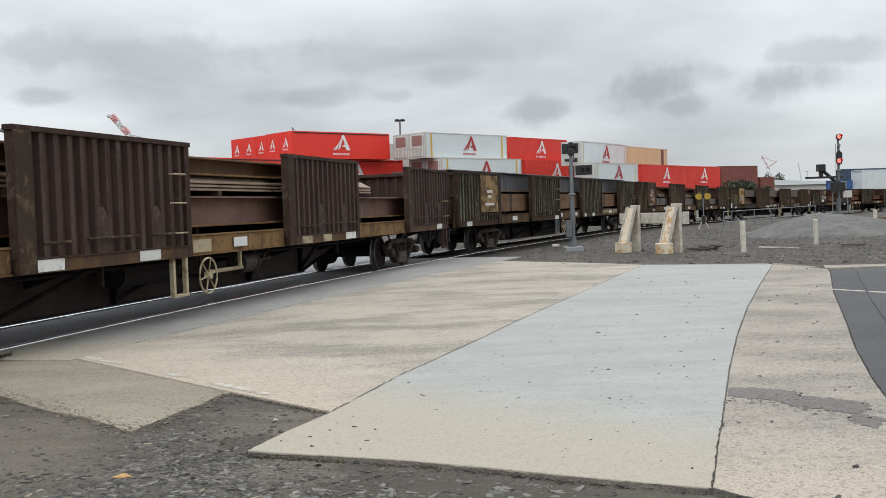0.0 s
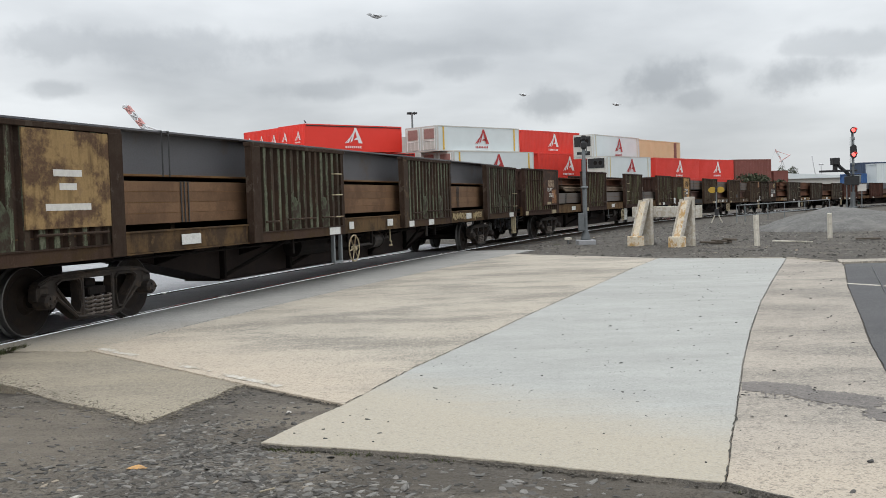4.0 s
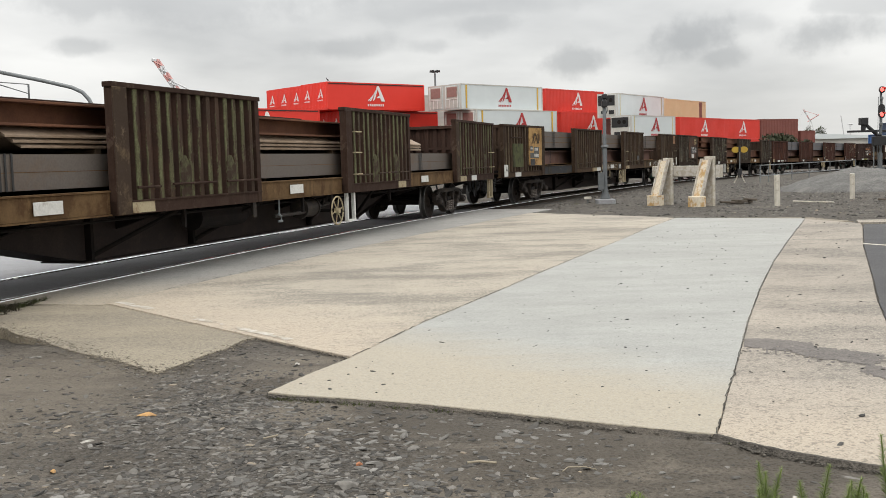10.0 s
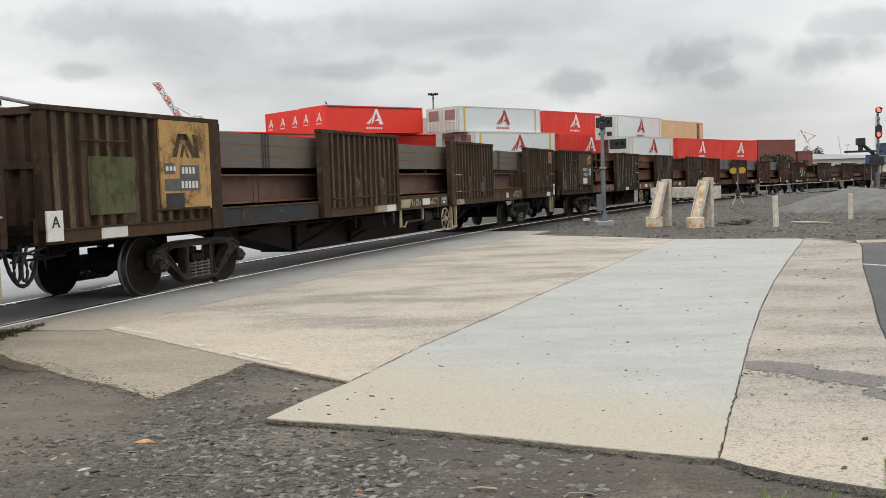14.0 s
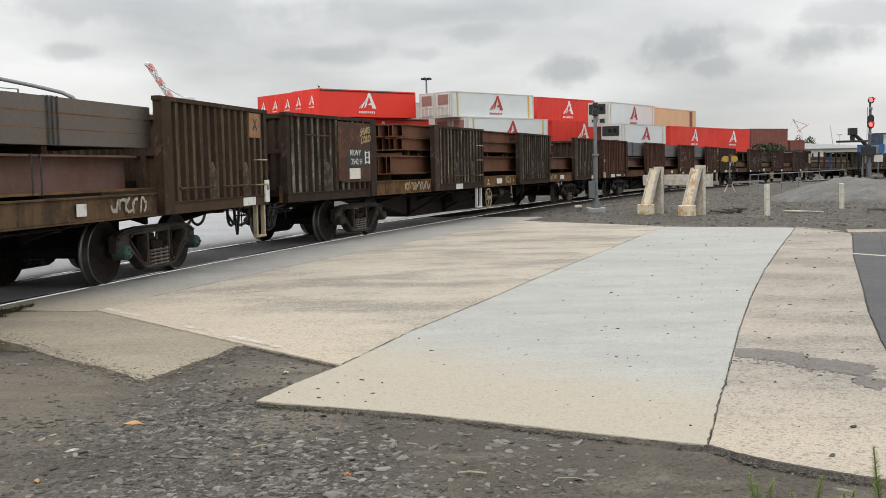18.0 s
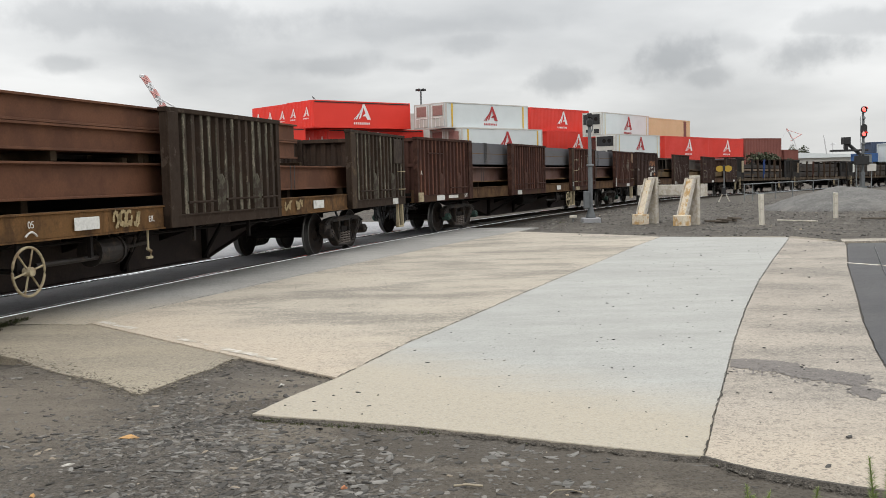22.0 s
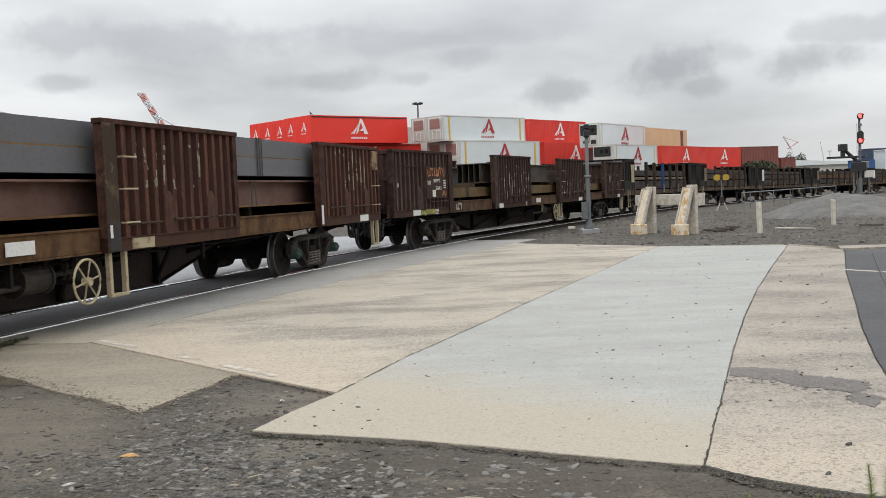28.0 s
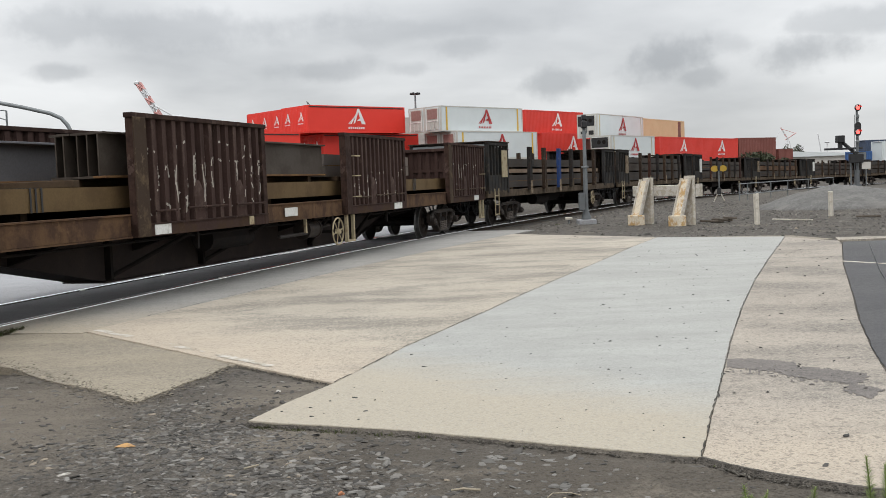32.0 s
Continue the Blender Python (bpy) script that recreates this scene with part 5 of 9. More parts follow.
def wheelset_disc(sgn):
    bm = bmesh.new()
    lathe(bm, [(0.09, sgn * 0.86), (0.12, sgn * 0.86), (0.16, sgn * 0.80), (0.30, sgn * 0.785), (0.34, sgn * 0.81), (0.40, sgn * 0.82), (0.415, sgn * 0.815),
               (0.415, sgn * 0.725), (0.44, sgn * 0.715), (0.44, sgn * 0.69), (0.36, sgn * 0.685), (0.32, sgn * 0.71), (0.16, sgn * 0.73), (0.09, sgn * 0.68)], 32)
    return bm


def tread_ring(sgn):
    bm = bmesh.new()
    lathe(bm, [(0.404, sgn * 0.8215), (0.4165, sgn * 0.817), (0.4185, sgn * 0.73), (0.4425, sgn * 0.714), (0.4425, sgn * 0.692)], 32, caps=False)
    return bm


WHEEL_R = 0.42


def bogie(parent, x, caps=None):
    b = new("bogie")
    b.empty_display_size = 0.2
    b.parent = parent
    b.matrix_basis = pose(x, 0, 0)
    for sgn in (-1, 1):
        part("side_frame", cached("side_frame", side_frame), M["bogie"], b, "cast steel bogie side frame", pose(0, sgn * 1.0, 0.02))
        for dx in (-1.02, 1.02):
            part("axle_box", cached("axle_box", axle_box), caps or M["bogie"], b, "dull green axle box" if caps else "", pose(dx, sgn * 1.05, WHEEL_R, 0, 0, 0 if sgn < 0 else 180))
        def springs(sgn=sgn):
            bm = bmesh.new()
            for cx in (-0.175, 0.0, 0.175):
                for p in [coil(cx, -0.02, 0.15, 0.40, 0.075, 5)]:
                    me = bpy.data.meshes.new("tmp")
                    p.to_mesh(me)
                    p.free()
                    bm.from_mesh(me)
                    bpy.data.meshes.remove(me)
            return bm
        part("spring_nest", cached("springs", springs), M["spring"], b, "coil spring nest", pose(0, sgn * 1.0, 0.0))
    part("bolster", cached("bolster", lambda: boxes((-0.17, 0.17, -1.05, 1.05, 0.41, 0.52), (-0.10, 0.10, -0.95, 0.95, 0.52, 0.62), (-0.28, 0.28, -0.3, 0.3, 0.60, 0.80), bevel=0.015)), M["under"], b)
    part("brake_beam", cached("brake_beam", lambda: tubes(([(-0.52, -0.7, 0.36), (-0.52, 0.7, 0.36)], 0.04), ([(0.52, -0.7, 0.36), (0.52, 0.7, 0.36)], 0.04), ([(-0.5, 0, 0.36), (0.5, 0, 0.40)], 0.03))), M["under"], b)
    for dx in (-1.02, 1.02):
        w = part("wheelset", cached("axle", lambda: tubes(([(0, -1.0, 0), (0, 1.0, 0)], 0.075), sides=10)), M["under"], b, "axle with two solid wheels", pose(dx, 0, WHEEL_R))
        SPINNERS.append((w, dx))
        for sgn in (-1, 1):
            part("wheel_disc", cached("disc%d" % sgn, lambda s=sgn: wheelset_disc(s)), M["wheel"], w)
            part("tread", cached("tread%d" % sgn, lambda s=sgn: tread_ring(s)), M["tread"], w, "bright worn tread")
    return b


def coupler(parent, x, way):
    bm = bmesh.new()
    box(bm, min(x, x + way * 0.36), max(x, x + way * 0.36), -0.09, 0.09, 0.78, 0.94, 0.015)
    box(bm, min(x + way * 0.28, x + way * 0.50), max(x + way * 0.28, x + way * 0.50), -0.16, 0.14, 0.72, 1.0, 0.04)
    part("coupler", bm, M["under"], parent, "knuckle coupler")
    for y, reach, low, start in ((-0.60, 0.62, 0.50, 0.10), (0.45, 0.60, 0.50, 0.10), (-0.95, 0.30, 0.38, -0.20)):
        pts = [(x + way * start, y, 0.88)]
        for i in range(1, 10):
            a = math.pi * i / 10
            pts.append((x + way * (start + reach * (1 - math.cos(a)) / 2), y * (1 - 0.05 * i * 0.5), 0.80 - (0.80 - low) * math.sin(a)))
        pts.append((x + way * (start + reach), y * 0.75, 0.84))
        part("air_hose", tubes((pts, 0.026), sides=7), M["black"], parent, "hanging rubber air hose")
    # a double loop of hose, the cut lever with its handle, and a short chain
    loop = []
    for i in range(26):
        a = 2 * math.pi * i / 14
        loop.append((x + way * (0.16 + 0.075 * math.sin(a) + 0.004 * i), -1.12 + 0.004 * i, 0.62 + 0.15 * math.cos(a) if 0 < i < 25 else 0.88))
    part("hose_loop", tubes((loop, 0.020), sides=6), M["black"], parent, "looped rubber hose")
    part("cut_lever", tubes(([(x + way * 0.02, -1.26, 0.60), (x + way * 0.05, -1.26, 0.76), (x + way * 0.18, -1.24, 0.78), (x + way * 0.20, -0.1, 0.86)], 0.013), ([(x - way * 0.55, -1.05, 0.72), (x + way * 0.35, -1.05, 0.70)], 0.017), ([(x - way * 0.25, -1.05, 0.72), (x - way * 0.25, -1.05, 0.90)], 0.012), ([(x + way * 0.30, -1.05, 0.62), (x + way * 0.30, -1.05, 0.82)], 0.020), sides=6), M["under"], parent, "bent cut lever and pipe")
    part("chain", tubes(*[([(x + way * (0.42 + 0.012 * (i % 2)), -0.72, 0.82 - 0.05 * i), (x + way * (0.42 - 0.012 * (i % 2)), -0.72, 0.775 - 0.05 * i)], 0.012) for i in range(7)], sides=5), M["bogie"], parent, "short hanging chain")
    part("release_rod", tubes(([(x, -1.25, 0.86), (x + way * 0.25, -1.2, 0.80), (x + way * 0.3, -0.2, 0.82)], 0.016), ([(x + way * 0.12, -1.0, 0.9), (x + way * 0.12, -1.0, 0.52)], 0.014), sides=6), M["black"], parent, "thin release rod")


def hand_wheel(parent, x, y):
    z, r = 0.58, 0.262
    pts = [(x + r * math.cos(a), y, z + r * math.sin(a)) for a in np.linspace(0, 2 * math.pi, 29)[:-1]]
    rim = part("hand_wheel", tube(bmesh.new(), pts, 0.016, 6, closed=True), M["cream"], parent, "dirty cream spoked brake wheel")
    for k in range(6):
        a = math.pi / 3 * k + 0.2
        part("spoke", tube(bmesh.new(), [(x, y, z), (x + (r - 0.01) * math.cos(a), y, z + (r - 0.01) * math.sin(a))], 0.012, 5), M["cream"], rim)
    part("hub", lathe(bmesh.new(), [(0.0, -0.05), (0.05, -0.05), (0.05, 0.05), (0.0, 0.05)], 12, (x, y, z)), M["cream"], rim)
    part("hand_wheel_shaft", tubes(([(x, y, z), (x, y + 0.5, z)], 0.03), sides=8), M["under"], parent)
    part("shaft_bracket", boxes((x - 0.05, x + 0.05, y + 0.10, y + 0.13, z - 0.06, 0.95), bevel=0.004), M["under"], parent)


def step_frame(parent, x, y, material):
    part("step", boxes((x, x + 0.06, y - 0.02, y + 0.05, 0.36, 0.90), (x + 0.34, x + 0.40, y - 0.02, y + 0.05, 0.36, 0.90), (x, x + 0.40, y - 0.03, y + 0.055, 0.335, 0.375), bevel=0.006), material, parent, "painted stirrup step")


def text_mesh(body, size, bold=0.0, lean=0.0):
    cu = bpy.data.curves.new("text", "FONT")
    cu.body, cu.size, cu.extrude, cu.align_x, cu.align_y = body, size, 0.002, "CENTER", "CENTER"
    cu.offset, cu.shear = bold, lean
    ob = bpy.data.objects.new("text", cu)
    scene.collection.objects.link(ob)
    me = bpy.data.meshes.new_from_object(ob.evaluated_get(bpy.context.evaluated_depsgraph_get()))
    bpy.data.objects.remove(ob)
    bpy.data.curves.remove(cu)
    me.materials.clear()
    me.materials.append(None)
    return me


def lettering(parent, body, x, y, z, size, material, label):
    return part("lettering", text_mesh(body, size), material, parent, label, pose(x, y, z, 90, 0, 0))


def sprayed(parent, body, x, y, z, size, material, label, wide=1.0, tilt=0.0):
    """Sprayed capitals, leaning and fat."""
    me = text_mesh(body, size, 0.006, 0.2)
    for v in me.vertices:
        p = v.co.copy()
        v.co.x += 0.10 * size * noise.noise((p.x * 2.2 / size, p.y * 2.2 / size, 1.0))
        v.co.y += size * (0.22 * noise.noise((p.x * 0.9 / size, 0.0, 5.0)) + 0.14 * noise.noise((p.x * 2.6 / size, p.y * 2.6 / size, 9.0)))
    return part("spray_paint", me, material, parent, label, pose(x, y, z, 90, -tilt, 0) @ Matrix.Diagonal((wide, 1, 1, 1)))


def over_rib(x, ribs, deep=DEEP):
    """How far a ribbed sheet lies behind its crests at x."""
    if not ribs:
        return 0.0
    g = ((x - ribs[0] - 0.13) / ribs[1]) % 1.0
    if 0.30 <= g <= 0.66:
        return 0.0
    return deep * min(1.0, (0.30 - g) / 0.10) if g < 0.30 else deep * min(1.0, (g - 0.66) / 0.10)


def scribble(parent, x0, x1, y, z0, z1, seed, material, label, width=0.03, loops=7, ribs=None):
    """Spray-painted strokes that spell nothing."""
    rng = random.Random(seed)
    bm = bmesh.new()
    for k in range(loops):
        cx = x0 + (x1 - x0) * (k + 0.5) / loops
        w, hgt = (x1 - x0) / loops * 0.55, (z1 - z0) / 2
        a0, a1 = rng.uniform(0, 6), rng.uniform(2.5, 5.5)
        pts = []
        for i in range(12):
            a = a0 + a1 * i / 11
            pts.append((cx + w * math.cos(a) * rng.uniform(0.85, 1.1), (z0 + z1) / 2 + hgt * math.sin(a * rng.choice((1.0, 1.0, 1.3))) * rng.uniform(0.8, 1.05)))
        fine = []
        for (ax, az), (bx, bz) in zip(pts, pts[1:]):
            fine += [(ax + (bx - ax) * i / 8, az + (bz - az) * i / 8) for i in range(8)]
        for (ax, az), (bx, bz) in zip(fine, fine[1:]):
            d = Vector((bx - ax, bz - az))
            if d.length < 1e-3 or (ribs and rng.random() < 0.22):
                continue
            n2 = Vector((-d.y, d.x)).normalized() * width * rng.uniform(0.35, 0.6)
            if ribs and abs(over_rib(ax + n2.x, ribs) - over_rib(bx - n2.x, ribs)) + abs(over_rib(ax - n2.x, ribs) - over_rib(bx + n2.x, ribs)) > 0.02:
                continue
            bm.faces.new([bm.verts.new((px, y + over_rib(px, ribs), pz)) for px, pz in ((ax + n2.x, az + n2.y), (ax - n2.x, az - n2.y), (bx - n2.x, bz - n2.y), (bx + n2.x, bz + n2.y))])
    return tagged(part("spray_paint", bm, material, parent, label), "", "", "", "stuff")


def i_beam(depth, width, flange=0.03, web=0.02):
    d, w, f, t = depth, width / 2, flange, web / 2
    return [(-w, 0), (w, 0), (w, f), (t, f), (t, d - f), (w, d - f), (w, d), (-w, d), (-w, d - f), (-t, d - f), (-t, f), (-w, f)]


def load(layers, group):
    """A stack of rolled steel on timber: layers of (x0, x1, z, depth, width, count, material, shape)."""
    top = []
    for k, (x0, x1, z, depth, width, count, material, shape, *aside) in enumerate(layers):
        aside = aside[0] if aside else 0.0
        st = new("steel_stack")
        st.empty_display_size = 0.2
        tagged(st, {"beam": "stack of long rolled steel I-beams on a wagon", "plate": "stack of long flat steel sections on a wagon", "angle": "nested steel angle sections lying on a wagon", "end": "short bundle of steel I-beams lying on a wagon"}[shape], "steel beams", group)
        span = width * count
        for i in range(count):
            y = aside - span / 2 + width * (i + 0.5)
            dx = random.uniform(-0.15, 0.15)
            if shape in ("beam", "end"):
                if i or shape == "end" or depth < 0.26:
                    part("beam", sweep(bmesh.new(), [(y + a * 0.97, z + b) for a, b in i_beam(depth, width)], x0 + dx, x1 + dx), material, st)
                else:
                    h = width * 0.485
                    web = part("beam", boxes((x0 + dx, x1 + dx, y - 0.01, y + 0.01, z + 0.03, z + depth - 0.03)), material, st)
                    part("flange", boxes((x0 + dx, x1 + dx, y - h, y + h, z, z + 0.03), bevel=0.004), material if material is R else M["flange_rust"], web, "rusty lower flange")
                    part("flange", boxes((x0 + dx, x1 + dx, y - h, y + h, z + depth - 0.03, z + depth), bevel=0.004), material, web)
            elif shape == "plate":
                n = max(1, int(round(depth / (0.15 if material is N else 0.27 if material is B else 0.2))))
                for j in range(n):
                    bm = boxes((x0 + dx + random.uniform(-0.1, 0.1), x1 + dx, y - width * 0.48 - random.uniform(0, 0.012), y + width * 0.48 + random.uniform(0, 0.012), z + depth * j / n + 0.004, z + depth * (j + 1) / n - 0.004))
                    part("flat_section", bm, material, st)
                    if j and not i:
                        zj = z + depth * j / n
                        part("packing_strip", boxes((x0 + 0.3, x1 - 0.3, y - width * 0.487, y, zj - 0.008, zj + 0.010)), M["flange_rust"], st, "thin rusty strip between the sections")
            else:
                n = 3
                for j in range(n):
                    zz = z + j * depth / (n + 1)
                    bm = sweep(bmesh.new(), [(y - width / 2, zz), (y, zz + depth / 2), (y + width / 2, zz), (y + width / 2, zz + 0.025), (y, zz + depth / 2 + 0.035), (y - width / 2, zz + 0.025)], x0 + dx - j * 0.12, x1 + dx)
                    part("angle_section", bm, material, st)
        if shape in ("plate", "beam") and x1 - x0 > 3:
            for xb in [q for q in (6.4, 20.15) if x0 + 0.4 < q < x1 - 0.4] if x1 - x0 > 15 else (x0 + 2.6,):
                xb -= 0.25 if shape == "beam" else 0.0
                for off in (0.0, 0.17) if shape == "beam" else (0.0, 0.09, 0.19):
                    bm = bmesh.new()
                    v = span / 2 + 0.012
                    for r in ((xb + off, xb + off + 0.03, aside - v - 0.004, aside - v, z, z + depth + 0.004), (xb + off, xb + off + 0.03, aside - v, aside + v, z + depth + 0.001, z + depth + 0.005), (xb + off, xb + off + 0.03, aside + v, aside + v + 0.004, z, z + depth + 0.004)):
                        box(bm, *r)
                    part("strap", bm, M["black"], st, "dark steel strap")
        top.append(st)
    return top


def timbers(xs, z, high, width):
    made = []
    for x in xs:
        ob = tagged(part("dunnage", boxes((x - 0.06, x + 0.06, -width / 2, width / 2, z, z + high), bevel=0.006), M["wood_tan"]), "pine packing timber between steel beams", "timber", "packing timbers")
        made.append(ob)
    return made


M["post_worn"] = worn_paint("scuffed_brown_paint", (0.042, 0.028, 0.021), (0.125, 0.088, 0.055), 0.60, 3.5)
M["sill_grey"] = worn_paint("dark_grey_sill_paint", (0.040, 0.042, 0.046), (0.055, 0.048, 0.040), 0.55, 2.5, light=(0.11, 0.10, 0.09))
M["band_tan"] = worn_paint("tan_band_paint", (0.30, 0.205, 0.115), (0.16, 0.10, 0.06), 0.56, 5.0)
M["stencil_grey"] = plain("worn_stencil_grey", (0.10, 0.10, 0.095), 0.8, 0.0, 0.5, 7.0)
# panel spans along a long wagon
SPANS = ((0.95, 4.65), (8.06, 11.76), (15.15, 18.82), (22.36, 26.20))
# plates on each wagon's near side: from, to, aged to cream or not
PLATES = (
    ((8.37, 8.84, 0), (10.40, 10.90, 0), (13.18, 13.64, 0), (15.73, 16.19, 1), (16.75, 17.17, 1), (17.98, 18.55, 0), (25.0, 25.5, 0)),
    ((1.62, 2.05, 0), (6.1, 6.6, 0), (11.02, 11.51, 0), (12.13, 12.36, 0), (14.27, 14.60, 0), (15.36, 15.83, 0), (16.92, 17.32, 0), (25.18, 25.7, 0)),
    ((0.97, 1.27, 1), (3.87, 4.56, 1), (6.68, 7.16, 0), (8.37, 8.85, 1), (12.90, 13.40, 0), (18.0, 18.48, 1), (19.75, 20.26, 0), (22.65, 23.3, 1), (23.8, 24.3, 0)),
    ((1.93, 2.44, 0), (10.54, 11.02, 1), (11.04, 11.52, 0), (12.05, 12.55, 1), (13.32, 13.79, 0), (15.65, 16.15, 1), (20.35, 20.56, 0), (25.09, 25.6, 0)),
    ((9.55, 10.05, 0), (13.14, 13.63, 0), (20.46, 20.98, 0), (25.2, 25.6, 0)),
    ((2.15, 2.66, 0), (8.72, 9.14, 0), (13.40, 13.88, 0), (15.70, 16.24, 1), (24.74, 25.30, 0)),
    ((2.06, 2.53, 0), (8.45, 8.84, 0), (11.10, 11.25, 1), (12.53, 13.03, 0), (17.96, 18.48, 0), (24.9, 25.4, 0)),
)
TURNED = (0, 1, 4)   # wagons that run with their brake end to the rear


def long_wagon(k, label):
    w = thing("freight_wagon", pose(0, 0, 0), label, "freight wagon", "wagons of the train")
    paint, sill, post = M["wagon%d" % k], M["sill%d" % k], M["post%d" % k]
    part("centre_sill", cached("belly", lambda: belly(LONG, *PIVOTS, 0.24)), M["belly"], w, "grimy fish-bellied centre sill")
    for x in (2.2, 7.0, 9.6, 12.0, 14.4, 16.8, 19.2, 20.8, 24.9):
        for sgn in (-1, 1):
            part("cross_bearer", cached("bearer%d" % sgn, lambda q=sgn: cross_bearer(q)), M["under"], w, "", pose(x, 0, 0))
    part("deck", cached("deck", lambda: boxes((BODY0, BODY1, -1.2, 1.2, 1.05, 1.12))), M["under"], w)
    for sgn in (-1, 1):
        # a side sill of three pieces
        def sill_bar(sgn=sgn):
            bm = bmesh.new()
            a, b = sorted((sgn * 1.20, sgn * 1.29))
            box(bm, BODY0, BODY1, a, b, 0.90, 1.18, 0.01)
            a, b = sorted((sgn * 1.16, sgn * 1.315))
            box(bm, BODY0, BODY1, a, b, 0.885, 0.905, 0.0)
            box(bm, BODY0, BODY1, a, b, 1.175, 1.195, 0.0)
            return bm
        part("side_sill", cached("sill%d" % sgn, sill_bar), sill, w, "rust-streaked ochre side sill")
        for x, lean in ((8.9, 1.0), (11.4, 0.9), (15.7, -0.9), (18.1, -1.0)):
            part("brace", cached("brace%d%s" % (sgn, x), lambda s=sgn, x=x, lean=lean: brace(x, lean, s)), M["under"], w)
        for i, (x0, x1) in enumerate(SPANS):
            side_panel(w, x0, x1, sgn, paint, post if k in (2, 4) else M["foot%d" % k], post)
    for i, (x0, x1) in enumerate(SPANS):
        step = ribs_of(x0, x1)[1]
        for c in (0.34, 0.68) if i or k in (0, 5) else (0.34,):
            part("hinge_pad", cached("pad", hinge_pad), M["pad%d" % k], w, "flat hinge pad", pose(x0 + 0.13 + step * (int(c * (x1 - x0) / step) + 0.3), 0, 0))
        part("edge_post", cached("epost", lambda: boxes((-0.015, 0.27, -1.425, -1.40, 0.89, 2.46), bevel=0.008)), M["post_worn"] if i and (i + k) % 2 else post, w, "scuffed edge post", pose(x0 if i else x1 - 0.25, 0, 0))
    # added blocker on the far side: keeps the gap under the load dark
    part("deck_kerb", cached("kerb", lambda: boxes((BODY0, BODY1, 1.12, 1.19, 1.12, 1.34))), M["under"], w, "dark strip added to block the gap above the deck")
    part("end_wall", cached("end0", lambda: end_wall(2.62, 1.50, 1.0)), paint, w, "corrugated end bulkhead", pose(1.06, 0, 0))
    part("end_wall", cached("end0", None), paint, w, "corrugated end bulkhead", pose(26.14, 0, 0, 0, 0, 180))
    for x, way in ((1.10, -1), (26.13, 1)):
        coupler(w, x, way)
    for p in PIVOTS:
        bogie(w, p, M["cap_green"] if k == 5 or (k == 3 and p > 10) else None)
    near = -1.41
    # rods and rungs on the near side
    back = k in TURNED
    rods = [(8.45, 8.95, 1.22), (9.25, 10.35, 1.24), (10.65, 11.6, 1.24), (15.6, 16.4, 1.22), (16.75, 17.85, 1.24), (18.0, 18.6, 1.24), (1.55, 2.5, 2.12), (3.0, 4.3, 1.22), (22.8, 23.9, 1.24), (24.2, 25.5, 1.24)]
    for x0, x1, z in rods:
        part("locking_rod", tubes(([(x0, near - 0.02, z), (x1, near - 0.02, z)], 0.019), sides=6), M["post_worn"] if (x0 < 12) == back else post, w, "worn locking rod")
    rung = 11.22 if back else 15.50
    for z in (1.24, 1.66, 2.06)[:2 if k == 3 else 3]:
        part("grab_rail", tubes(([(rung, near + 0.03, z), (rung, near - 0.045, z), (rung + 0.30, near - 0.045, z), (rung + 0.30, near + 0.03, z)], 0.013), sides=6), M["cream"], w, "pale grab rail")
    for z in (1.24, 1.66):
        part("grab_rail", tubes(([(25.62, near + 0.03, z), (25.62, near - 0.045, z), (26.02, near - 0.045, z), (26.02, near + 0.03, z)], 0.013), sides=6), M["cream"], w, "pale grab rail")
    step_frame(w, 25.66, -1.36, M["cream"] if k != 0 else paint)
    hand_wheel(w, 12.25 if back else 14.74, -1.36)
    step_frame(w, 11.27 if back else 15.23, -1.34, M["plate_white"] if k in (2, 4) else M["galv"] if k == 1 else M["cream"])
    cyl = part("brake_cylinder", tubes(([(13.92, -0.98, 0.66), (14.42, -0.98, 0.66)], 0.165), ([(13.90, -0.98, 0.66), (13.93, -0.98, 0.66)], 0.185), ([(14.40, -0.98, 0.66), (14.44, -0.98, 0.66)], 0.185), sides=18), M["bogie"], w, "dusty brake cylinder")
    part("push_rod", tubes(([(14.4, -0.98, 0.66), (15.2, -0.98, 0.70)], 0.03), ([(14.75, -1.1, 0.80), (14.95, -0.9, 0.60)], 0.025), sides=8), M["bogie"], cyl)
    part("brake_lever", tubes(([(12.7, -1.10, 0.60), (13.9, -1.08, 0.60)], 0.032), sides=8), M["cream"] if k == 0 else M["bogie"], cyl, "pale brake lever" if k == 0 else "")
    for x in (14.02, 14.28):
        part("cylinder_bracket", boxes((x, x + 0.05, -1.0, -0.95, 0.80, 0.92)), M["under"], cyl)
    part("air_tank", tubes(([(10.8, -0.7, 0.70), (12.2, -0.7, 0.70)], 0.2), sides=14), M["under"], w)
    part("brake_pipe", tubes(([(1.0, -0.5, 0.84), (6.5, -0.9, 0.80), (19.5, -0.9, 0.80), (25.0, -0.5, 0.84)], 0.02), sides=6), M["under"], w)
    for x in (9.8, 13.58, 17.9):
        part("hanger", boxes((x, x + 0.05, -1.22, -1.17, 0.62, 0.9)), M["cream"] if 13 < x < 14 and k in (0, 3, 6) else M["under"], w)
    for x, z0, wide in {1: ((17.15, 0.62, 0.10),), 2: ((11.74, 0.64, 0.11),), 4: ((16.06, 0.66, 0.05),)}.get(k, ()):
        part("hanging_tab", boxes((x, x + wide, -1.24, -1.20, z0, 0.90), bevel=0.004), M["bogie"], w, "rusty tab under the sill")
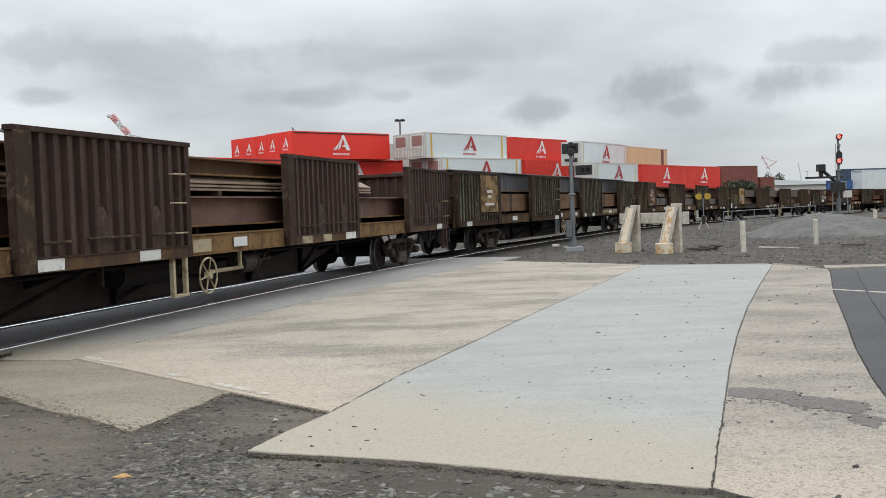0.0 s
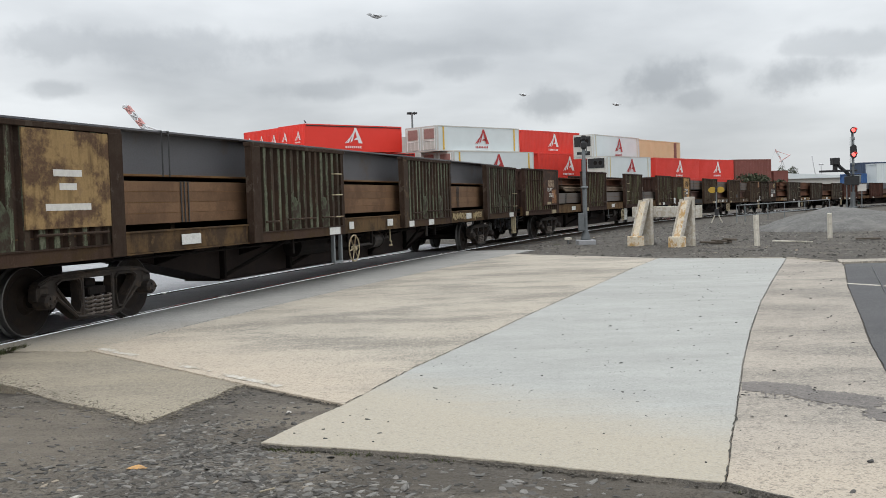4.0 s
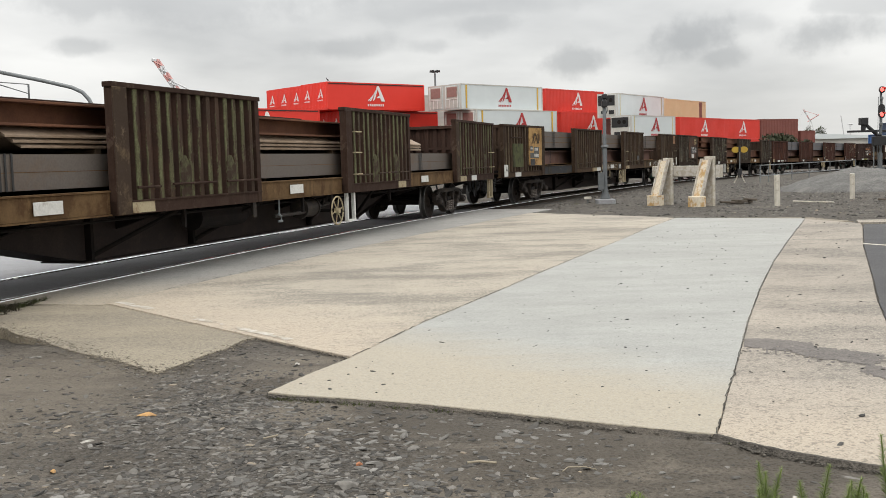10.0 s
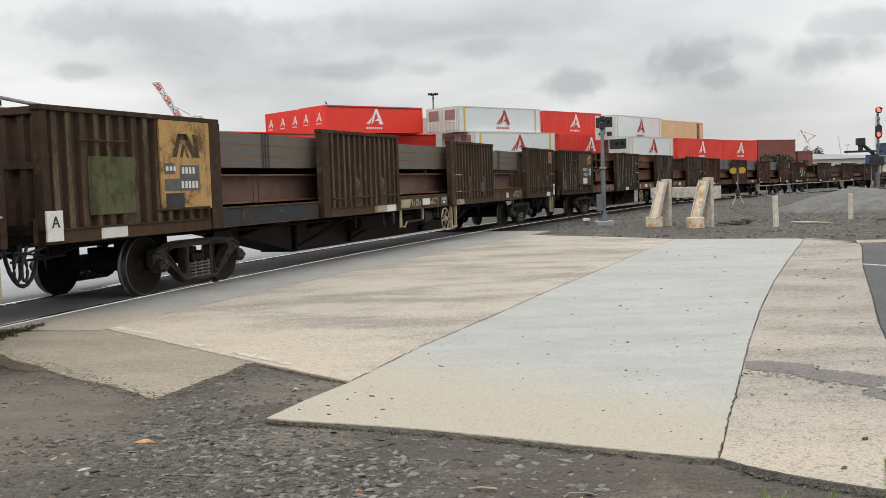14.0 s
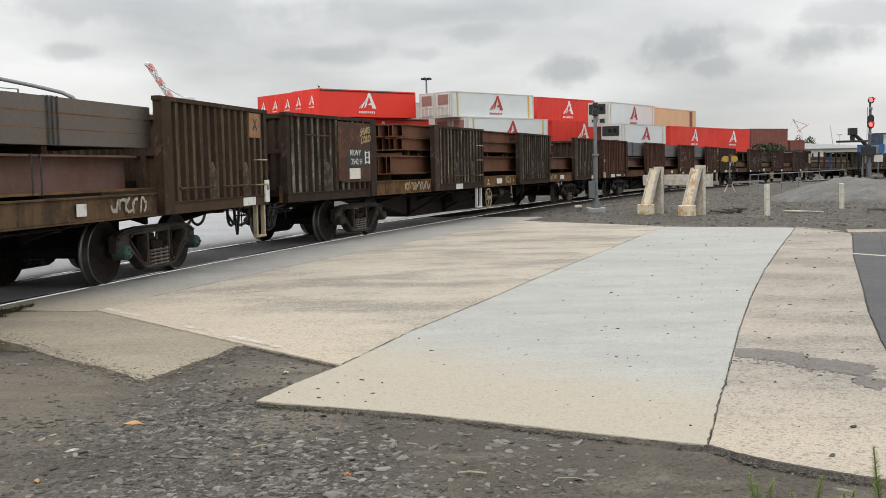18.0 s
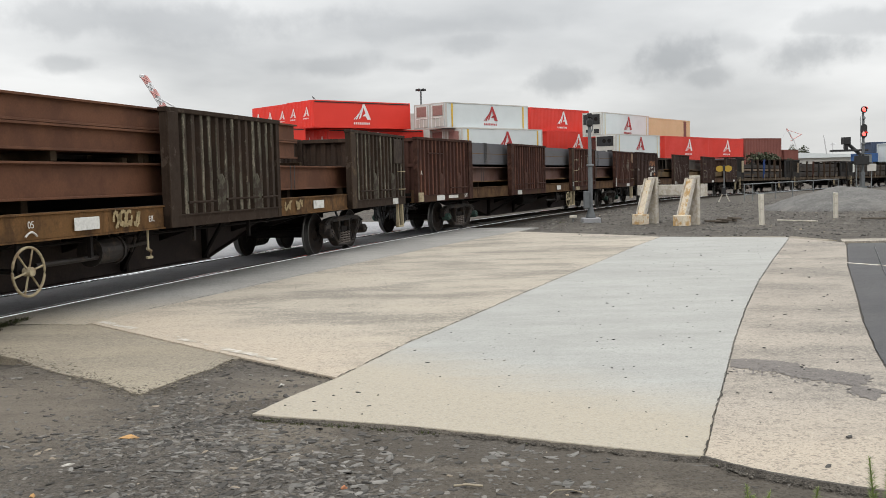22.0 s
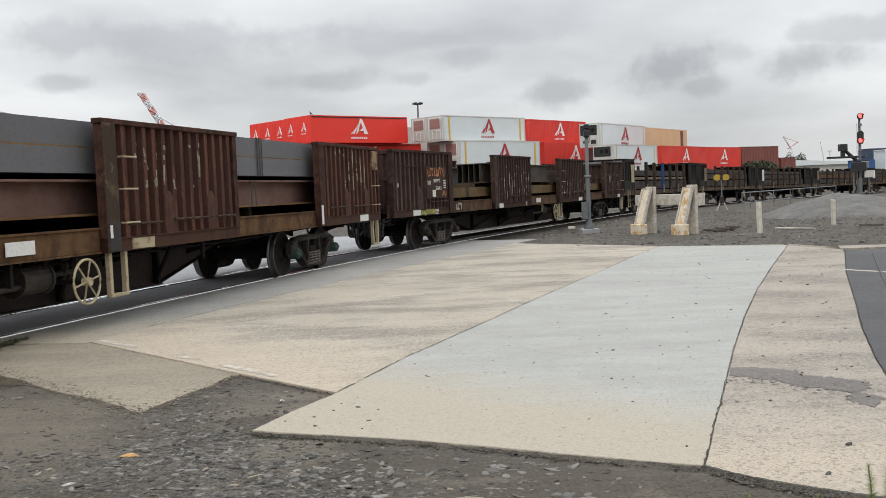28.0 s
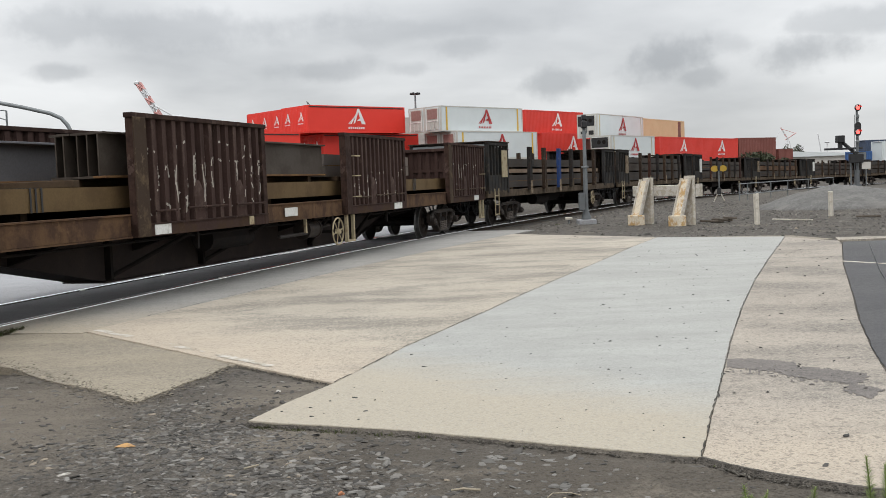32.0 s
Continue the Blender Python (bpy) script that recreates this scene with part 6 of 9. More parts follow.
    if k in (1, 2, 4):
        x = {1: 14.65, 2: 12.66, 4: 14.85}[k]
        lever = part("release_lever", tubes(([(x, -1.22, 0.90), (x, -1.22, 0.62)], 0.016), ([(x - 0.03, -1.22, 0.64), (x + 0.05, -1.23, 0.60), (x + 0.04, -1.23, 0.52)], 0.022), sides=7), M["galv"] if k == 2 else M["cream"], w, "pale hanging lever")
        part("lever_grip", boxes((x - 0.06, x + 0.07, -1.25, -1.21, 0.50, 0.535), bevel=0.006), M["galv"] if k == 2 else M["cream"], lever)
    # pale plates along the sill and the panels' foot bands
    for x0, x1, aged in PLATES[k]:
        inset = any(a - 0.1 < x0 < b + 0.1 for a, b in SPANS)
        z0, z1 = (0.90, 1.04) if inset else (0.965, 1.115)
        part("reflector_plate", boxes((x0, x1, -1.398 if inset else -1.326, -1.388 if inset else -1.316, z0, z1), bevel=0.002), M["cream"] if aged else M["plate_white"], w, "grimy cream sill plate" if aged else "pale sill plate")
    return w


def plate(w, x0, x1, z0, z1, material, label, y=-1.405):
    return part("panel_plate", boxes((x0, x1, y, y + 0.03, z0, z1), bevel=0.004), material, w, label)


def ride(ob, start, pivots, offset=None):
    MOVERS.append((ob, start, pivots, offset))


def place_on(obs, start, pivots):
    for ob in obs:
        ride(ob, start, pivots)


LABELS = ("dark brown ribbed steel wagon loaded with I-beams", "dark brown ribbed wagon with grey beams and brown flats", "brown-black ribbed wagon with a rusty lettered plate",
          "brown wagon with green-streaked ribs and a yellow plate", "grimy brown ribbed wagon with deep rusty beams", "reddish-brown ribbed wagon with grey beams",
          "dark brown ribbed wagon with pale spray-painted scrawl")
G, B, R, N, O, V, P = (M["steel_" + c] for c in ("grey", "blue", "rust", "brown", "ochre", "mauve", "pale"))
LOADS = [
    [(1.5, 25.6, 1.30, 0.47, 0.44, 5, V, "beam"), (1.5, 20.7, 1.86, 0.23, 0.5, 4, P, "angle"), (1.5, 19.2, 2.10, 0.28, 0.50, 4, N, "beam")],
    [(1.5, 25.6, 1.28, 0.60, 0.45, 5, N, "plate"), (1.5, 25.6, 1.95, 0.66, 0.5, 4, B, "beam")],
    [(1.5, 25.6, 1.24, 0.41, 0.45, 5, G, "plate"), (6.9, 20.7, 1.72, 0.24, 0.5, 4, P, "angle"), (1.5, 17.0, 1.97, 0.29, 0.50, 4, R, "beam")],
    [(1.5, 22.35, 1.23, 0.48, 0.42, 5, V, "beam"), (1.5, 22.72, 1.81, 0.57, 0.45, 5, G, "plate")],
    [(6.37, 25.6, 1.33, 0.44, 0.18, 4, R, "beam", -0.74), (6.86, 20.2, 1.90, 0.31, 0.165, 5, R, "beam", -0.69), (6.86, 20.2, 2.215, 0.31, 0.165, 5, R, "beam", -0.69), (1.5, 12.0, 1.33, 0.44, 0.40, 3, V, "plate", 0.36), (1.5, 12.0, 1.84, 0.54, 0.40, 3, N, "plate", 0.38), (14.0, 21.4, 1.84, 0.50, 0.40, 3, G, "plate", 0.38), (12.5, 25.6, 1.33, 0.45, 0.40, 3, V, "plate", 0.36)],
    [(1.5, 25.6, 1.34, 0.45, 0.44, 5, V, "beam"), (1.5, 25.6, 1.86, 0.64, 0.45, 5, B, "plate")],
    [(1.5, 25.6, 1.28, 0.29, 0.44, 5, O, "plate"), (1.5, 11.0, 1.66, 0.56, 0.40, 2, B, "beam", 0.72), (7.97, 15.0, 1.68, 0.60, 0.20, 5, M["steel_dark"], "beam", -0.61), (15.2, 20.4, 1.66, 0.46, 0.44, 4, G, "plate")],
]


def paint_wagon(k, w):
    flush, proud = -1.416, -1.424
    if k == 0:
        plate(w, 11.95, 12.5, 0.93, 1.12, M["cream"], "flaked cream patch on the sill", -1.296)
    if k == 1:
        plate(w, 2.87, 4.40, 1.29, 2.44, worn_paint("stained_yellow_plate", (0.36, 0.24, 0.11), (0.10, 0.06, 0.04), 0.52, 3.0), "rust-stained ochre plate", flush)
        for z, wd in ((1.9, 0.5), (1.74, 0.3), (1.5, 0.8)):
            part("marking_bar", boxes((3.6 - wd / 2, 3.6 + wd / 2, flush - 0.006, flush, z, z + 0.08)), M["letter"], w, "worn white marking")
        sprayed(w, "ANONYMOUS", 19.74, -1.322, 1.04, 0.22, M["scrawl_gold"], "ochre sprayed capitals on the sill", 0.86)
        sprayed(w, "HIJACKER", 21.58, -1.322, 1.04, 0.22, M["scrawl_gold"], "ochre sprayed capitals on the sill", 0.92)
        plate(w, 20.46, 20.92, 0.96, 1.12, M["plate_white"], "pale sill plate", -1.33)
    if k == 2:
        plate(w, 2.90, 4.40, 1.20, 2.45, worn_paint("bare_rust_plate", (0.10, 0.050, 0.034), (0.055, 0.038, 0.030), 0.5, 2.0), "bare rusty door plate", flush)
        plate(w, 3.85, 4.39, 1.28, 1.78, worn_paint("orange_rust_patch", (0.30, 0.15, 0.07), (0.12, 0.06, 0.04), 0.5, 6.0), "flaked orange patch", -1.419)
        plate(w, 3.45, 4.15, 1.86, 2.12, worn_paint("flaked_pale_patch", (0.36, 0.27, 0.19), (0.10, 0.06, 0.04), 0.52, 9.0), "flaked pale paint patch", -1.4195)
        lettering(w, "RKWY", 3.62, proud, 1.77, 0.20, M["letter"], "white stencilled class letters")
        lettering(w, "2965 J", 3.76, proud, 1.57, 0.20, M["letter"], "white stencilled number")
        plate(w, 3.3, 3.75, 1.22, 1.33, M["cream"], "pale stencil bar", -1.42)
    if k == 3:
        plate(w, 3.18, 4.40, 1.20, 2.45, worn_paint("flaking_yellow_plate", (0.52, 0.32, 0.13), (0.13, 0.07, 0.035), 0.55, 3.2), "flaking yellow plate", flush)
        faded = worn_paint("faded_brown_print", (0.050, 0.038, 0.028), (0.20, 0.13, 0.06), 0.60, 14.0, False)
        bm = bmesh.new()
        for pts in (((3.45, 1.94), (3.56, 1.94), (3.70, 2.27), (3.60, 2.27)), ((3.60, 2.27), (3.64, 2.18), (3.86, 2.18), (3.82, 2.27)), ((3.82, 2.27), (3.70, 2.27), (3.94, 1.94), (4.08, 1.94)),
                    ((3.63, 1.94), (3.70, 1.94), (3.76, 2.10), (3.72, 2.15)), ((3.72, 2.15), (3.76, 2.08), (3.86, 1.94), (3.80, 1.94)), ((3.95, 2.27), (4.06, 2.27), (4.12, 1.94), (4.04, 1.94))):
            bm.faces.new([bm.verts.new((x, flush - 0.004, z)) for x, z in pts])
        part("emblem", bm, faded, w, "faded brown angular emblem")
        plate(w, 3.26, 4.11, 1.47, 1.64, M["stencil_grey"], "worn dark stencil panel", -1.420)
        plate(w, 3.62, 4.10, 1.64, 1.83, M["stencil_grey"], "worn dark stencil panel", -1.4195)
        plate(w, 3.26, 3.50, 1.70, 1.86, M["stencil_grey"], "worn dark stencil panel", -1.419)
        for x0, n, z, high in ((3.66, 4, 1.71, 0.09), (3.64, 5, 1.505, 0.10), (3.29, 3, 1.75, 0.06)):
            for i in range(n):
                part("marking_bar", boxes((x0 + 0.085 * i, x0 + 0.085 * i + 0.052, -1.426, -1.421, z, z + high)), M["letter"], w, "worn white marking")
        plate(w, 1.73, 2.62, 1.20, 1.93, worn_paint("moss_green_patch", (0.10, 0.11, 0.05), (0.06, 0.055, 0.035), 0.55, 4.0), "mossy green repair patch", -1.409)
        plate(w, 0.95, 1.22, 0.92, 1.28, M["plate_white"], "white end board", -1.43)
        lettering(w, "A", 1.09, -1.436, 1.14, 0.2, M["black"], "black letter A")
        # openings are flat plates here, their inner shade put on as black
        plate(w, 3.27, 3.70, 1.20, 1.44, M["black"], "black plate painted as a shaded opening", -1.4205)
        plate(w, 17.58, 17.93, 1.20, 1.46, M["black"], "black plate painted as a shaded opening", -1.396)
        plate(w, 17.62, 17.90, 1.20, 1.26, M["scrawl_gold"], "ochre lip under the opening", -1.402)
        scribble(w, 21.14, 22.0, -1.322, 0.96, 1.15, 61, M["scrawl"], "pale looping scrawl on the sill", 0.04, 5)
        plate(w, 4.70, 8.03, 0.907, 1.173, M["sill_grey"], "length of sill painted dark grey", -1.300)
        plate(w, 12.01, 12.50, 0.93, 1.12, M["cream"], "flaked cream patch on the sill", -1.322)
        scribble(w, 12.55, 13.2, -1.322, 0.96, 1.12, 62, M["scrawl"], "thin pale scrawl on the sill", 0.026, 5)
        scribble(w, 13.82, 14.3, -1.322, 0.96, 1.12, 63, M["scrawl"], "thin pale scrawl on the sill", 0.026, 3)
        plate(w, 10.40, 10.87, 0.895, 1.04, M["band_tan"], "tan patch on the foot band", -1.394)
        plate(w, 10.89, 11.40, 0.895, 1.04, M["plate_white"], "white plate on the foot band", -1.394)
        plate(w, 15.54, 16.00, 0.895, 1.04, M["band_tan"], "tan patch on the foot band", -1.394)
        part("hanging_tab", boxes((12.06, 12.18, -1.26, -1.23, 0.50, 0.90), bevel=0.004), M["cream"], w, "pale bracket under the sill")
        part("release_lever", tubes(([(12.12, -1.27, 0.53), (12.28, -1.28, 0.50), (12.36, -1.28, 0.60), (12.45, -1.28, 0.60)], 0.016), sides=6), M["cream"], w, "pale bent lever")
        for x, wide, z0 in ((11.66, 0.12, 0.62), (11.15, 0.045, 0.58), (14.51, 0.07, 0.62)):
            part("hanging_tab", boxes((x, x + wide, -1.25, -1.22, z0, 0.90), bevel=0.004), M["bogie"], w, "rusty tab under the sill")
        plate(w, 14.57, 14.98, 0.93, 1.13, M["stencil_grey"], "grey stencil board", -1.330)
        for x, z, wd in ((14.68, 1.05, 0.05), (14.86, 1.05, 0.10), (14.76, 0.97, 0.16)):
            part("marking_bar", boxes((x - wd / 2, x + wd / 2, -1.336, -1.329, z, z + 0.05)), M["letter"], w, "white stencil mark")
        plate(w, 25.42, 25.88, 2.03, 2.44, worn_paint("tan_square_board", (0.36, 0.20, 0.11), (0.25, 0.14, 0.08), 0.5, 5.0), "tan square board")
        plate(w, 25.98, 26.16, 0.93, 1.31, M["plate_white"], "white end board", -1.43)
        lettering(w, "B", 26.07, -1.436, 1.18, 0.15, M["black"], "black letter B")
        lettering(w, "X", 25.65, -1.409, 2.24, 0.30, M["black"], "dark letter X")
    if k == 4:
        plate(w, 2.93, 4.40, 1.24, 2.42, worn_paint("flaked_rust_door_plate", (0.060, 0.040, 0.032), (0.15, 0.070, 0.040), 0.56, 3.2), "flaked rusty door plate", flush)
        plate(w, 3.30, 4.36, 1.52, 1.88, M["black"], "black stencil panel", -1.420)
        lettering(w, "RKWY", 3.66, proud, 1.80, 0.17, M["letter"], "white stencilled class letters")
        lettering(w, "2542 H", 3.71, proud, 1.62, 0.17, M["letter"], "white stencilled number")
        for x in (4.12, 4.30):
            part("marking_bar", boxes((x - 0.025, x + 0.025, -1.427, -1.421, 1.58, 1.84)), M["letter"], w, "white stencil mark")
        for z in (1.60, 1.70, 1.80):
            part("marking_bar", boxes((4.15, 4.27, -1.427, -1.421, z, z + 0.025)), M["letter"], w, "white stencil mark")
        part("marking_bar", boxes((3.38, 3.86, -1.427, -1.417, 1.27, 1.49)), M["letter"], w, "white marking panel")
        sprayed(w, "SHAKE", 4.13, proud, 2.25, 0.19, M["scrawl_gold"], "ochre sprayed capitals", 0.85, 8)
        sprayed(w, "COLO", 4.15, proud, 2.08, 0.19, M["scrawl_gold"], "ochre sprayed capitals", 0.85, 8)
        scribble(w, 6.35, 7.1, -1.322, 0.95, 1.14, 22, M["scrawl_gold"], "ochre scrawl on the sill", 0.045, 6)
        scribble(w, 7.15, 7.9, -1.322, 0.96, 1.14, 23, M["scrawl"], "pale scrawl on the sill", 0.045, 5)
        scribble(w, 13.93, 14.5, -1.322, 0.96, 1.16, 24, M["scrawl_gold"], "ochre scrawl on the sill", 0.045, 4)
        scribble(w, 19.15, 19.9, -1.322, 0.96, 1.14, 25, M["scrawl_gold"], "ochre scrawl on the sill", 0.045, 4)
        lettering(w, "E/L", 14.80, -1.318, 1.03, 0.11, M["letter"], "white stencilled letters on the sill")
        lettering(w, "05", 12.38, -1.318, 1.07, 0.11, M["letter"], "white stencilled figures on the sill")
        part("marking_bar", tubes(([(12.28 + 0.02 * i, -1.317, 0.945 + 0.05 * math.sin(math.pi * i / 10)) for i in range(11)], 0.012), sides=5), M["letter"], w, "white stencilled arc")
        plate(w, 25.35, 26.0, 1.85, 2.42, worn_paint("dark_square_board", (0.06, 0.045, 0.035), (0.04, 0.03, 0.025), 0.5, 5.0), "dark square board")
    if k == 5:
        lettering(w, "A", 1.16, -1.412, 1.62, 0.16, M["letter"], "white letter A")
        plate(w, 0.96, 1.24, 0.90, 1.13, M["cream"], "cream corner board", -1.43)
        part("marking_bar", boxes((2.95, 3.62, -1.394, -1.386, 0.94, 1.02)), M["letter"], w, "worn white number bar")
        lettering(w, "50T", 4.2, -1.394, 0.98, 0.15, M["letter"], "white stencilled load letters")
        scribble(w, 15.9, 17.6, -1.388, 1.65, 2.30, 31, M["scrawl_cream"], "cream spray-painted scrawl over the ribs", 0.045, 8, ribs_of(*SPANS[2]))
        scribble(w, 23.2, 25.4, -1.388, 1.55, 2.4, 32, M["scrawl_cream"], "cream spray-painted scrawl over the ribs", 0.052, 9, ribs_of(*SPANS[3]))
        plate(w, 25.66, 26.08, 2.02, 2.44, worn_paint("stained_square_board", (0.30, 0.19, 0.12), (0.06, 0.04, 0.03), 0.5, 6.0), "stained square board")
        plate(w, 22.36, 22.46, 0.93, 1.30, M["plate_white"], "white strip on the edge post", -1.43)
        plate(w, 15.16, 15.40, 0.90, 1.26, M["sill_grey"], "dark grey patch on the edge post", -1.431)
        plate(w, 15.17, 15.23, 1.06, 1.22, M["plate_white"], "white smear on the edge post", -1.434)
    if k == 6:
        plate(w, 2.89, 4.2, 1.30, 2.12, worn_paint("dark_plate", (0.054, 0.033, 0.027), (0.046, 0.029, 0.024), 0.5, 2.0), "dark door plate", flush)
        lettering(w, "50T", 3.06, proud + 0.006, 1.70, 0.15, M["letter"], "white stencilled load letters")
        lettering(w, "RKWY", 3.55, proud + 0.006, 1.75, 0.14, M["letter"], "white stencilled class letters")
        lettering(w, "2564 S", 3.66, proud + 0.006, 1.56, 0.14, M["letter"], "white stencilled number")
        part("marking_bar", boxes((3.25, 3.45, -1.424, -1.417, 1.34, 1.52)), M["letter"], w, "white marking panel")
        for z in (1.56, 1.62, 1.68, 1.74):
            part("marking_bar", boxes((4.0, 4.14, -1.424, -1.417, z, z + 0.03)), M["letter"], w, "white stencil mark")
        scribble(w, 2.98, 4.12, proud + 0.004, 1.86, 2.09, 41, M["scrawl_orange"], "orange spray-painted scrawl", 0.035, 8)
        scribble(w, 3.9, 4.15, proud + 0.004, 1.36, 1.50, 48, M["scrawl_orange"], "orange spray-painted scrawl", 0.03, 3)
        sprayed(w, "DADDYS GAM", 3.02, -1.395, 0.965, 0.18, M["scrawl_lime"], "dull yellow-green sprayed capitals on the foot band", 0.74)
        for i in range(4):
            part("marking_bar", boxes((3.48, 3.66, -1.396, -1.388, 0.90 + 0.035 * i, 0.92 + 0.035 * i)), M["letter"], w, "white striped marking")
        scribble(w, 8.3, 11.6, -1.388, 1.15, 2.05, 43, M["scrawl"], "white spray-painted scrawl over the ribs", 0.036, 8, ribs_of(*SPANS[1]))
        scribble(w, 8.3, 11.6, -1.388, 1.25, 2.25, 47, M["scrawl"], "white spray-painted scrawl over the ribs", 0.030, 4, ribs_of(*SPANS[1]))
        scribble(w, 15.3, 18.7, -1.388, 1.1, 1.8, 44, M["scrawl"], "white spray-painted scrawl over the ribs", 0.030, 6, ribs_of(*SPANS[2]))
        scribble(w, 22.6, 25.4, -1.388, 1.3, 2.0, 49, M["scrawl"], "white spray-painted scrawl over the ribs", 0.034, 7, ribs_of(*SPANS[3]))
        scribble(w, 5.1, 5.5, -1.322, 0.95, 1.14, 45, M["scrawl"], "small pale scrawl on the sill", 0.045, 3)
        lettering(w, "A", 1.2, -1.412, 1.66, 0.16, M["letter"], "white letter A")


for k in range(7):
    w = long_wagon(k, LABELS[k])
    paint_wagon(k, w)
    start = FIRST + LONG * (k - 1)
    ride(w, start, PIVOTS)
    stack = load(LOADS[k], "steel loads on the wagons")
    sup = timbers((1.8, 4.4, 6.6, 12.9, 20.4, 24.6), 1.12, LOADS[k][0][2] - 1.12, 1.7)
    for b in LOADS[k][1:]:
        for a in LOADS[k]:
            gap = b[2] - (a[2] + a[3])
            x0, x1 = max(a[0], b[0]), min(a[1], b[1])
            if 0.02 < gap < 0.2 and x1 - x0 > 0.6:
                sup += timbers([x0 + (x1 - x0) * q for q in (0.1, 0.36, 0.62, 0.9)], a[2] + a[3], gap, 2.0)
                # added filler along the gap: blocks the bright yard behind
                z = a[2] + a[3]
                sup.append(tagged(part("dunnage", boxes((x0 + 0.3, x1 - 0.3, 0.50, 0.58, z + 0.002, z + gap - 0.002), bevel=0.004), M["wood_tan"]), "long filler added to keep the gap between steel layers dark", "timber", "packing timbers"))
    place_on(stack + sup, start, PIVOTS)



def short_belly():
    """Straight centre sill with a shallow belly."""
    bm = bmesh.new()
    out = [(0.7, 1.08), (0.7, 0.80), (5.0, 0.80), (6.2, 0.6), (11.1, 0.6), (12.3, 0.80), (SHORT - 0.7, 0.80), (SHORT - 0.7, 1.08)]
    prism(bm, out, -0.26, -0.22)
    prism(bm, out, 0.22, 0.26)
    box(bm, 6.1, 11.2, -0.36, 0.36, 0.58, 0.6)
    return bm


M["strap_tan"] = worn_paint("worn_tan_paint", (0.26, 0.21, 0.15), (0.13, 0.09, 0.06), 0.52, 6.0, False)
M["stake_black"] = worn_paint("black_stake_paint", (0.018, 0.017, 0.017), (0.04, 0.03, 0.024), 0.56, 4.0)
M["frame_grey"] = worn_paint("dark_grey_frame_paint", (0.030, 0.030, 0.030), (0.05, 0.042, 0.035), 0.55, 3.0)
# short wagons with stake posts and open end frames
SPIV = (3.0, SHORT - 3.0)


def end_frame(y):
    """One slatted side of an end box with its posts."""
    bm = bmesh.new()
    for x in (0.0, 1.75):
        box(bm, x, x + 0.12, y, y + 0.12, 1.05, 2.62, 0.01)
    box(bm, 0.0, 1.87, y, y + 0.12, 2.54, 2.64, 0.01)
    for x in (0.35, 0.62, 0.9, 1.2, 1.48):
        box(bm, x, x + 0.07, y + 0.02, y + 0.09, 1.1, 2.56)
    box(bm, 0.0, 1.87, y + 0.03, y + 0.07, 1.1, 1.62)
    return bm


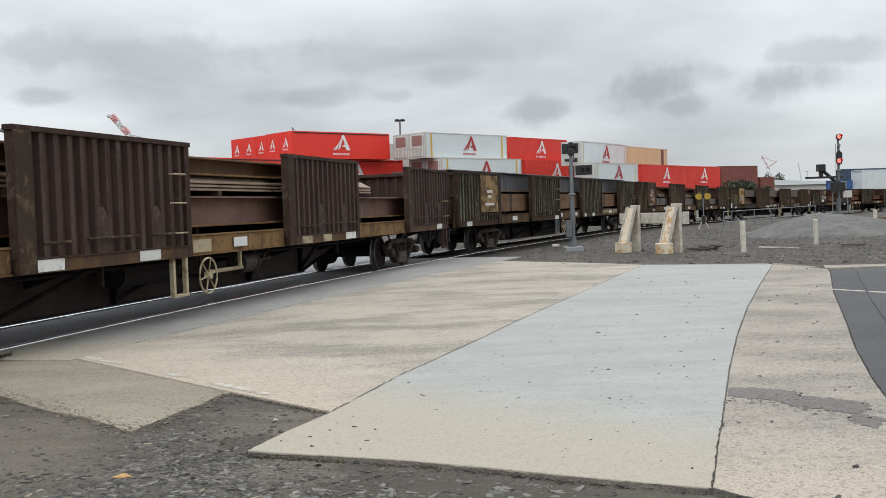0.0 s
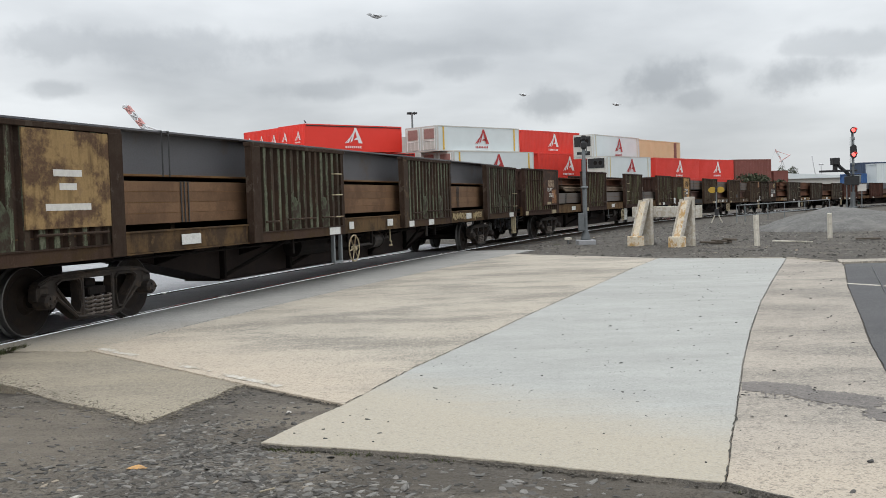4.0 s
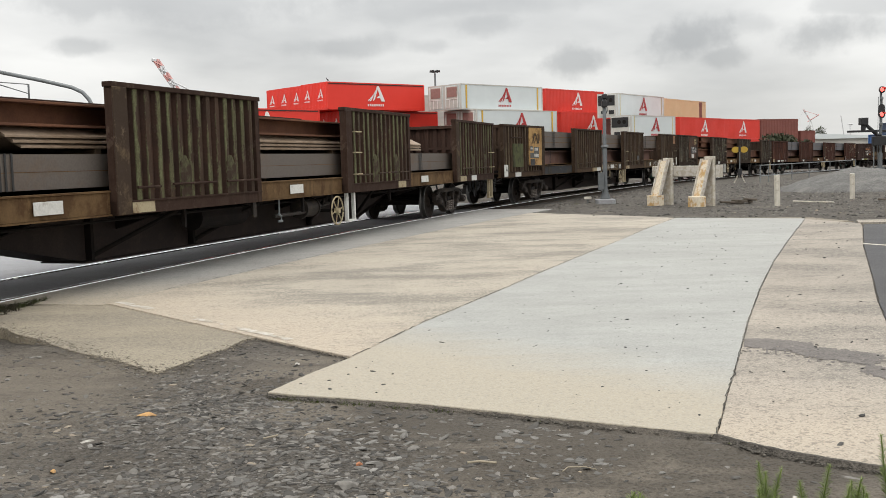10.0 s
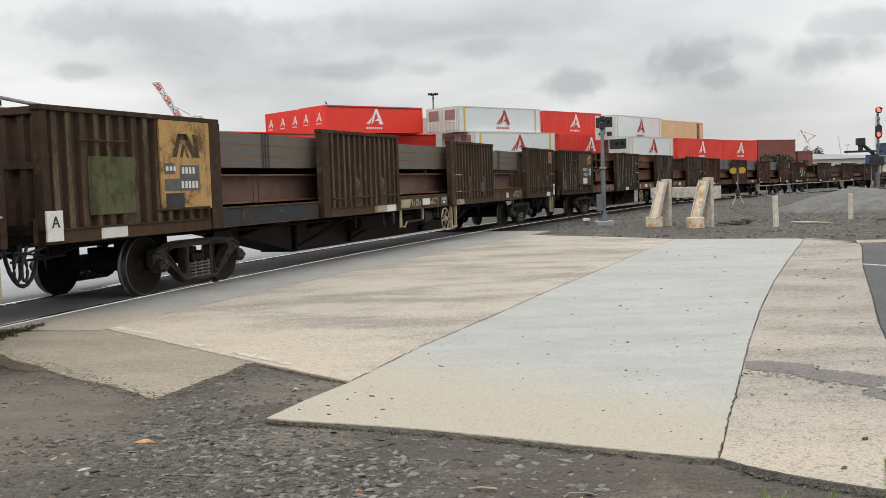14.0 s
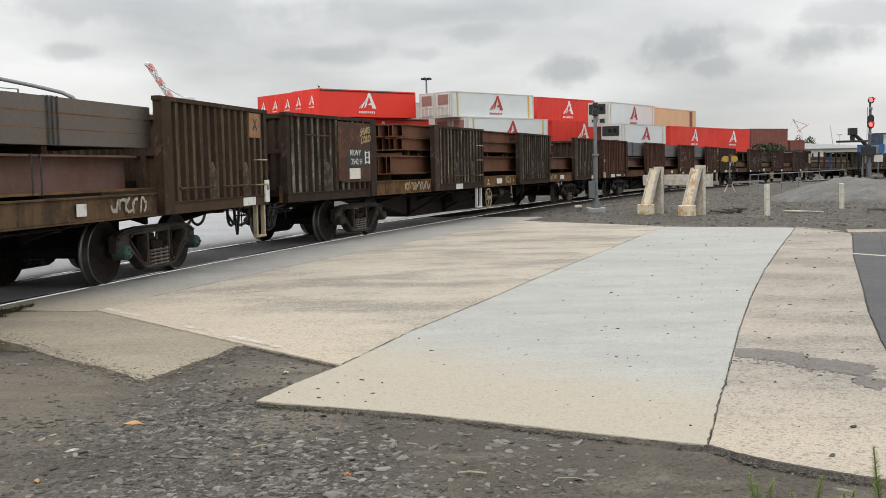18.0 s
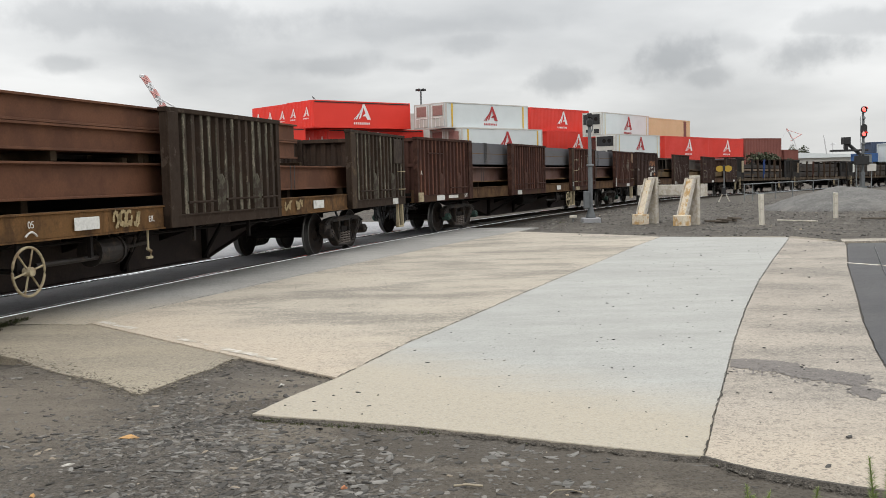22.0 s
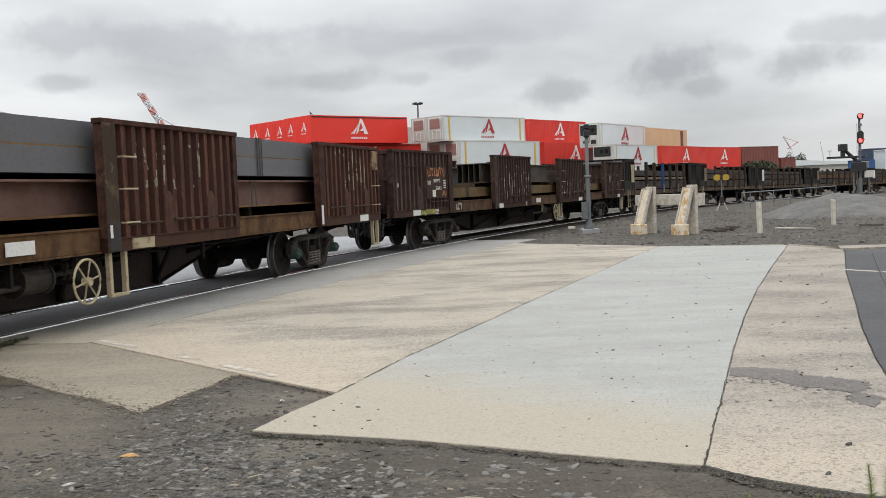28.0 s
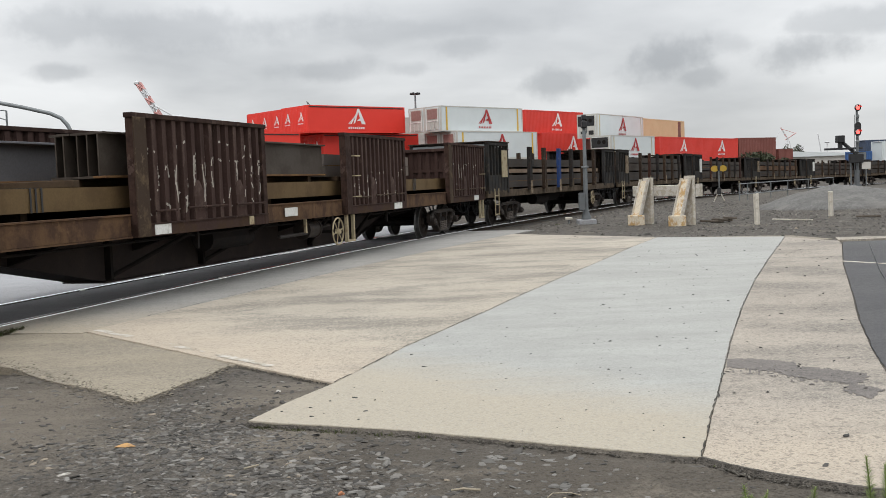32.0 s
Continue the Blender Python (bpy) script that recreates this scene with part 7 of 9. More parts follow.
def short_wagon(k):
    w = thing("stake_wagon", pose(0, 0, 0), "weathered flat wagon with upright stakes and grey end frames", "freight wagon", "wagons of the train")
    dark = M["wagon7"]
    part("centre_sill", cached("belly2", lambda: short_belly()), M["under"], w)
    part("deck", cached("deck2", lambda: boxes((0.35, SHORT - 0.35, -1.25, 1.25, 1.05, 1.12))), M["under"], w)
    for sgn in (-1, 1):
        part("side_sill", cached("sill2%d" % sgn, lambda s=sgn: boxes((0.35, SHORT - 0.35, min(s * 1.2, s * 1.3), max(s * 1.2, s * 1.3), 0.92, 1.14), bevel=0.01)), M["sill7"], w, "weathered brown side sill")
        for i in range(6):
            x = 4.3 + i * (SHORT - 8.6) / 5
            blue = k == 0 and i == 2
            part("stake", cached("stake", lambda: boxes((-0.12, 0.12, -0.06, 0.06, 1.1, 2.56), bevel=0.012)), M["blue_paint"] if blue else M["stake_black"] if (i + k) % 3 == 0 else M["post%d" % (3 + (i + k) % 4)], w, "blue stake post" if blue else "", pose(x, sgn * 1.36, 0, 0, (1.5, -1.0, 2.2, 0.4, -1.8, 1.0)[(i + k) % 6], 0))
            if sgn < 0:
                part("stake_strap", cached("pocket", lambda: prism(bmesh.new(), [(-0.10, 0.98), (0.10, 0.98), (0.04, 1.42), (-0.04, 1.42)], -1.45, -1.425)), M["strap_tan"] if i % 2 == k % 2 else M["sill7"], w, "pale worn stake foot", pose(x, 0, 0))
    part("end_wall", cached("end2", lambda: end_wall(2.5, 1.5, 1.08)), M["galv"] if k == 0 else dark, w, "", pose(0.5, 0, 0))
    part("end_wall", cached("end2", None), dark, w, "", pose(SHORT - 0.5, 0, 0, 0, 0, 180))
    for y in (-1.33, 1.21):
        part("end_frame", cached("eframe%d" % (y > 0), lambda v=y: end_frame(v)), M["frame_grey"], w, "slatted end frame", pose(0.4, 0, 0))
        part("end_frame", cached("eframe%d" % (y > 0), None), M["frame_grey"], w, "slatted end frame", pose(SHORT - 0.4, 0, 0, 0, 0, 180))
    for x, turn in ((0.4, 0), (SHORT - 0.4, 180)):
        part("end_roof", cached("eroof", lambda: boxes((-0.03, 1.90, -1.36, 1.36, 2.645, 2.675), bevel=0.008)), M["post7"], w, "flat plate over the end box", pose(x, 0, 0, 0, 0, turn))
        part("end_lining", cached("elining", lambda: boxes((0.14, 1.73, -1.20, -1.17, 1.1, 2.5))), M["stake_black"], w, "dark lining behind the slats", pose(x, 0, 0, 0, 0, turn) if not turn else pose(x - 1.87, 0, 0))
    part("end_board", boxes((1.55, 2.05, -1.36, -1.335, 1.55, 2.4)), M["cream"] if k == 0 else M["strap_tan"] if k % 2 else M["plate_white"], w, "pale end board")
    for x, way in ((0.55, -1), (SHORT - 0.55, 1)):
        coupler(w, x, way)
    for p in SPIV:
        bogie(w, p)
    part("ladder", tubes(([(0.75, -1.38, 0.35), (0.75, -1.38, 1.2)], 0.018), ([(1.1, -1.38, 0.35), (1.1, -1.38, 1.2)], 0.018), ([(0.75, -1.38, 0.4), (1.1, -1.38, 0.4)], 0.016), ([(0.75, -1.38, 0.7), (1.1, -1.38, 0.7)], 0.016), ([(0.75, -1.38, 0.98), (1.1, -1.38, 0.98)], 0.016), sides=6), M["cream"], w, "pale end ladder")
    hand_wheel(w, SHORT - 4.6, -1.36)
    part("air_tank", tubes(([(6.5, -0.7, 0.72), (8.0, -0.7, 0.72)], 0.2), sides=12), M["under"], w)
    return w


for k in range(7):
    w = short_wagon(k)
    start = FIRST + LONG * 6 + SHORT * k
    ride(w, start, SPIV)
    D, E = M["steel_dark"], M["steel_soot"]
    mats = ((E, P), (E, D), (D, E), (E, N), (D, E), (E, D), (D, N))[k]
    stack = load([(2.4, SHORT - 2.4, 1.20, 0.42, 0.44, 5, mats[0], "plate"), (2.6, SHORT - 2.6, 1.68, 0.14 if k == 0 else 0.36, 0.44, 5, mats[1], "plate"), (2.9, SHORT - 3.2, 1.88 if k == 0 else 2.08, 0.28 if k == 0 else 0.22 + 0.05 * (k % 2), 0.42, 5, mats[0], "plate")], "steel loads on the wagons")
    sup = timbers((3.2, 8.6, 14.0), 1.12, 0.08, 2.2) + timbers((3.4, 8.6, 13.8), 1.62, 0.06, 2.0) + timbers((3.6, 8.6, 13.6), 1.82 if k == 0 else 2.04, 0.06 if k == 0 else 0.04, 1.9)
    place_on(stack + sup, start, SPIV)

# ---------------------------------------------------------------- container yard
YARD = 0.8
M["box_blue2"] = plain("bright_blue_paint", (0.05, 0.13, 0.32), 0.55, 0.0, 0.3, 0.8)


def emblem(x, z, wide, high, y=-0.03, bars=True):
    """An A-like peak of plain wedges over a row of small blocks."""
    bm = bmesh.new()
    wedges = [((0.55, 1.0), (0.66, 1.0), (1.0, 0.0), (0.77, 0.0)), ((0.55, 1.0), (0.60, 0.80), (0.42, 0.12), (0.30, 0.0)), ((0.515, 0.80), (0.54, 0.74), (0.20, 0.0), (0.12, 0.0)), ((0.46, 0.60), (0.48, 0.54), (0.06, 0.0), (0.0, 0.0)), ((0.50, 0.22), (0.84, 0.22), (0.79, 0.37), (0.66, 0.37))]
    for w in wedges:
        bm.faces.new([bm.verts.new((x + a * wide, y, z + 0.28 * high * bars + b * high * (1 - 0.28 * bars))) for a, b in w])
    if bars:
        for k in range(8):
            a = 0.02 + k * 0.118
            bm.faces.new([bm.verts.new((x + (a + i) * wide, y, z + j * high)) for i, j in ((0, 0.05), (0.07, 0.05), (0.07, 0.15), (0, 0.15))])
    return bm


def container(x, y, heading, length, z0, z1, paint, style, logo="", end_logo=False, back=0.0, label=""):
    """A freight container; its long face runs from (x, y) along the heading, back metres behind that line."""
    h = radians(heading)
    px, py = x - back * math.cos(h), y + back * math.sin(h)
    c = thing("container", pose(px, py, z0, 0, 0, 90 - heading), label, "container", "containers in the yard")
    hgt = z1 - z0
    bm = bmesh.new()
    wide = 2.40
    if style in ("smooth", "reefer", "reefer_dark"):
        box(bm, 0.02, length - 0.02, 0.02, wide - 0.02, 0.12, hgt - 0.06)
    else:
        n = max(6, int(length / 0.28))
        step = (length - 0.24) / n
        prof = [(0.12, 0.035)]
        for k in range(n):
            q = 0.12 + k * step
            prof += [(q + step * 0.25, 0.035), (q + step * 0.40, 0.0), (q + step * 0.85, 0.0), (q + step, 0.035)]
        ring = prof + [(length - 0.12, wide - 0.03), (0.12, wide - 0.03)]
        lo = [bm.verts.new((a, b, 0.12)) for a, b in ring]
        hi = [bm.verts.new((a, b, hgt - 0.06)) for a, b in ring]
        for k in range(len(ring)):
            j = (k + 1) % len(ring)
            bm.faces.new((lo[k], lo[j], hi[j], hi[k]))
        bm.faces.new(hi), bm.faces.new(lo)
    part("body", bm, M[paint], c)
    if end_logo:
        sheet, edge = bmesh.new(), [(0.0, 0.13)]
        for i in range(8):
            v = 0.16 + 0.263 * i
            edge += [(0.0, v), (-0.034, v + 0.06), (-0.034, v + 0.16), (0.0, v + 0.22)]
        lo, hi = ([sheet.verts.new((a, b, z)) for a, b in edge] for z in (0.12, hgt - 0.11))
        for q in range(len(edge) - 1):
            sheet.faces.new((lo[q], lo[q + 1], hi[q + 1], hi[q]))
        part("end_sheet", sheet, M[paint], c, "corrugated end sheet")
    fr = bmesh.new()
    for a in (0.0, length - 0.16):
        for b in (-0.01, wide - 0.13):
            box(fr, a, a + 0.16, b, b + 0.14, 0.0, hgt, 0.01)
    for z in (0.0, hgt - 0.11):
        box(fr, 0.16, length - 0.16, -0.008, 0.08, z, z + 0.11)
        box(fr, 0.0, 0.1, 0.13, wide - 0.13, z, z + 0.11)
        box(fr, length - 0.1, length, 0.13, wide - 0.13, z, z + 0.11)
    part("frame", fr, M["box_cream" if style in ("reefer", "reefer_dark") else paint], c, "steel corner-post frame")
    part("roof", boxes((0.05, length - 0.05, 0.05, wide - 0.05, hgt - 0.058, hgt - 0.02)), M["black" if style == "smooth" else paint], c)
    if style == "smooth":
        part("top_strap", boxes((0.16, length - 0.16, -0.02, 0.0, hgt - 0.2, hgt - 0.11)), M["black"], c, "dark curtain rail")
    if style == "reefer":
        for a in (0.75, length - 0.95):
            part("yellow_stripe", boxes((a, a + 0.22, -0.016, -0.006, 0.14, hgt - 0.12)), M["yellow"], c, "yellow corner stripe")
        part("cooling_unit", boxes((-0.05, 0.0, 0.25, wide - 0.25, 0.2, hgt - 0.2), bevel=0.02), M["box_cream"], c, "pale cooling unit end")
        part("vent_cover", boxes((-0.09, -0.05, 0.45, wide - 0.5, hgt * 0.5, hgt - 0.3), bevel=0.01), M["vent"], c, "reddish vent cover")
        for v0, h0, v1, h1, r in ((0.35, 0.2, 0.35, hgt - 0.2, 0.03), (wide - 0.35, 0.2, wide - 0.35, hgt - 0.2, 0.03), (0.35, hgt * 0.42, wide - 0.35, hgt * 0.42, 0.03), (0.9, 0.2, 0.9, hgt * 0.42, 0.025), (1.5, 0.2, 1.5, hgt * 0.42, 0.025)):
            part("end_pipe", tubes(([(-0.09, v0, h0), (-0.09, v1, h1)], r), sides=5), M["logo_white"], c)
    if style == "reefer_dark":
        part("cooling_unit", boxes((-0.06, 0.0, 0.2, wide - 0.2, 0.2, hgt - 0.15), bevel=0.02), M["box_cream"], c, "pale cooling unit end")
        part("vent_cover", boxes((-0.10, -0.06, 0.3, wide - 0.15, hgt * 0.50, hgt - 0.2), bevel=0.03), M["black"], c, "black fan grille")
        for v in (0.75, 1.35):
            part("fan", tubes(([(-0.12, v, hgt * 0.72), (-0.09, v, hgt * 0.72)], 0.22), sides=12), M["under"], c, "dark round fan")
        part("service_hatch", boxes((-0.10, -0.06, 0.4, 1.0, 0.35, 0.8), bevel=0.02), M["black"], c, "black service hatch")
        part("service_hatch", boxes((-0.10, -0.06, 1.25, 1.95, 0.45, 0.75), bevel=0.02), M["black"], c, "black service hatch")
        for a in (0.55, length - 0.75):
            part("edge_stripe", boxes((a, a + 0.12, -0.016, -0.006, 0.14, hgt - 0.12)), M["stripe_pale"], c, "faded yellow corner stripe")
    if logo:
        part("emblem", emblem(length * (0.48 if style == "smooth" else 0.52) - hgt * 0.40, hgt * 0.10, hgt * 0.82, hgt * 0.80), M[logo], c, "plain peak-shaped emblem")
    if end_logo:
        e = emblem(0, hgt * 0.30, 1.05, hgt * 0.46)
        bmesh.ops.rotate(e, verts=e.verts, cent=(0, 0, 0), matrix=Matrix.Rotation(radians(-90), 3, "Z"))
        bmesh.ops.translate(e, verts=e.verts, vec=(-0.03, wide / 2 + 0.525, 0))
        part("emblem", e, M["logo_white"], c, "plain peak-shaped emblem")
    return c


RED = "bright red freight container with a pale peak emblem"
WHITE = "white refrigerated container with yellow corner stripes"
# red stack, three high
for k in range(5):
    container(-10.5 + (0.16 if k > 1 else 0.0), 97.2 + (0.12 if k > 1 else 0.0), 50.6, 12.19, 6.81, 9.52 - (0.03 if k > 1 else 0.0), "box_red", "smooth" if k == 0 else "ribbed", "logo_white" if k == 0 else "", True, 2.44 * k, RED)
for k in range(3):
    container(-9.4, 100.2, 52.5, 12.19, 3.84, 6.81, "box_red", "smooth" if k == 0 else "ribbed", "logo_white" if k == 0 else "", True, 2.44 * k, RED)
    container(-9.4, 100.2, 52.5, 12.19, YARD, 3.84, "box_red", "ribbed", "", False, 2.44 * k, "red freight container at the foot of a stack")
for k in range(2):
    container(-19.6, 85.6, 45.0, 12.19, 3.74, 6.64, "box_red", "smooth" if k == 0 else "ribbed", "logo_white" if k == 0 else "", True, 2.44 * k, RED)
    container(-19.6, 85.6, 45.0, 12.19, YARD, 3.74, "box_red", "ribbed", "", False, 2.44 * k, "red freight container at the foot of a stack")
# the upper five also need a foot behind
for k in (3, 4):
    container(-9.4, 100.2, 52.5, 12.19, 3.84, 6.81, "box_red", "ribbed", "", False, 2.44 * k, "red freight container in the middle of a stack")
    container(-9.4, 100.2, 52.5, 12.19, YARD, 3.84, "box_red", "ribbed", "", False, 2.44 * k, "red freight container at the foot of a stack")
# white refrigerated boxes
for k in range(2):
    container(2.6, 100.6, 47.4, 12.6, 6.64, 9.26, "box_white", "reefer", "logo_red" if k == 0 else "", False, 2.44 * k, WHITE)
    container(4.2, 100.9, 47.4, 12.6, 3.74, 6.64, "box_white", "reefer", "logo_red" if k == 0 else "", False, 2.44 * k, WHITE)
    container(4.2, 100.9, 47.4, 12.6, YARD, 3.74, "box_white", "reefer", "", False, 2.44 * k, "white refrigerated container at the foot of a stack")
container(-2.6, 104.6, 47.4, 12.2, 6.64, 9.0, "box_cream", "reefer_dark", "", False, 5.2, "grey refrigerated container with a black fan grille")
container(-2.6, 104.6, 47.4, 12.2, 3.74, 6.64, "box_cream", "reefer_dark", "", False, 5.2, "grey refrigerated container with a black fan grille")
container(-2.6, 104.6, 47.4, 12.2, YARD, 3.74, "box_cream", "reefer_dark", "", False, 5.2, "grey container at the foot of a stack")
# dark red pair
container(12.4, 111.0, 42.4, 11.9, 6.64, 9.26, "box_red_dark", "ribbed", "logo_white", False, 0.0, "faded red container with a pale peak emblem")
container(14.3, 112.0, 42.4, 11.9, 3.74, 6.64, "box_red_dark", "ribbed", "logo_white", False, 0.0, "faded red container with a pale peak emblem")
container(14.3, 112.0, 42.4, 11.9, YARD, 3.74, "box_red_dark", "ribbed", "", False, 0.0, "faded red container at the foot of a stack")
# far group, two rows showing
container(19.5, 105.7, 36.5, 12.19, 5.62, 8.2, "box_white", "reefer_dark", "logo_red", False, 0.0, "white refrigerated container with a red peak emblem")
tan_box = container(27.2, 117.8, 36.9, 13.2, 5.62, 8.2, "box_tan", "ribbed", "", False, 0.0, "tan freight container with a dark end seam")
part("end_seam", boxes((11.0, 11.9, -0.012, 0.03, 0.14, 2.45)), M["box_brown"], tan_box, "brown end seam")
container(19.9, 100.4, 41.0, 9.5, 3.2, 5.62, "box_white", "reefer_dark", "logo_red", False, 0.0, "white refrigerated container with a red peak emblem")
container(27.0, 109.0, 39.0, 12.19, 3.2, 5.62, "box_red_dark", "ribbed", "logo_white", False, 0.0, "faded red container with a pale peak emblem")
container(34.6, 118.8, 44.0, 9.6, 3.2, 5.62, "box_red_dark", "ribbed", "logo_white", False, 0.0, "faded red container with a pale peak emblem")
container(41.5, 126.0, 63.0, 6.6, 3.2, 5.7, "box_brown", "ribbed", "", False, 0.0, "dull brown freight container")
container(48.2, 130.2, 56.0, 3.1, YARD, 4.2, "box_brown", "ribbed", "", False, 0.0, "dull brown freight container on the ground")
for x, y, hd, ln, c in ((19.9, 100.4, 41.0, 9.5, "box_white"), (27.0, 109.0, 39.0, 12.19, "box_red_dark"), (34.6, 118.8, 44.0, 9.6, "box_red_dark"), (41.5, 126.0, 63.0, 6.6, "box_brown")):
    container(x, y, hd, ln, YARD, 3.2, c, "ribbed", "", False, 0.0, "freight container at the foot of a stack")
container(20.6, 107.6, 36.5, 12.19, 3.2, 5.62, "box_brown", "ribbed", "", False, 0.0, "brown container in the middle of a stack")
container(20.6, 107.6, 36.5, 12.19, YARD, 3.2, "box_brown", "ribbed", "", False, 0.0, "brown container at the foot of a stack")
container(28.3, 119.5, 36.9, 13.2, 3.2, 5.62, "box_brown", "ribbed", "", False, 0.0, "brown container in the middle of a stack")
container(28.3, 119.5, 36.9, 13.2, YARD, 3.2, "box_brown", "ribbed", "", False, 0.0, "brown container at the foot of a stack")
# boxes past the signal
container(62.5, 131.0, 80.0, 12.19, YARD + 1.3, 4.75, "box_white", "ribbed", "", False, 0.0, "dirty white freight container on a trailer")
container(75.5, 133.5, 80.0, 12.19, YARD + 1.3, 4.75, "box_white", "ribbed", "", False, 0.0, "dirty white freight container on a trailer")
container(64.6, 140.4, 80.0, 26.0, 2.6, 5.2, "box_blue", "ribbed", "", False, 0.0, "dark blue freight container behind white boxes")
container(64.6, 140.4, 80.0, 26.0, 0.0, 2.6, "box_blue", "ribbed", "", False, 0.0, "dark blue container at the foot of a stack")
container(59.6, 133.0, 85.0, 2.6, 0.0, 3.5, "box_blue2", "ribbed", "", False, 0.0, "bright blue container beside a lifting truck")
for x, y in ((62.5, 131.0), (75.5, 133.5)):
    t = thing("flat_trailer", pose(x, y, 0.0, 0, 0, 10), "low steel flat trailer under a white container", "trailer", "trailers")
    part("deck", boxes((0.0, 12.2, 0.05, 2.4, YARD + 1.0, YARD + 1.3), bevel=0.02), M["black"], t)
    for a in (1.5, 2.9, 9.4, 10.8):
        part("wheel", tubes(([(a, 0.1, 0.5), (a, 2.3, 0.5)], 0.5), sides=14), M["black"], t)
    part("chassis", boxes((0.6, 11.6, 0.7, 1.7, 0.7, YARD + 1.0)), M["black"], t)


def reach_stacker():
    m = thing("reach_stacker", pose(56.4, 130.0, 0.0), "dark container lifting truck with a long boom", "lifting truck")
    part("body", boxes((0.6, 4.6, -1.2, 1.2, 0.7, 2.2), bevel=0.1), M["black"], m)
    part("boom", tubes(([(3.4, 0, 2.0), (0.1, 0, 4.9)], 0.24), sides=8), M["black"], m, "dark lifting boom")
    part("spreader", boxes((-2.1, 2.9, -0.3, 0.3, 3.75, 4.02), bevel=0.04), M["black"], m, "long dark spreader beam")
    part("head", boxes((-0.5, 0.45, -0.5, 0.5, 4.7, 5.65), (-0.25, 0.2, -0.3, 0.3, 4.0, 4.7), bevel=0.06), M["black"], m)
    part("cab", boxes((1.9, 3.2, -0.7, 0.7, 2.2, 3.3), bevel=0.1), M["galv"], m, "grey driver's cab")
    for x in (1.1, 4.0):
        for y in (-1.2, 0.85):
            part("tyre", tubes(([(x, y, 0.7), (x, y + 0.35, 0.7)], 0.7), sides=18), M["black"], m, "black tyre")


reach_stacker()
shed = thing("warehouse", pose(54.0, 176.0, 0.0, 0, 0, 8), "long low pale warehouse in the distance", "warehouse")
part("wall", boxes((0.0, 30.0, 0.0, 10.0, 0.0, 3.6)), M["box_cream"], shed)
bm = bmesh.new()
prism(bm, [(-0.5, 3.6), (30.5, 3.6), (30.5, 3.75), (15.0, 4.6), (-0.5, 3.75)], -0.5, 10.5)
part("roof", bm, M["box_white"], shed, "pale sheet roof")


# ---------------------------------------------------------------- trackside things
def buffer_stop():
    a, b = Vector((6.90, 29.25)), Vector((7.78, 27.95))
    mid = (a + b) / 2
    across = (b - a).normalized()
    m = thing("buffer_stop", pose(mid.x, mid.y, -0.06, 0, 0, math.degrees(math.atan2(across.y, across.x))), "white-painted timber and rail buffer stop with rusty props", "buffer stop")
    half = (b - a).length / 2
    n = Nodes("flaking_rusty_white")
    pt = n.noise(3.5, detail=7.0, rough=0.7)
    col = n.mix(n.ramp(pt, 0.47, 0.56), (0.64, 0.57, 0.45), (0.46, 0.29, 0.12))
    col = n.mix(n.ramp(n.noise(30.0), 0.45, 0.7, 0.0, 0.4), col, (0.30, 0.22, 0.14))
    n.bump(pt, 0.3, 0.02)
    rusty = n.done(col, 0.85)
    for k, s in enumerate((-1, 1)):
        x = s * half
        part("post", boxes((x - 0.16, x + 0.16, -0.06, 0.06, 0.0, 1.42 if s < 0 else 1.44), bevel=0.012), M["white_paint"], m, "white timber post")
        bm = bmesh.new()
        for w in (-0.17, 0.13):
            vs = [bm.verts.new(v) for v in ((x + w, -0.48, 0.30), (x + w + 0.04, -0.48, 0.30), (x + w + 0.04, -0.10, 1.38), (x + w, -0.10, 1.38), (x + w, -0.60, 0.26), (x + w + 0.04, -0.60, 0.26), (x + w + 0.04, -0.21, 1.38), (x + w, -0.21, 1.38))]
            for q in ((0, 1, 2, 3), (4, 7, 6, 5), (0, 4, 5, 1), (1, 5, 6, 2), (2, 6, 7, 3), (3, 7, 4, 0)):
                bm.faces.new([vs[i] for i in q])
        part("prop_cheek", bm, M["white_paint"], m, "white prop edge")
        bm = bmesh.new()
        vs = [bm.verts.new(v) for v in ((x - 0.128, -0.46, 0.28), (x + 0.128, -0.46, 0.28), (x + 0.128, -0.075, 1.34), (x - 0.128, -0.075, 1.34), (x - 0.128, -0.565, 0.28), (x + 0.128, -0.565, 0.28), (x + 0.128, -0.17, 1.34), (x - 0.128, -0.17, 1.34))]
        for q in ((0, 1, 2, 3), (4, 7, 6, 5), (0, 4, 5, 1), (1, 5, 6, 2), (2, 6, 7, 3), (3, 7, 4, 0)):
            bm.faces.new([vs[i] for i in q])
        part("prop", bm, rusty, m, "rusty sloping prop")
        part("foot_block", boxes((x - 0.19, x + 0.19, -0.72, -0.38, 0.0, 0.33), bevel=0.015), rusty, m, "rusty foot block")
    part("beam", boxes((-half - 0.72, half + 0.16, 0.07, 0.32, 0.86, 1.18), bevel=0.015), M["white_paint"], m, "flaking white cross beam")
    part("lifting_eye", tubes(([(-0.05, 0.2, 1.18), (-0.08, 0.2, 1.25), (0.0, 0.2, 1.29), (0.08, 0.2, 1.25), (0.05, 0.2, 1.18)], 0.015), sides=6), M["rail"], m)
    part("end_plate", boxes((half + 0.162, half + 0.18, 0.05, 0.34, 0.84, 1.2)), M["white_paint"], m)
    for s in (-1, 1):
        part("bolt", tubes(([(s * half, -0.09, 1.0), (s * half, 0.35, 1.0)], 0.02), sides=6), M["rail"], m)


buffer_stop()


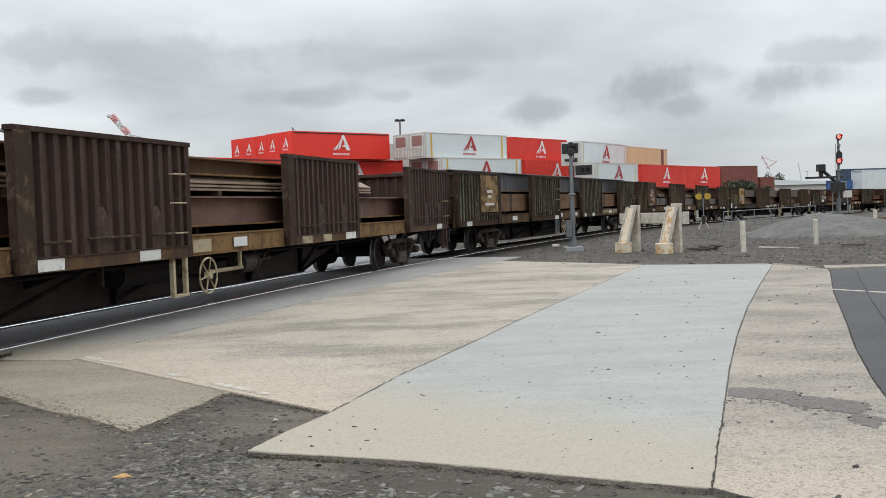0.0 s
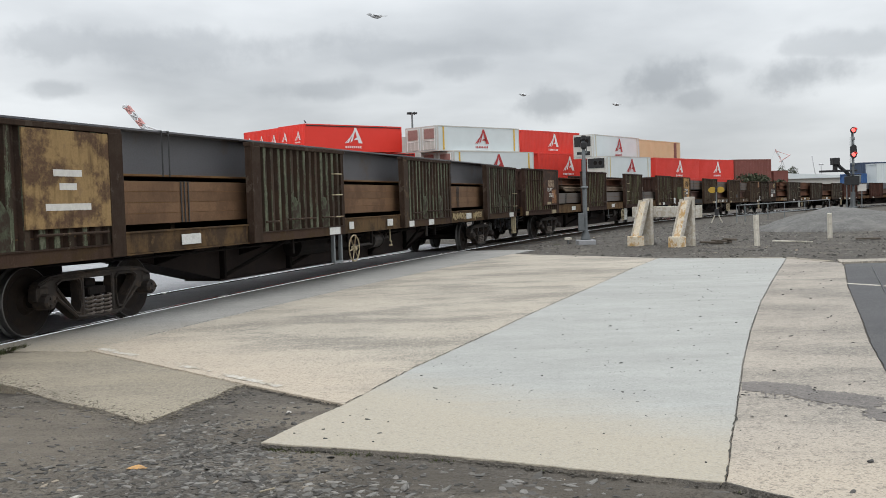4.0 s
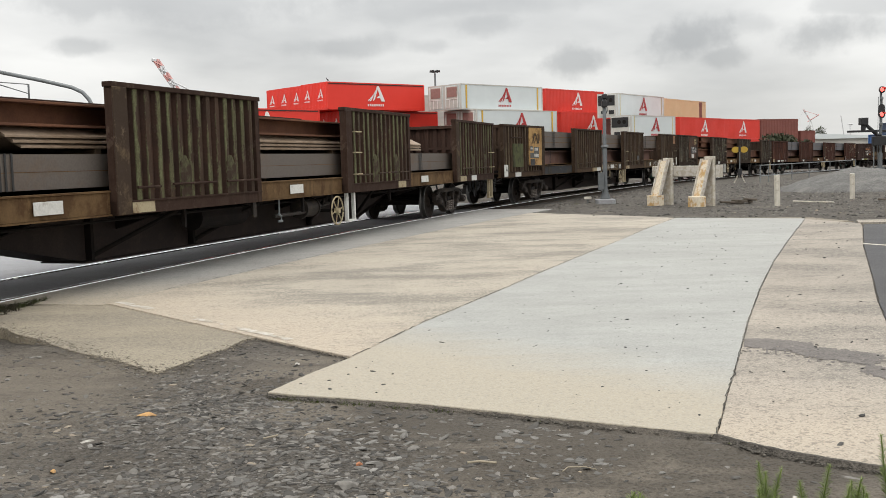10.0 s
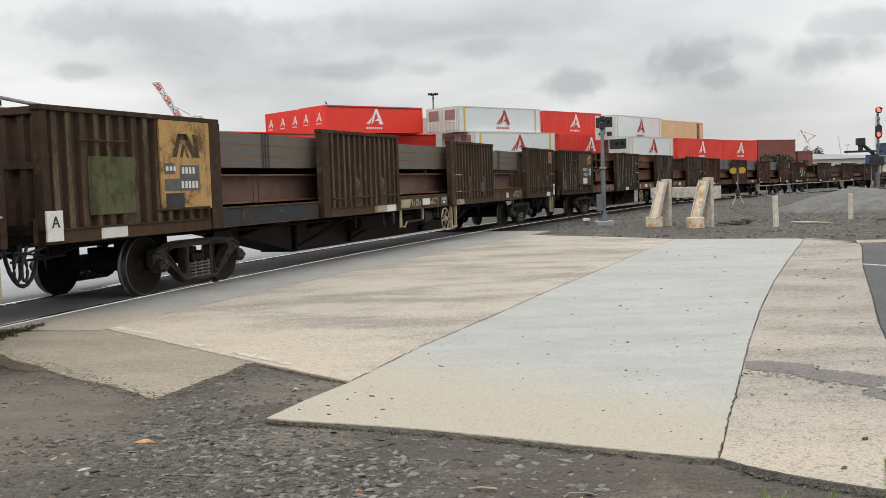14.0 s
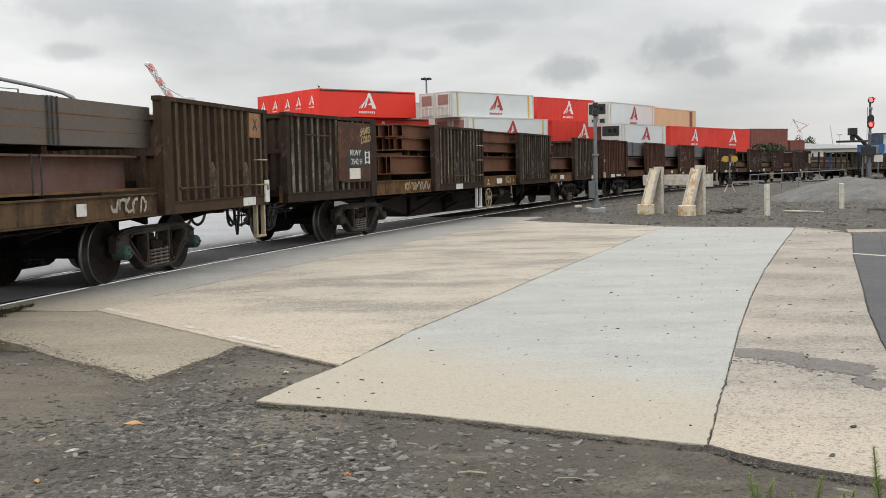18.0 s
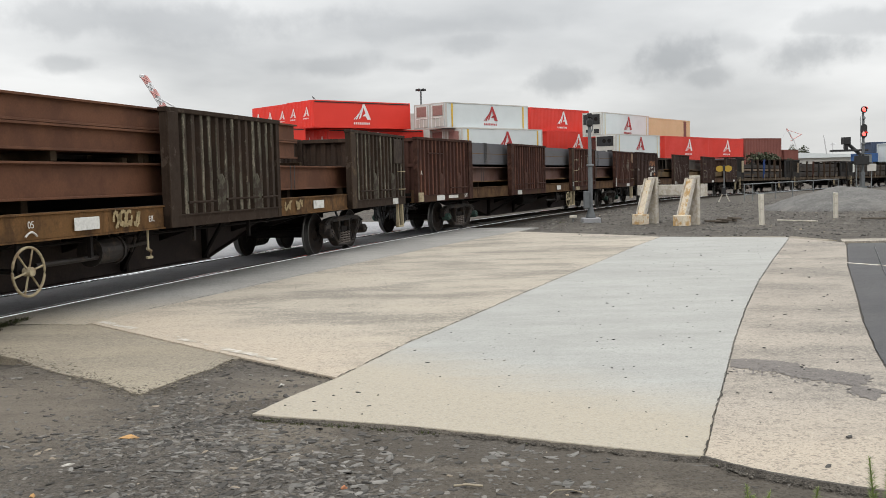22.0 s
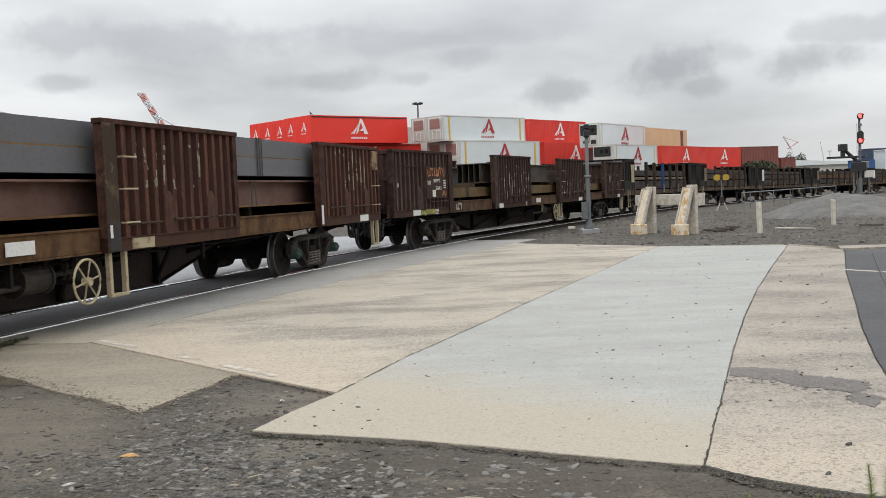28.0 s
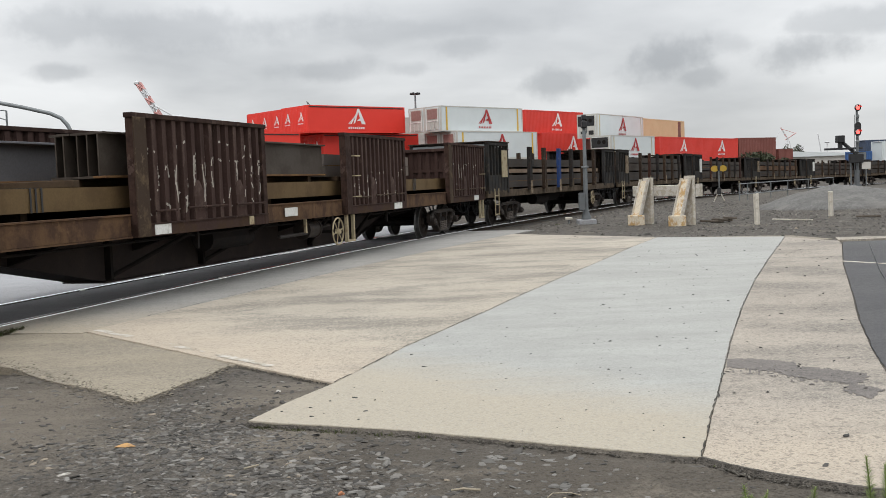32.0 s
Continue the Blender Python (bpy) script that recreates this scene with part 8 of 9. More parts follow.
M["pole_grey"] = plain("dull_galvanised_pole", (0.12, 0.13, 0.135), 0.7, 0.0, 0.4, 6.0)


def signal_pole():
    m = thing("steel_pole", pose(5.30, 30.9, 0.0), "grey galvanised pole with a cabinet and dark lamp heads", "pole")
    part("foundation", boxes((-0.28, 0.28, -0.28, 0.28, -0.3, 0.12), bevel=0.02), M["yard"], m, "concrete foundation")
    bm = bmesh.new()
    lathe(bm, [(0.16, 0.12), (0.16, 0.15), (0.08, 0.42), (0.072, 0.5), (0.072, 1.75), (0.058, 1.8), (0.052, 3.3), (0.0, 3.32)], 14, axis="z")
    part("shaft", bm, M["pole_grey"], m, smooth=True)
    part("cabinet", boxes((-0.24, -0.06, -0.18, -0.05, 0.42, 0.96), bevel=0.01), M["pole_grey"], m, "grey steel cabinet")
    part("band", boxes((-0.1, 0.1, -0.1, 0.1, 1.74, 1.80), bevel=0.01), M["galv"], m)
    part("lamp_head", boxes((-0.085, 0.085, -0.13, 0.08, 2.98, 3.20), bevel=0.03), M["black"], m, "dark lamp head")
    part("lamp_head", boxes((-0.075, 0.075, -0.12, 0.08, 3.24, 3.40), bevel=0.03), M["black"], m, "dark lamp head")
    part("bracket", tubes(([(-0.06, 0, 2.85), (0.09, 0, 2.85)], 0.02), ([(0.09, 0, 2.85), (0.09, 0, 3.0)], 0.018)), M["galv"], m)


signal_pole()


def colour_light_signal():
    m = thing("rail_signal", pose(34.3, 76.0, -0.1), "tall railway signal post showing two red lights", "railway signal")
    part("post", tubes(([(0, 0, 0), (0, 0, 6.2)], 0.085), sides=10), M["pole_grey"], m, "grey steel post")
    part("base", boxes((-0.25, 0.25, -0.25, 0.25, -0.2, 0.2), (-0.13, 0.13, -0.13, 0.13, 0.2, 1.3), bevel=0.02), M["pole_grey"], m, "steel base box")
    for z0, z1, lens in ((5.84, 6.36, 6.1), (3.92, 5.0, 4.22)):
        bm = bmesh.new()
        out = []
        w = 0.25
        for a in np.linspace(0, math.pi, 9):
            out.append((w * math.cos(a), z1 - w + w * math.sin(a)))
        for a in np.linspace(math.pi, 2 * math.pi, 9):
            out.append((w * math.cos(a), z0 + w + w * math.sin(a)))
        prism(bm, out, -0.2, -0.14)
        part("back_board", bm, M["black"], m, "black back board")
        bm = bmesh.new()
        lathe(bm, [(0.0, -0.235), (0.13, -0.235), (0.15, -0.2)], 16, (0, 0, lens))
        part("red_lens", bm, M["glow"], m, "glowing red lens")
        bm = bmesh.new()
        for a0, a1 in zip(np.linspace(0.2, math.pi - 0.2, 8), np.linspace(0.2, math.pi - 0.2, 8)[1:]):
            vs = [bm.verts.new((0.21 * math.cos(a), y, lens + 0.21 * math.sin(a))) for a, y in ((a0, -0.2), (a1, -0.2), (a1, -0.48), (a0, -0.48))]
            bm.faces.new(vs)
        # the lens's red light on the hood is put into its colour
        part("hood", bm, M["crane_red"], m, "lamp hood painted as if lit red")
    part("marker", boxes((-0.12, 0.12, -0.2, -0.1, 5.35, 5.55), (-0.12, 0.12, -0.2, -0.1, 3.4, 3.6), bevel=0.03), M["galv"], m, "small marker lamp")
    part("junction_box", boxes((-0.75, 0.35, -0.4, -0.1, 1.85, 2.55), bevel=0.03), M["black"], m, "dark equipment box")
    part("platform", boxes((-0.4, 0.5, -0.4, 0.3, 2.62, 2.68)), M["black"], m)
    part("notice", boxes((0.25, 0.95, -0.25, -0.22, 1.35, 1.9), bevel=0.005), M["box_cream"], m, "pale notice board")
    part("notice_leg", tubes(([(0.6, -0.2, 0), (0.6, -0.2, 1.4)], 0.04)), M["galv"], m)
    part("cable_post", tubes(([(-0.5, 0, 0), (-0.5, 0, 1.9)], 0.05)), M["galv"], m)
    part("ladder", tubes(([(-0.12, 0.25, 0.2), (-0.12, 0.15, 5.6)], 0.02), ([(0.2, 0.25, 0.2), (0.2, 0.15, 5.6)], 0.02), sides=5), M["galv"], m, "steel ladder")


colour_light_signal()


M["disc_yellow"] = plain("dull_yellow_disc_paint", (0.42, 0.27, 0.035), 0.6, 0.0, 0.3, 6.0)


def points_indicator():
    m = thing("points_indicator", pose(15.07, 48.86, -0.08, 0, 0, -20), "yellow twin-disc points indicator on a thin post", "track indicator")
    part("post", tubes(([(0, 0, 0.5), (0, 0, 1.75)], 0.028)), M["galv"], m, "thin grey post")
    part("leg", tubes(([(0, 0, 0.62), (-0.28, -0.1, 0.0)], 0.03), sides=6), M["white_paint"], m, "white splayed leg")
    part("leg", tubes(([(0, 0, 0.62), (0.28, 0.1, 0.0)], 0.03), sides=6), M["white_paint"], m, "white splayed leg")
    part("gear_box", boxes((-0.1, 0.1, -0.1, 0.1, 0.42, 0.75), bevel=0.02), M["black"], m)
    for s in (-1, 1):
        bm = bmesh.new()
        prism(bm, [(s * 0.20 + 0.19 * math.cos(a), 1.70 + 0.155 * math.sin(a)) for a in np.linspace(0, 2 * math.pi, 21)[:-1]], -0.02, 0.02)
        part("disc", bm, M["disc_yellow"], m, "dull yellow disc")
    part("lamp", boxes((-0.06, 0.06, -0.08, 0.08, 1.6, 1.88), bevel=0.02), M["black"], m)


points_indicator()


def pipe_fence():
    m = thing("pipe_fence", pose(0, 0, 0), "low grey steel pipe fence beside the track", "fence")
    p, q = Vector((15.9, 48.3, 0)), Vector((26.6, 62.4, 0))
    for k, f in enumerate((0.0, 0.07, 0.28, 0.45, 0.68, 1.0)):
        c = p + (q - p) * f
        part("post", tubes(([(c.x, c.y, -0.15), (c.x, c.y, 0.85)], 0.026), sides=8), M["galv"], m)
    for z in (0.82, 0.30):
        part("pipe_rail", tubes(([(p.x, p.y, z), (q.x, q.y, z)], 0.024), sides=8), M["galv"], m)


pipe_fence()


def timber_post(x, y, high, lean):
    bm = bmesh.new()
    box(bm, -0.062, 0.062, -0.05, 0.05, -0.3, high, 0.012)
    for v in bm.verts:
        v.co.x += random.uniform(-0.006, 0.006)
        if v.co.z > 0.3:
            v.co.z += random.uniform(-0.02, 0.02)
    tagged(part("timber_post", bm, M["post"], None, "", pose(x, y, -0.05, 0, lean, 15)), "weathered cream-painted timber post in the gravel", "post", "posts before the gravel heap")


M["post"] = worn_paint("weathered_cream_timber", (0.62, 0.585, 0.51), (0.42, 0.38, 0.31), 0.56, 5.0, True, 0.8, 0.4)
timber_post(9.28, 26.7, 0.88, -2.0)
timber_post(12.59, 29.7, 0.80, -1.0)
timber_post(19.7, 40.4, 0.85, 1.0)
timber_post(16.9, 33.0, 0.75, 1.0)
tagged(part("plank", boxes((-0.55, 0.55, -0.05, 0.05, 0.0, 0.035), bevel=0.006), M["post"], None, "", pose(10.7, 27.85, 0.0, 0, 2, -28)), "pale plank lying on the gravel", "plank")
tagged(part("plank", boxes((-0.5, 0.5, -0.06, 0.06, 0.0, 0.05), bevel=0.006), M["timber"], None, "", pose(12.95, 27.95, 0.0, 0, 2, 30)), "dark plank lying on the gravel", "plank")
for k, (x, y, r, ln) in enumerate(((8.55, 28.45, 10, 0.7), (8.9, 28.6, -20, 0.6), (8.75, 28.2, 40, 0.45), (9.1, 28.5, 5, 0.4))):
    tagged(part("broken_timber", boxes((-ln / 2, ln / 2, -0.07, 0.07, 0.0, 0.06), bevel=0.01), M["timber"], None, "", pose(x, y, 0.0 + 0.025 * k, 3, 4, r)), "broken dark sleeper piece lying in the dirt", "timber", "broken timbers")
mk = thing("marker_block", pose(4.85, 31.6, -0.08), "small cream trackside marker block on a thin peg", "marker")
part("peg", tubes(([(0, 0, 0), (0, 0, 0.2)], 0.025)), M["galv"], mk)
part("cap", boxes((-0.11, 0.11, -0.09, 0.09, 0.18, 0.26), bevel=0.01), M["post"], mk, "cream cap")
for k in range(5):
    tagged(part("old_rail", boxes((-3.2, 3.2, -0.05, 0.05, 0.0, 0.12), bevel=0.01), M["sill4"], None, "", pose(29.5 + 0.3 * k, 56.5 + 0.7 * k, -0.1, 0, 0, 4 + 3 * k)), "rusty old rail lying on the ground", "old rail", "old rails")


def crossing_arm():
    m = thing("crossing_signal", pose(0, 42.0, 0), "grey cantilever arm with a crossbuck and paired crossing lights", "crossing signal")
    part("mast", tubes(([(-14.45, 0, 0.0), (-14.45, 0, 4.1), (-14.6, 0, 4.45), (-14.85, 0, 4.75), (-15.3, 0, 4.97), (-16.5, 0, 5.28), (-18.8, 0, 5.8)], 0.085), sides=10), M["galv"], m, "curved grey steel mast arm", smooth=True)
    for a in (28, 152):
        bm = boxes((-0.62, 0.62, -0.02, 0.02, -0.09, 0.09), bevel=0.005)
        part("crossbuck_board", bm, M["white_paint"], m, "weathered crossbuck board", pose(-19.2, -0.15, 6.1, 0, a, 0))
    part("hanger", tubes(([(-19.15, 0, 6.3), (-19.15, 0, 4.8)], 0.05), ([(-18.8, 0, 5.8), (-19.2, 0, 5.9)], 0.07), ([(-19.5, 0, 5.35), (-18.9, 0, 5.35)], 0.04)), M["galv"], m)
    for x in (-19.6, -18.9):
        bm = bmesh.new()
        lathe(bm, [(0.0, -0.05), (0.30, -0.05), (0.30, 0.0), (0.0, 0.0)], 20, (x, 0, 5.32))
        part("light_disc", bm, M["black"], m, "dark round light board")
        bm = bmesh.new()
        lathe(bm, [(0.0, -0.12), (0.12, -0.12), (0.13, -0.05)], 14, (x, 0, 5.32))
        part("lamp", bm, M["vent"], m, "unlit red lamp")
    part("bell", boxes((-19.3, -19.0, -0.12, 0.12, 6.28, 6.5), bevel=0.05), M["black"], m, "dark bell box")
    part("truss_frame", tubes(([(-17.38, 0.6, 3.0), (-17.36, 0.6, 5.2)], 0.04), ([(-17.36, 0.6, 5.2), (-18.9, 0.6, 5.35)], 0.025), ([(-17.36, 0.6, 4.8), (-18.9, 0.6, 5.32)], 0.025), ([(-17.38, 0.6, 0.0), (-17.38, 0.6, 3.0)], 0.05), sides=6), M["galv"], m, "thin steel lattice frame")


crossing_arm()


def light_mast():
    m = thing("floodlight_mast", pose(0.1, 112.0, 0.0), "tall thin mast with a ring of floodlights", "light mast")
    bm = bmesh.new()
    lathe(bm, [(0.22, 0.0), (0.09, 11.6), (0.0, 11.62)], 10, axis="z")
    part("mast", bm, M["galv"], m)
    for k in range(6):
        a = math.pi / 3 * k
        part("floodlight", boxes((-0.17, 0.17, -0.13, 0.13, -0.10, 0.10), bevel=0.03), M["black"], m, "dark floodlight", pose(0.42 * math.cos(a), 0.42 * math.sin(a), 11.55, 20, 0, math.degrees(a)))
    part("ring", tubes(([(-0.6, 0, 11.5), (0.6, 0, 11.5)], 0.04), ([(0, -0.6, 11.5), (0, 0.6, 11.5)], 0.04)), M["galv"], m)


light_mast()


def lattice(m, name, p, q, width, n, mats, stout=0.09):
    """A latticed boom in coloured bays."""
    p, q = Vector(p), Vector(q)
    d = (q - p).normalized()
    side = d.cross(Vector((0, 1, 0))).normalized() * width / 2
    back = Vector((0, width / 2, 0))
    for i in range(n):
        a, b = p + (q - p) * i / n, p + (q - p) * (i + 1) / n
        bm = bmesh.new()
        for u in (side, -side):
            for v in (back, -back):
                tube(bm, [a + u + v, b + u + v], width * 0.13, 4)
        for v in (back, -back):
            tube(bm, [a + side + v, b - side + v], width * stout, 4)
            tube(bm, [a - side + v, b + side + v], width * stout, 4)
        part(name, bm, mats[i % len(mats)], m)


SWINGING = []   # crane parts that luff: part, foot, share of the angle


def port_crane():
    m = thing("port_crane", pose(0, 420, 0), "distant red and white dockside crane with a raised boom", "crane")
    boom = new("boom")
    boom.parent, boom.matrix_basis = m, pose(-100.5, 0, 21.5)
    lattice(boom, "boom_bay", (-19.5, 0, 23.1), (0, 0, 0), 1.9, 9, (M["crane_red"], M["crane_grey"]), 0.2)
    part("boom_head", boxes((-21.4, -19.1, -1.0, 1.0, 22.4, 24.1), bevel=0.4), M["crane_grey"], boom)
    tie = part("boom_stay", tubes(([(-12.8, 0, 4.4), (0, 0, 0)], 0.35), sides=5), M["crane_grey"], m, "grey boom stay", pose(-100.7, 0, 32.8))
    SWINGING.extend(((boom, (-100.5, 0, 21.5), 1.0), (tie, (-100.7, 0, 32.8), 1.35)))
    part("stay", tubes(([(-100.0, 0, 31.8), (-90.5, 0, 26.0), (-84.0, 0, 21.0)], 0.3), ([(-100.3, 0, 31.8), (-96.0, 0, 24.0)], 0.3), sides=5), M["crane_grey"], m, "grey stay cable")
    part("frame", tubes(([(-100.7, 0, 33.5), (-103.0, 0, 2.0)], 0.6), ([(-99.7, 0, 33.5), (-97.4, 0, 2.0)], 0.6), ([(-102.5, 0, 10), (-98, 0, 10)], 0.5), sides=6), M["crane_grey"], m, "pale A-frame")
    part("machine_house", boxes((-102.4, -98.0, -2, 2, 32.0, 33.8), bevel=0.4), M["crane_grey"], m)
    part("portal", boxes((-106, -94, -5, 5, 0, 2.0), bevel=0.2), M["crane_grey"], m)
    m = thing("port_crane", pose(0, 470, 0), "distant pale dockside crane frame", "crane")
    part("frame", tubes(([(-128.5, 0, 33.0), (-132.0, 0, 0)], 0.6), ([(-128.5, 0, 33.0), (-125.0, 0, 0)], 0.6), ([(-128.5, 0, 31.0), (-140.0, 0, 24.0)], 0.3), sides=6), M["crane_grey"], m)
    part("machine_house", boxes((-150, -145, -2, 2, 27.5, 31.0), bevel=0.3), M["crane_grey"], m)
    part("leg", tubes(([(-147.5, 0, 27.5), (-147.5, 0, 0)], 0.7)), M["crane_grey"], m)
    m = thing("tower_crane", pose(0, 600, 0), "distant red and white slewing crane", "crane")
    lattice(m, "jib_bay", (223.5, 0, 27.0), (228.0, 0, 19.2), 0.55, 4, (M["crane_red"], M["crane_grey"]))
    part("jib", tubes(([(226.0, 0, 19.3), (233.0, 0, 23.5)], 0.28), ([(224.4, 0, 26.0), (232.5, 0, 23.2)], 0.15), sides=5), M["crane_red"], m)
    part("tower", tubes(([(228.0, 0, 20.2), (221.0, 0, 0)], 0.2), ([(228.0, 0, 20.2), (234.0, 0, 0)], 0.2), ([(224.0, 0, 27.0), (212.0, 0, 4.0)], 0.12), sides=5), M["crane_grey"], m)
    m = thing("tower_crane", pose(0, 500, 0), "distant thin grey crane mast", "crane")
    part("mast", tubes(([(205.3, 0, 19.0), (208.5, 0, 0.0)], 0.28), ([(210.0, 0, 14.5), (210.2, 0, 0.0)], 0.22), ([(208.8, 0, 14.5), (211.2, 0, 14.5)], 0.4), sides=5), M["crane_grey"], m)


port_crane()


def leaf_crown(bm, rng, c, rx, rz, count, size):
    for k in range(count):
        v = Vector((rng.gauss(0, 1), rng.gauss(0, 1), rng.gauss(0, 1))).normalized() * (rng.random() ** 0.45)
        v = Vector((v.x * rx, v.y * rx, v.z * rz))
        p = Vector(c) + v * (1 + 0.3 * noise.noise(v * 0.9 + Vector(c)))
        a, b = Vector((rng.gauss(0, 1), rng.gauss(0, 1), rng.gauss(0, 1))).normalized(), Vector((rng.gauss(0, 1), rng.gauss(0, 1), rng.gauss(0, 1))).normalized()
        s = size * rng.uniform(0.6, 1.4)
        bm.faces.new([bm.verts.new(p + a * s), bm.verts.new(p + b * s * 0.6), bm.verts.new(p - a * s), bm.verts.new(p - b * s * 0.6)])


def tree(x, y, z, high, wide, seed, label, bush=False):
    rng = random.Random(seed)
    m = thing("bush" if bush else "tree", pose(x, y, z), label, "bush" if bush else "tree")
    bm = bmesh.new()
    if not bush:
        lathe(bm, [(0.05 * wide, 0.0), (0.035 * wide, high * 0.5), (0.0, high * 0.8)], 7, axis="z")
    for k in range(6):
        a = rng.uniform(0, 6.28)
        r = wide * 0.4
        tube(bm, [(0, 0, high * (0.05 if bush else 0.35)), (r * 0.5 * math.cos(a), r * 0.5 * math.sin(a), high * 0.6), (r * math.cos(a), r * math.sin(a), high * rng.uniform(0.65, 0.85))], 0.012 * wide, 5)
    part("trunk", bm, M["bark"], m)
    bm = bmesh.new()
    for k in range(9):
        a = rng.uniform(0, 6.28)
        r = wide * rng.uniform(0.1, 0.38)
        leaf_crown(bm, rng, (r * math.cos(a), r * math.sin(a), high * rng.uniform(0.35 if bush else 0.5, 0.85)), wide * 0.22, high * 0.17, 160, wide * 0.035)
    part("crown", bm, M["tree"], m, "uneven dark green crown")


tree(89.3, 232.0, 0.0, 7.4, 5.0, 1, "dark rounded tree behind the containers")
tree(92.9, 236.0, 0.0, 5.6, 4.0, 2, "small dark tree behind the containers")
tree(38.6, 112.0, 0.66, 3.0, 5.2, 3, "dark green bush in front of brown containers", True)
tree(41.0, 112.6, 0.62, 2.6, 4.2, 4, "dark green bush in front of brown containers", True)


def weed(x, y, high, seed, stems=3):
    rng = random.Random(seed)
    m = thing("weed", pose(x, y, -0.06), "green feathery weed growing at the slab's edge", "weed", "weeds in the foreground")
    st, lf = bmesh.new(), bmesh.new()
    for k in range(stems):
        a, sp = rng.uniform(0, 6.28), rng.uniform(0.1, 0.28)
        hh = high * rng.uniform(0.55, 1.0) if k else high
        base = Vector((rng.uniform(-0.03, 0.03), rng.uniform(-0.03, 0.03), 0))
        top = base + Vector((math.cos(a) * sp * hh, math.sin(a) * sp * hh, hh))
        midp = (base + top) / 2 + Vector((rng.uniform(-0.01, 0.01), rng.uniform(-0.01, 0.01), 0))
        tube(st, [base, midp, top], 0.0028, 5)
        n = int(300 * hh / 0.35)
        for i in range(n):
            f = (i + 1) / n
            p = base.lerp(midp, f * 2) if f < 0.5 else midp.lerp(top, f * 2 - 1)
            b = i * 2.4 + rng.uniform(-0.3, 0.3)
            ln = 0.060 * (1.05 - f * 0.75) * rng.uniform(0.7, 1.2)
            d = Vector((math.cos(b), math.sin(b), rng.uniform(0.45, 1.1))).normalized()
            w = d.cross(Vector((0, 0, 1))).normalized() * ln * 0.065
            tip = p + d * ln + Vector((0, 0, -ln * 0.08))
            q = p + d * ln * 0.5
            lf.faces.new([lf.verts.new(v) for v in (p, q + w, tip, q - w)])
    part("stem", st, M["leaf"], m, "thin green stem")
    part("leaves", lf, M["leaf"], m, "narrow green leaves")


for k, (x, y, hgt, n) in enumerate(((1.36, 3.92, 0.22, 3), (1.30, 3.86, 0.15, 2), (1.52, 3.88, 0.24, 2), (1.78, 3.76, 0.38, 3), (1.70, 3.80, 0.18, 4), (1.84, 3.72, 0.20, 3), (0.82, 4.02, 0.09, 5), (0.56, 3.98, 0.06, 4), (1.62, 3.72, 0.24, 3))):
    weed(x, y, hgt, 60 + k, n)


def grass(places, high, seed, blades, material, label):
    """Short blades in tufts, one sheet of growth."""
    rng = random.Random(seed)
    bm = bmesh.new()
    for x, y, z in places:
        tall = high * rng.uniform(0.45, 1.0)
        for k in range(blades):
            a, r = rng.uniform(0, 6.28), rng.uniform(0, 0.06)
            p = Vector((x + r * math.cos(a), y + r * math.sin(a), z))
            d = Vector((rng.gauss(0, 0.55), rng.gauss(0, 0.55), 1)).normalized() * tall * rng.uniform(0.4, 1.1)
            w = d.cross(Vector((rng.random(), rng.random(), 0))).normalized() * 0.004
            bm.faces.new([bm.verts.new(v) for v in (p - w, p + w, p + d * 0.6 + w * 0.7, p + d, p + d * 0.6 - w * 0.7)])
    tagged(part("grass", bm, material), label, "grass", "", "stuff")


rng = random.Random(5)
M["dry_grass"] = plain("dark_dry_grass", (0.062, 0.054, 0.032), 0.85, 0.0, 0.6, 9.0)
M["moss"] = plain("dull_green_moss", (0.060, 0.072, 0.022), 0.9, 0.0, 0.5, 14.0)
places = []
for k in range(46):
    q = rng.random() ** 1.4
    places.append((-1.02 + q * 1.15, 6.10 - q * 0.47 + rng.uniform(-0.02, 0.012), -0.03))
grass(places, 0.034, 101, 16, M["moss"], "small mossy grass along the slab's edge")
for seed, material, label, n in ((301, M["dry_grass"], "dull dry grass beside the rail", 60), (302, M["moss"], "dull green grass beside the rail", 60)):
    places = []
    for k in range(n):
        q = rng.random()
        places.append((-4.92 + q * 0.42 + rng.gauss(0, 0.13) * (1.2 - q), 9.45 + q * 1.65 + rng.gauss(0, 0.08), -0.02))
    grass(places, 0.075, seed, 30, material, label)
grass([(4.5 + rng.uniform(-0.3, 0.3), 31.0 + rng.uniform(-0.4, 0.4), -0.08) for k in range(4)], 0.15, 240, 26, M["moss"], "small green grass at the pole's foot")


M["gull"] = plain("pale_gull_feathers", (0.52, 0.53, 0.54), 0.8, 0.0, 0.3, 9.0)


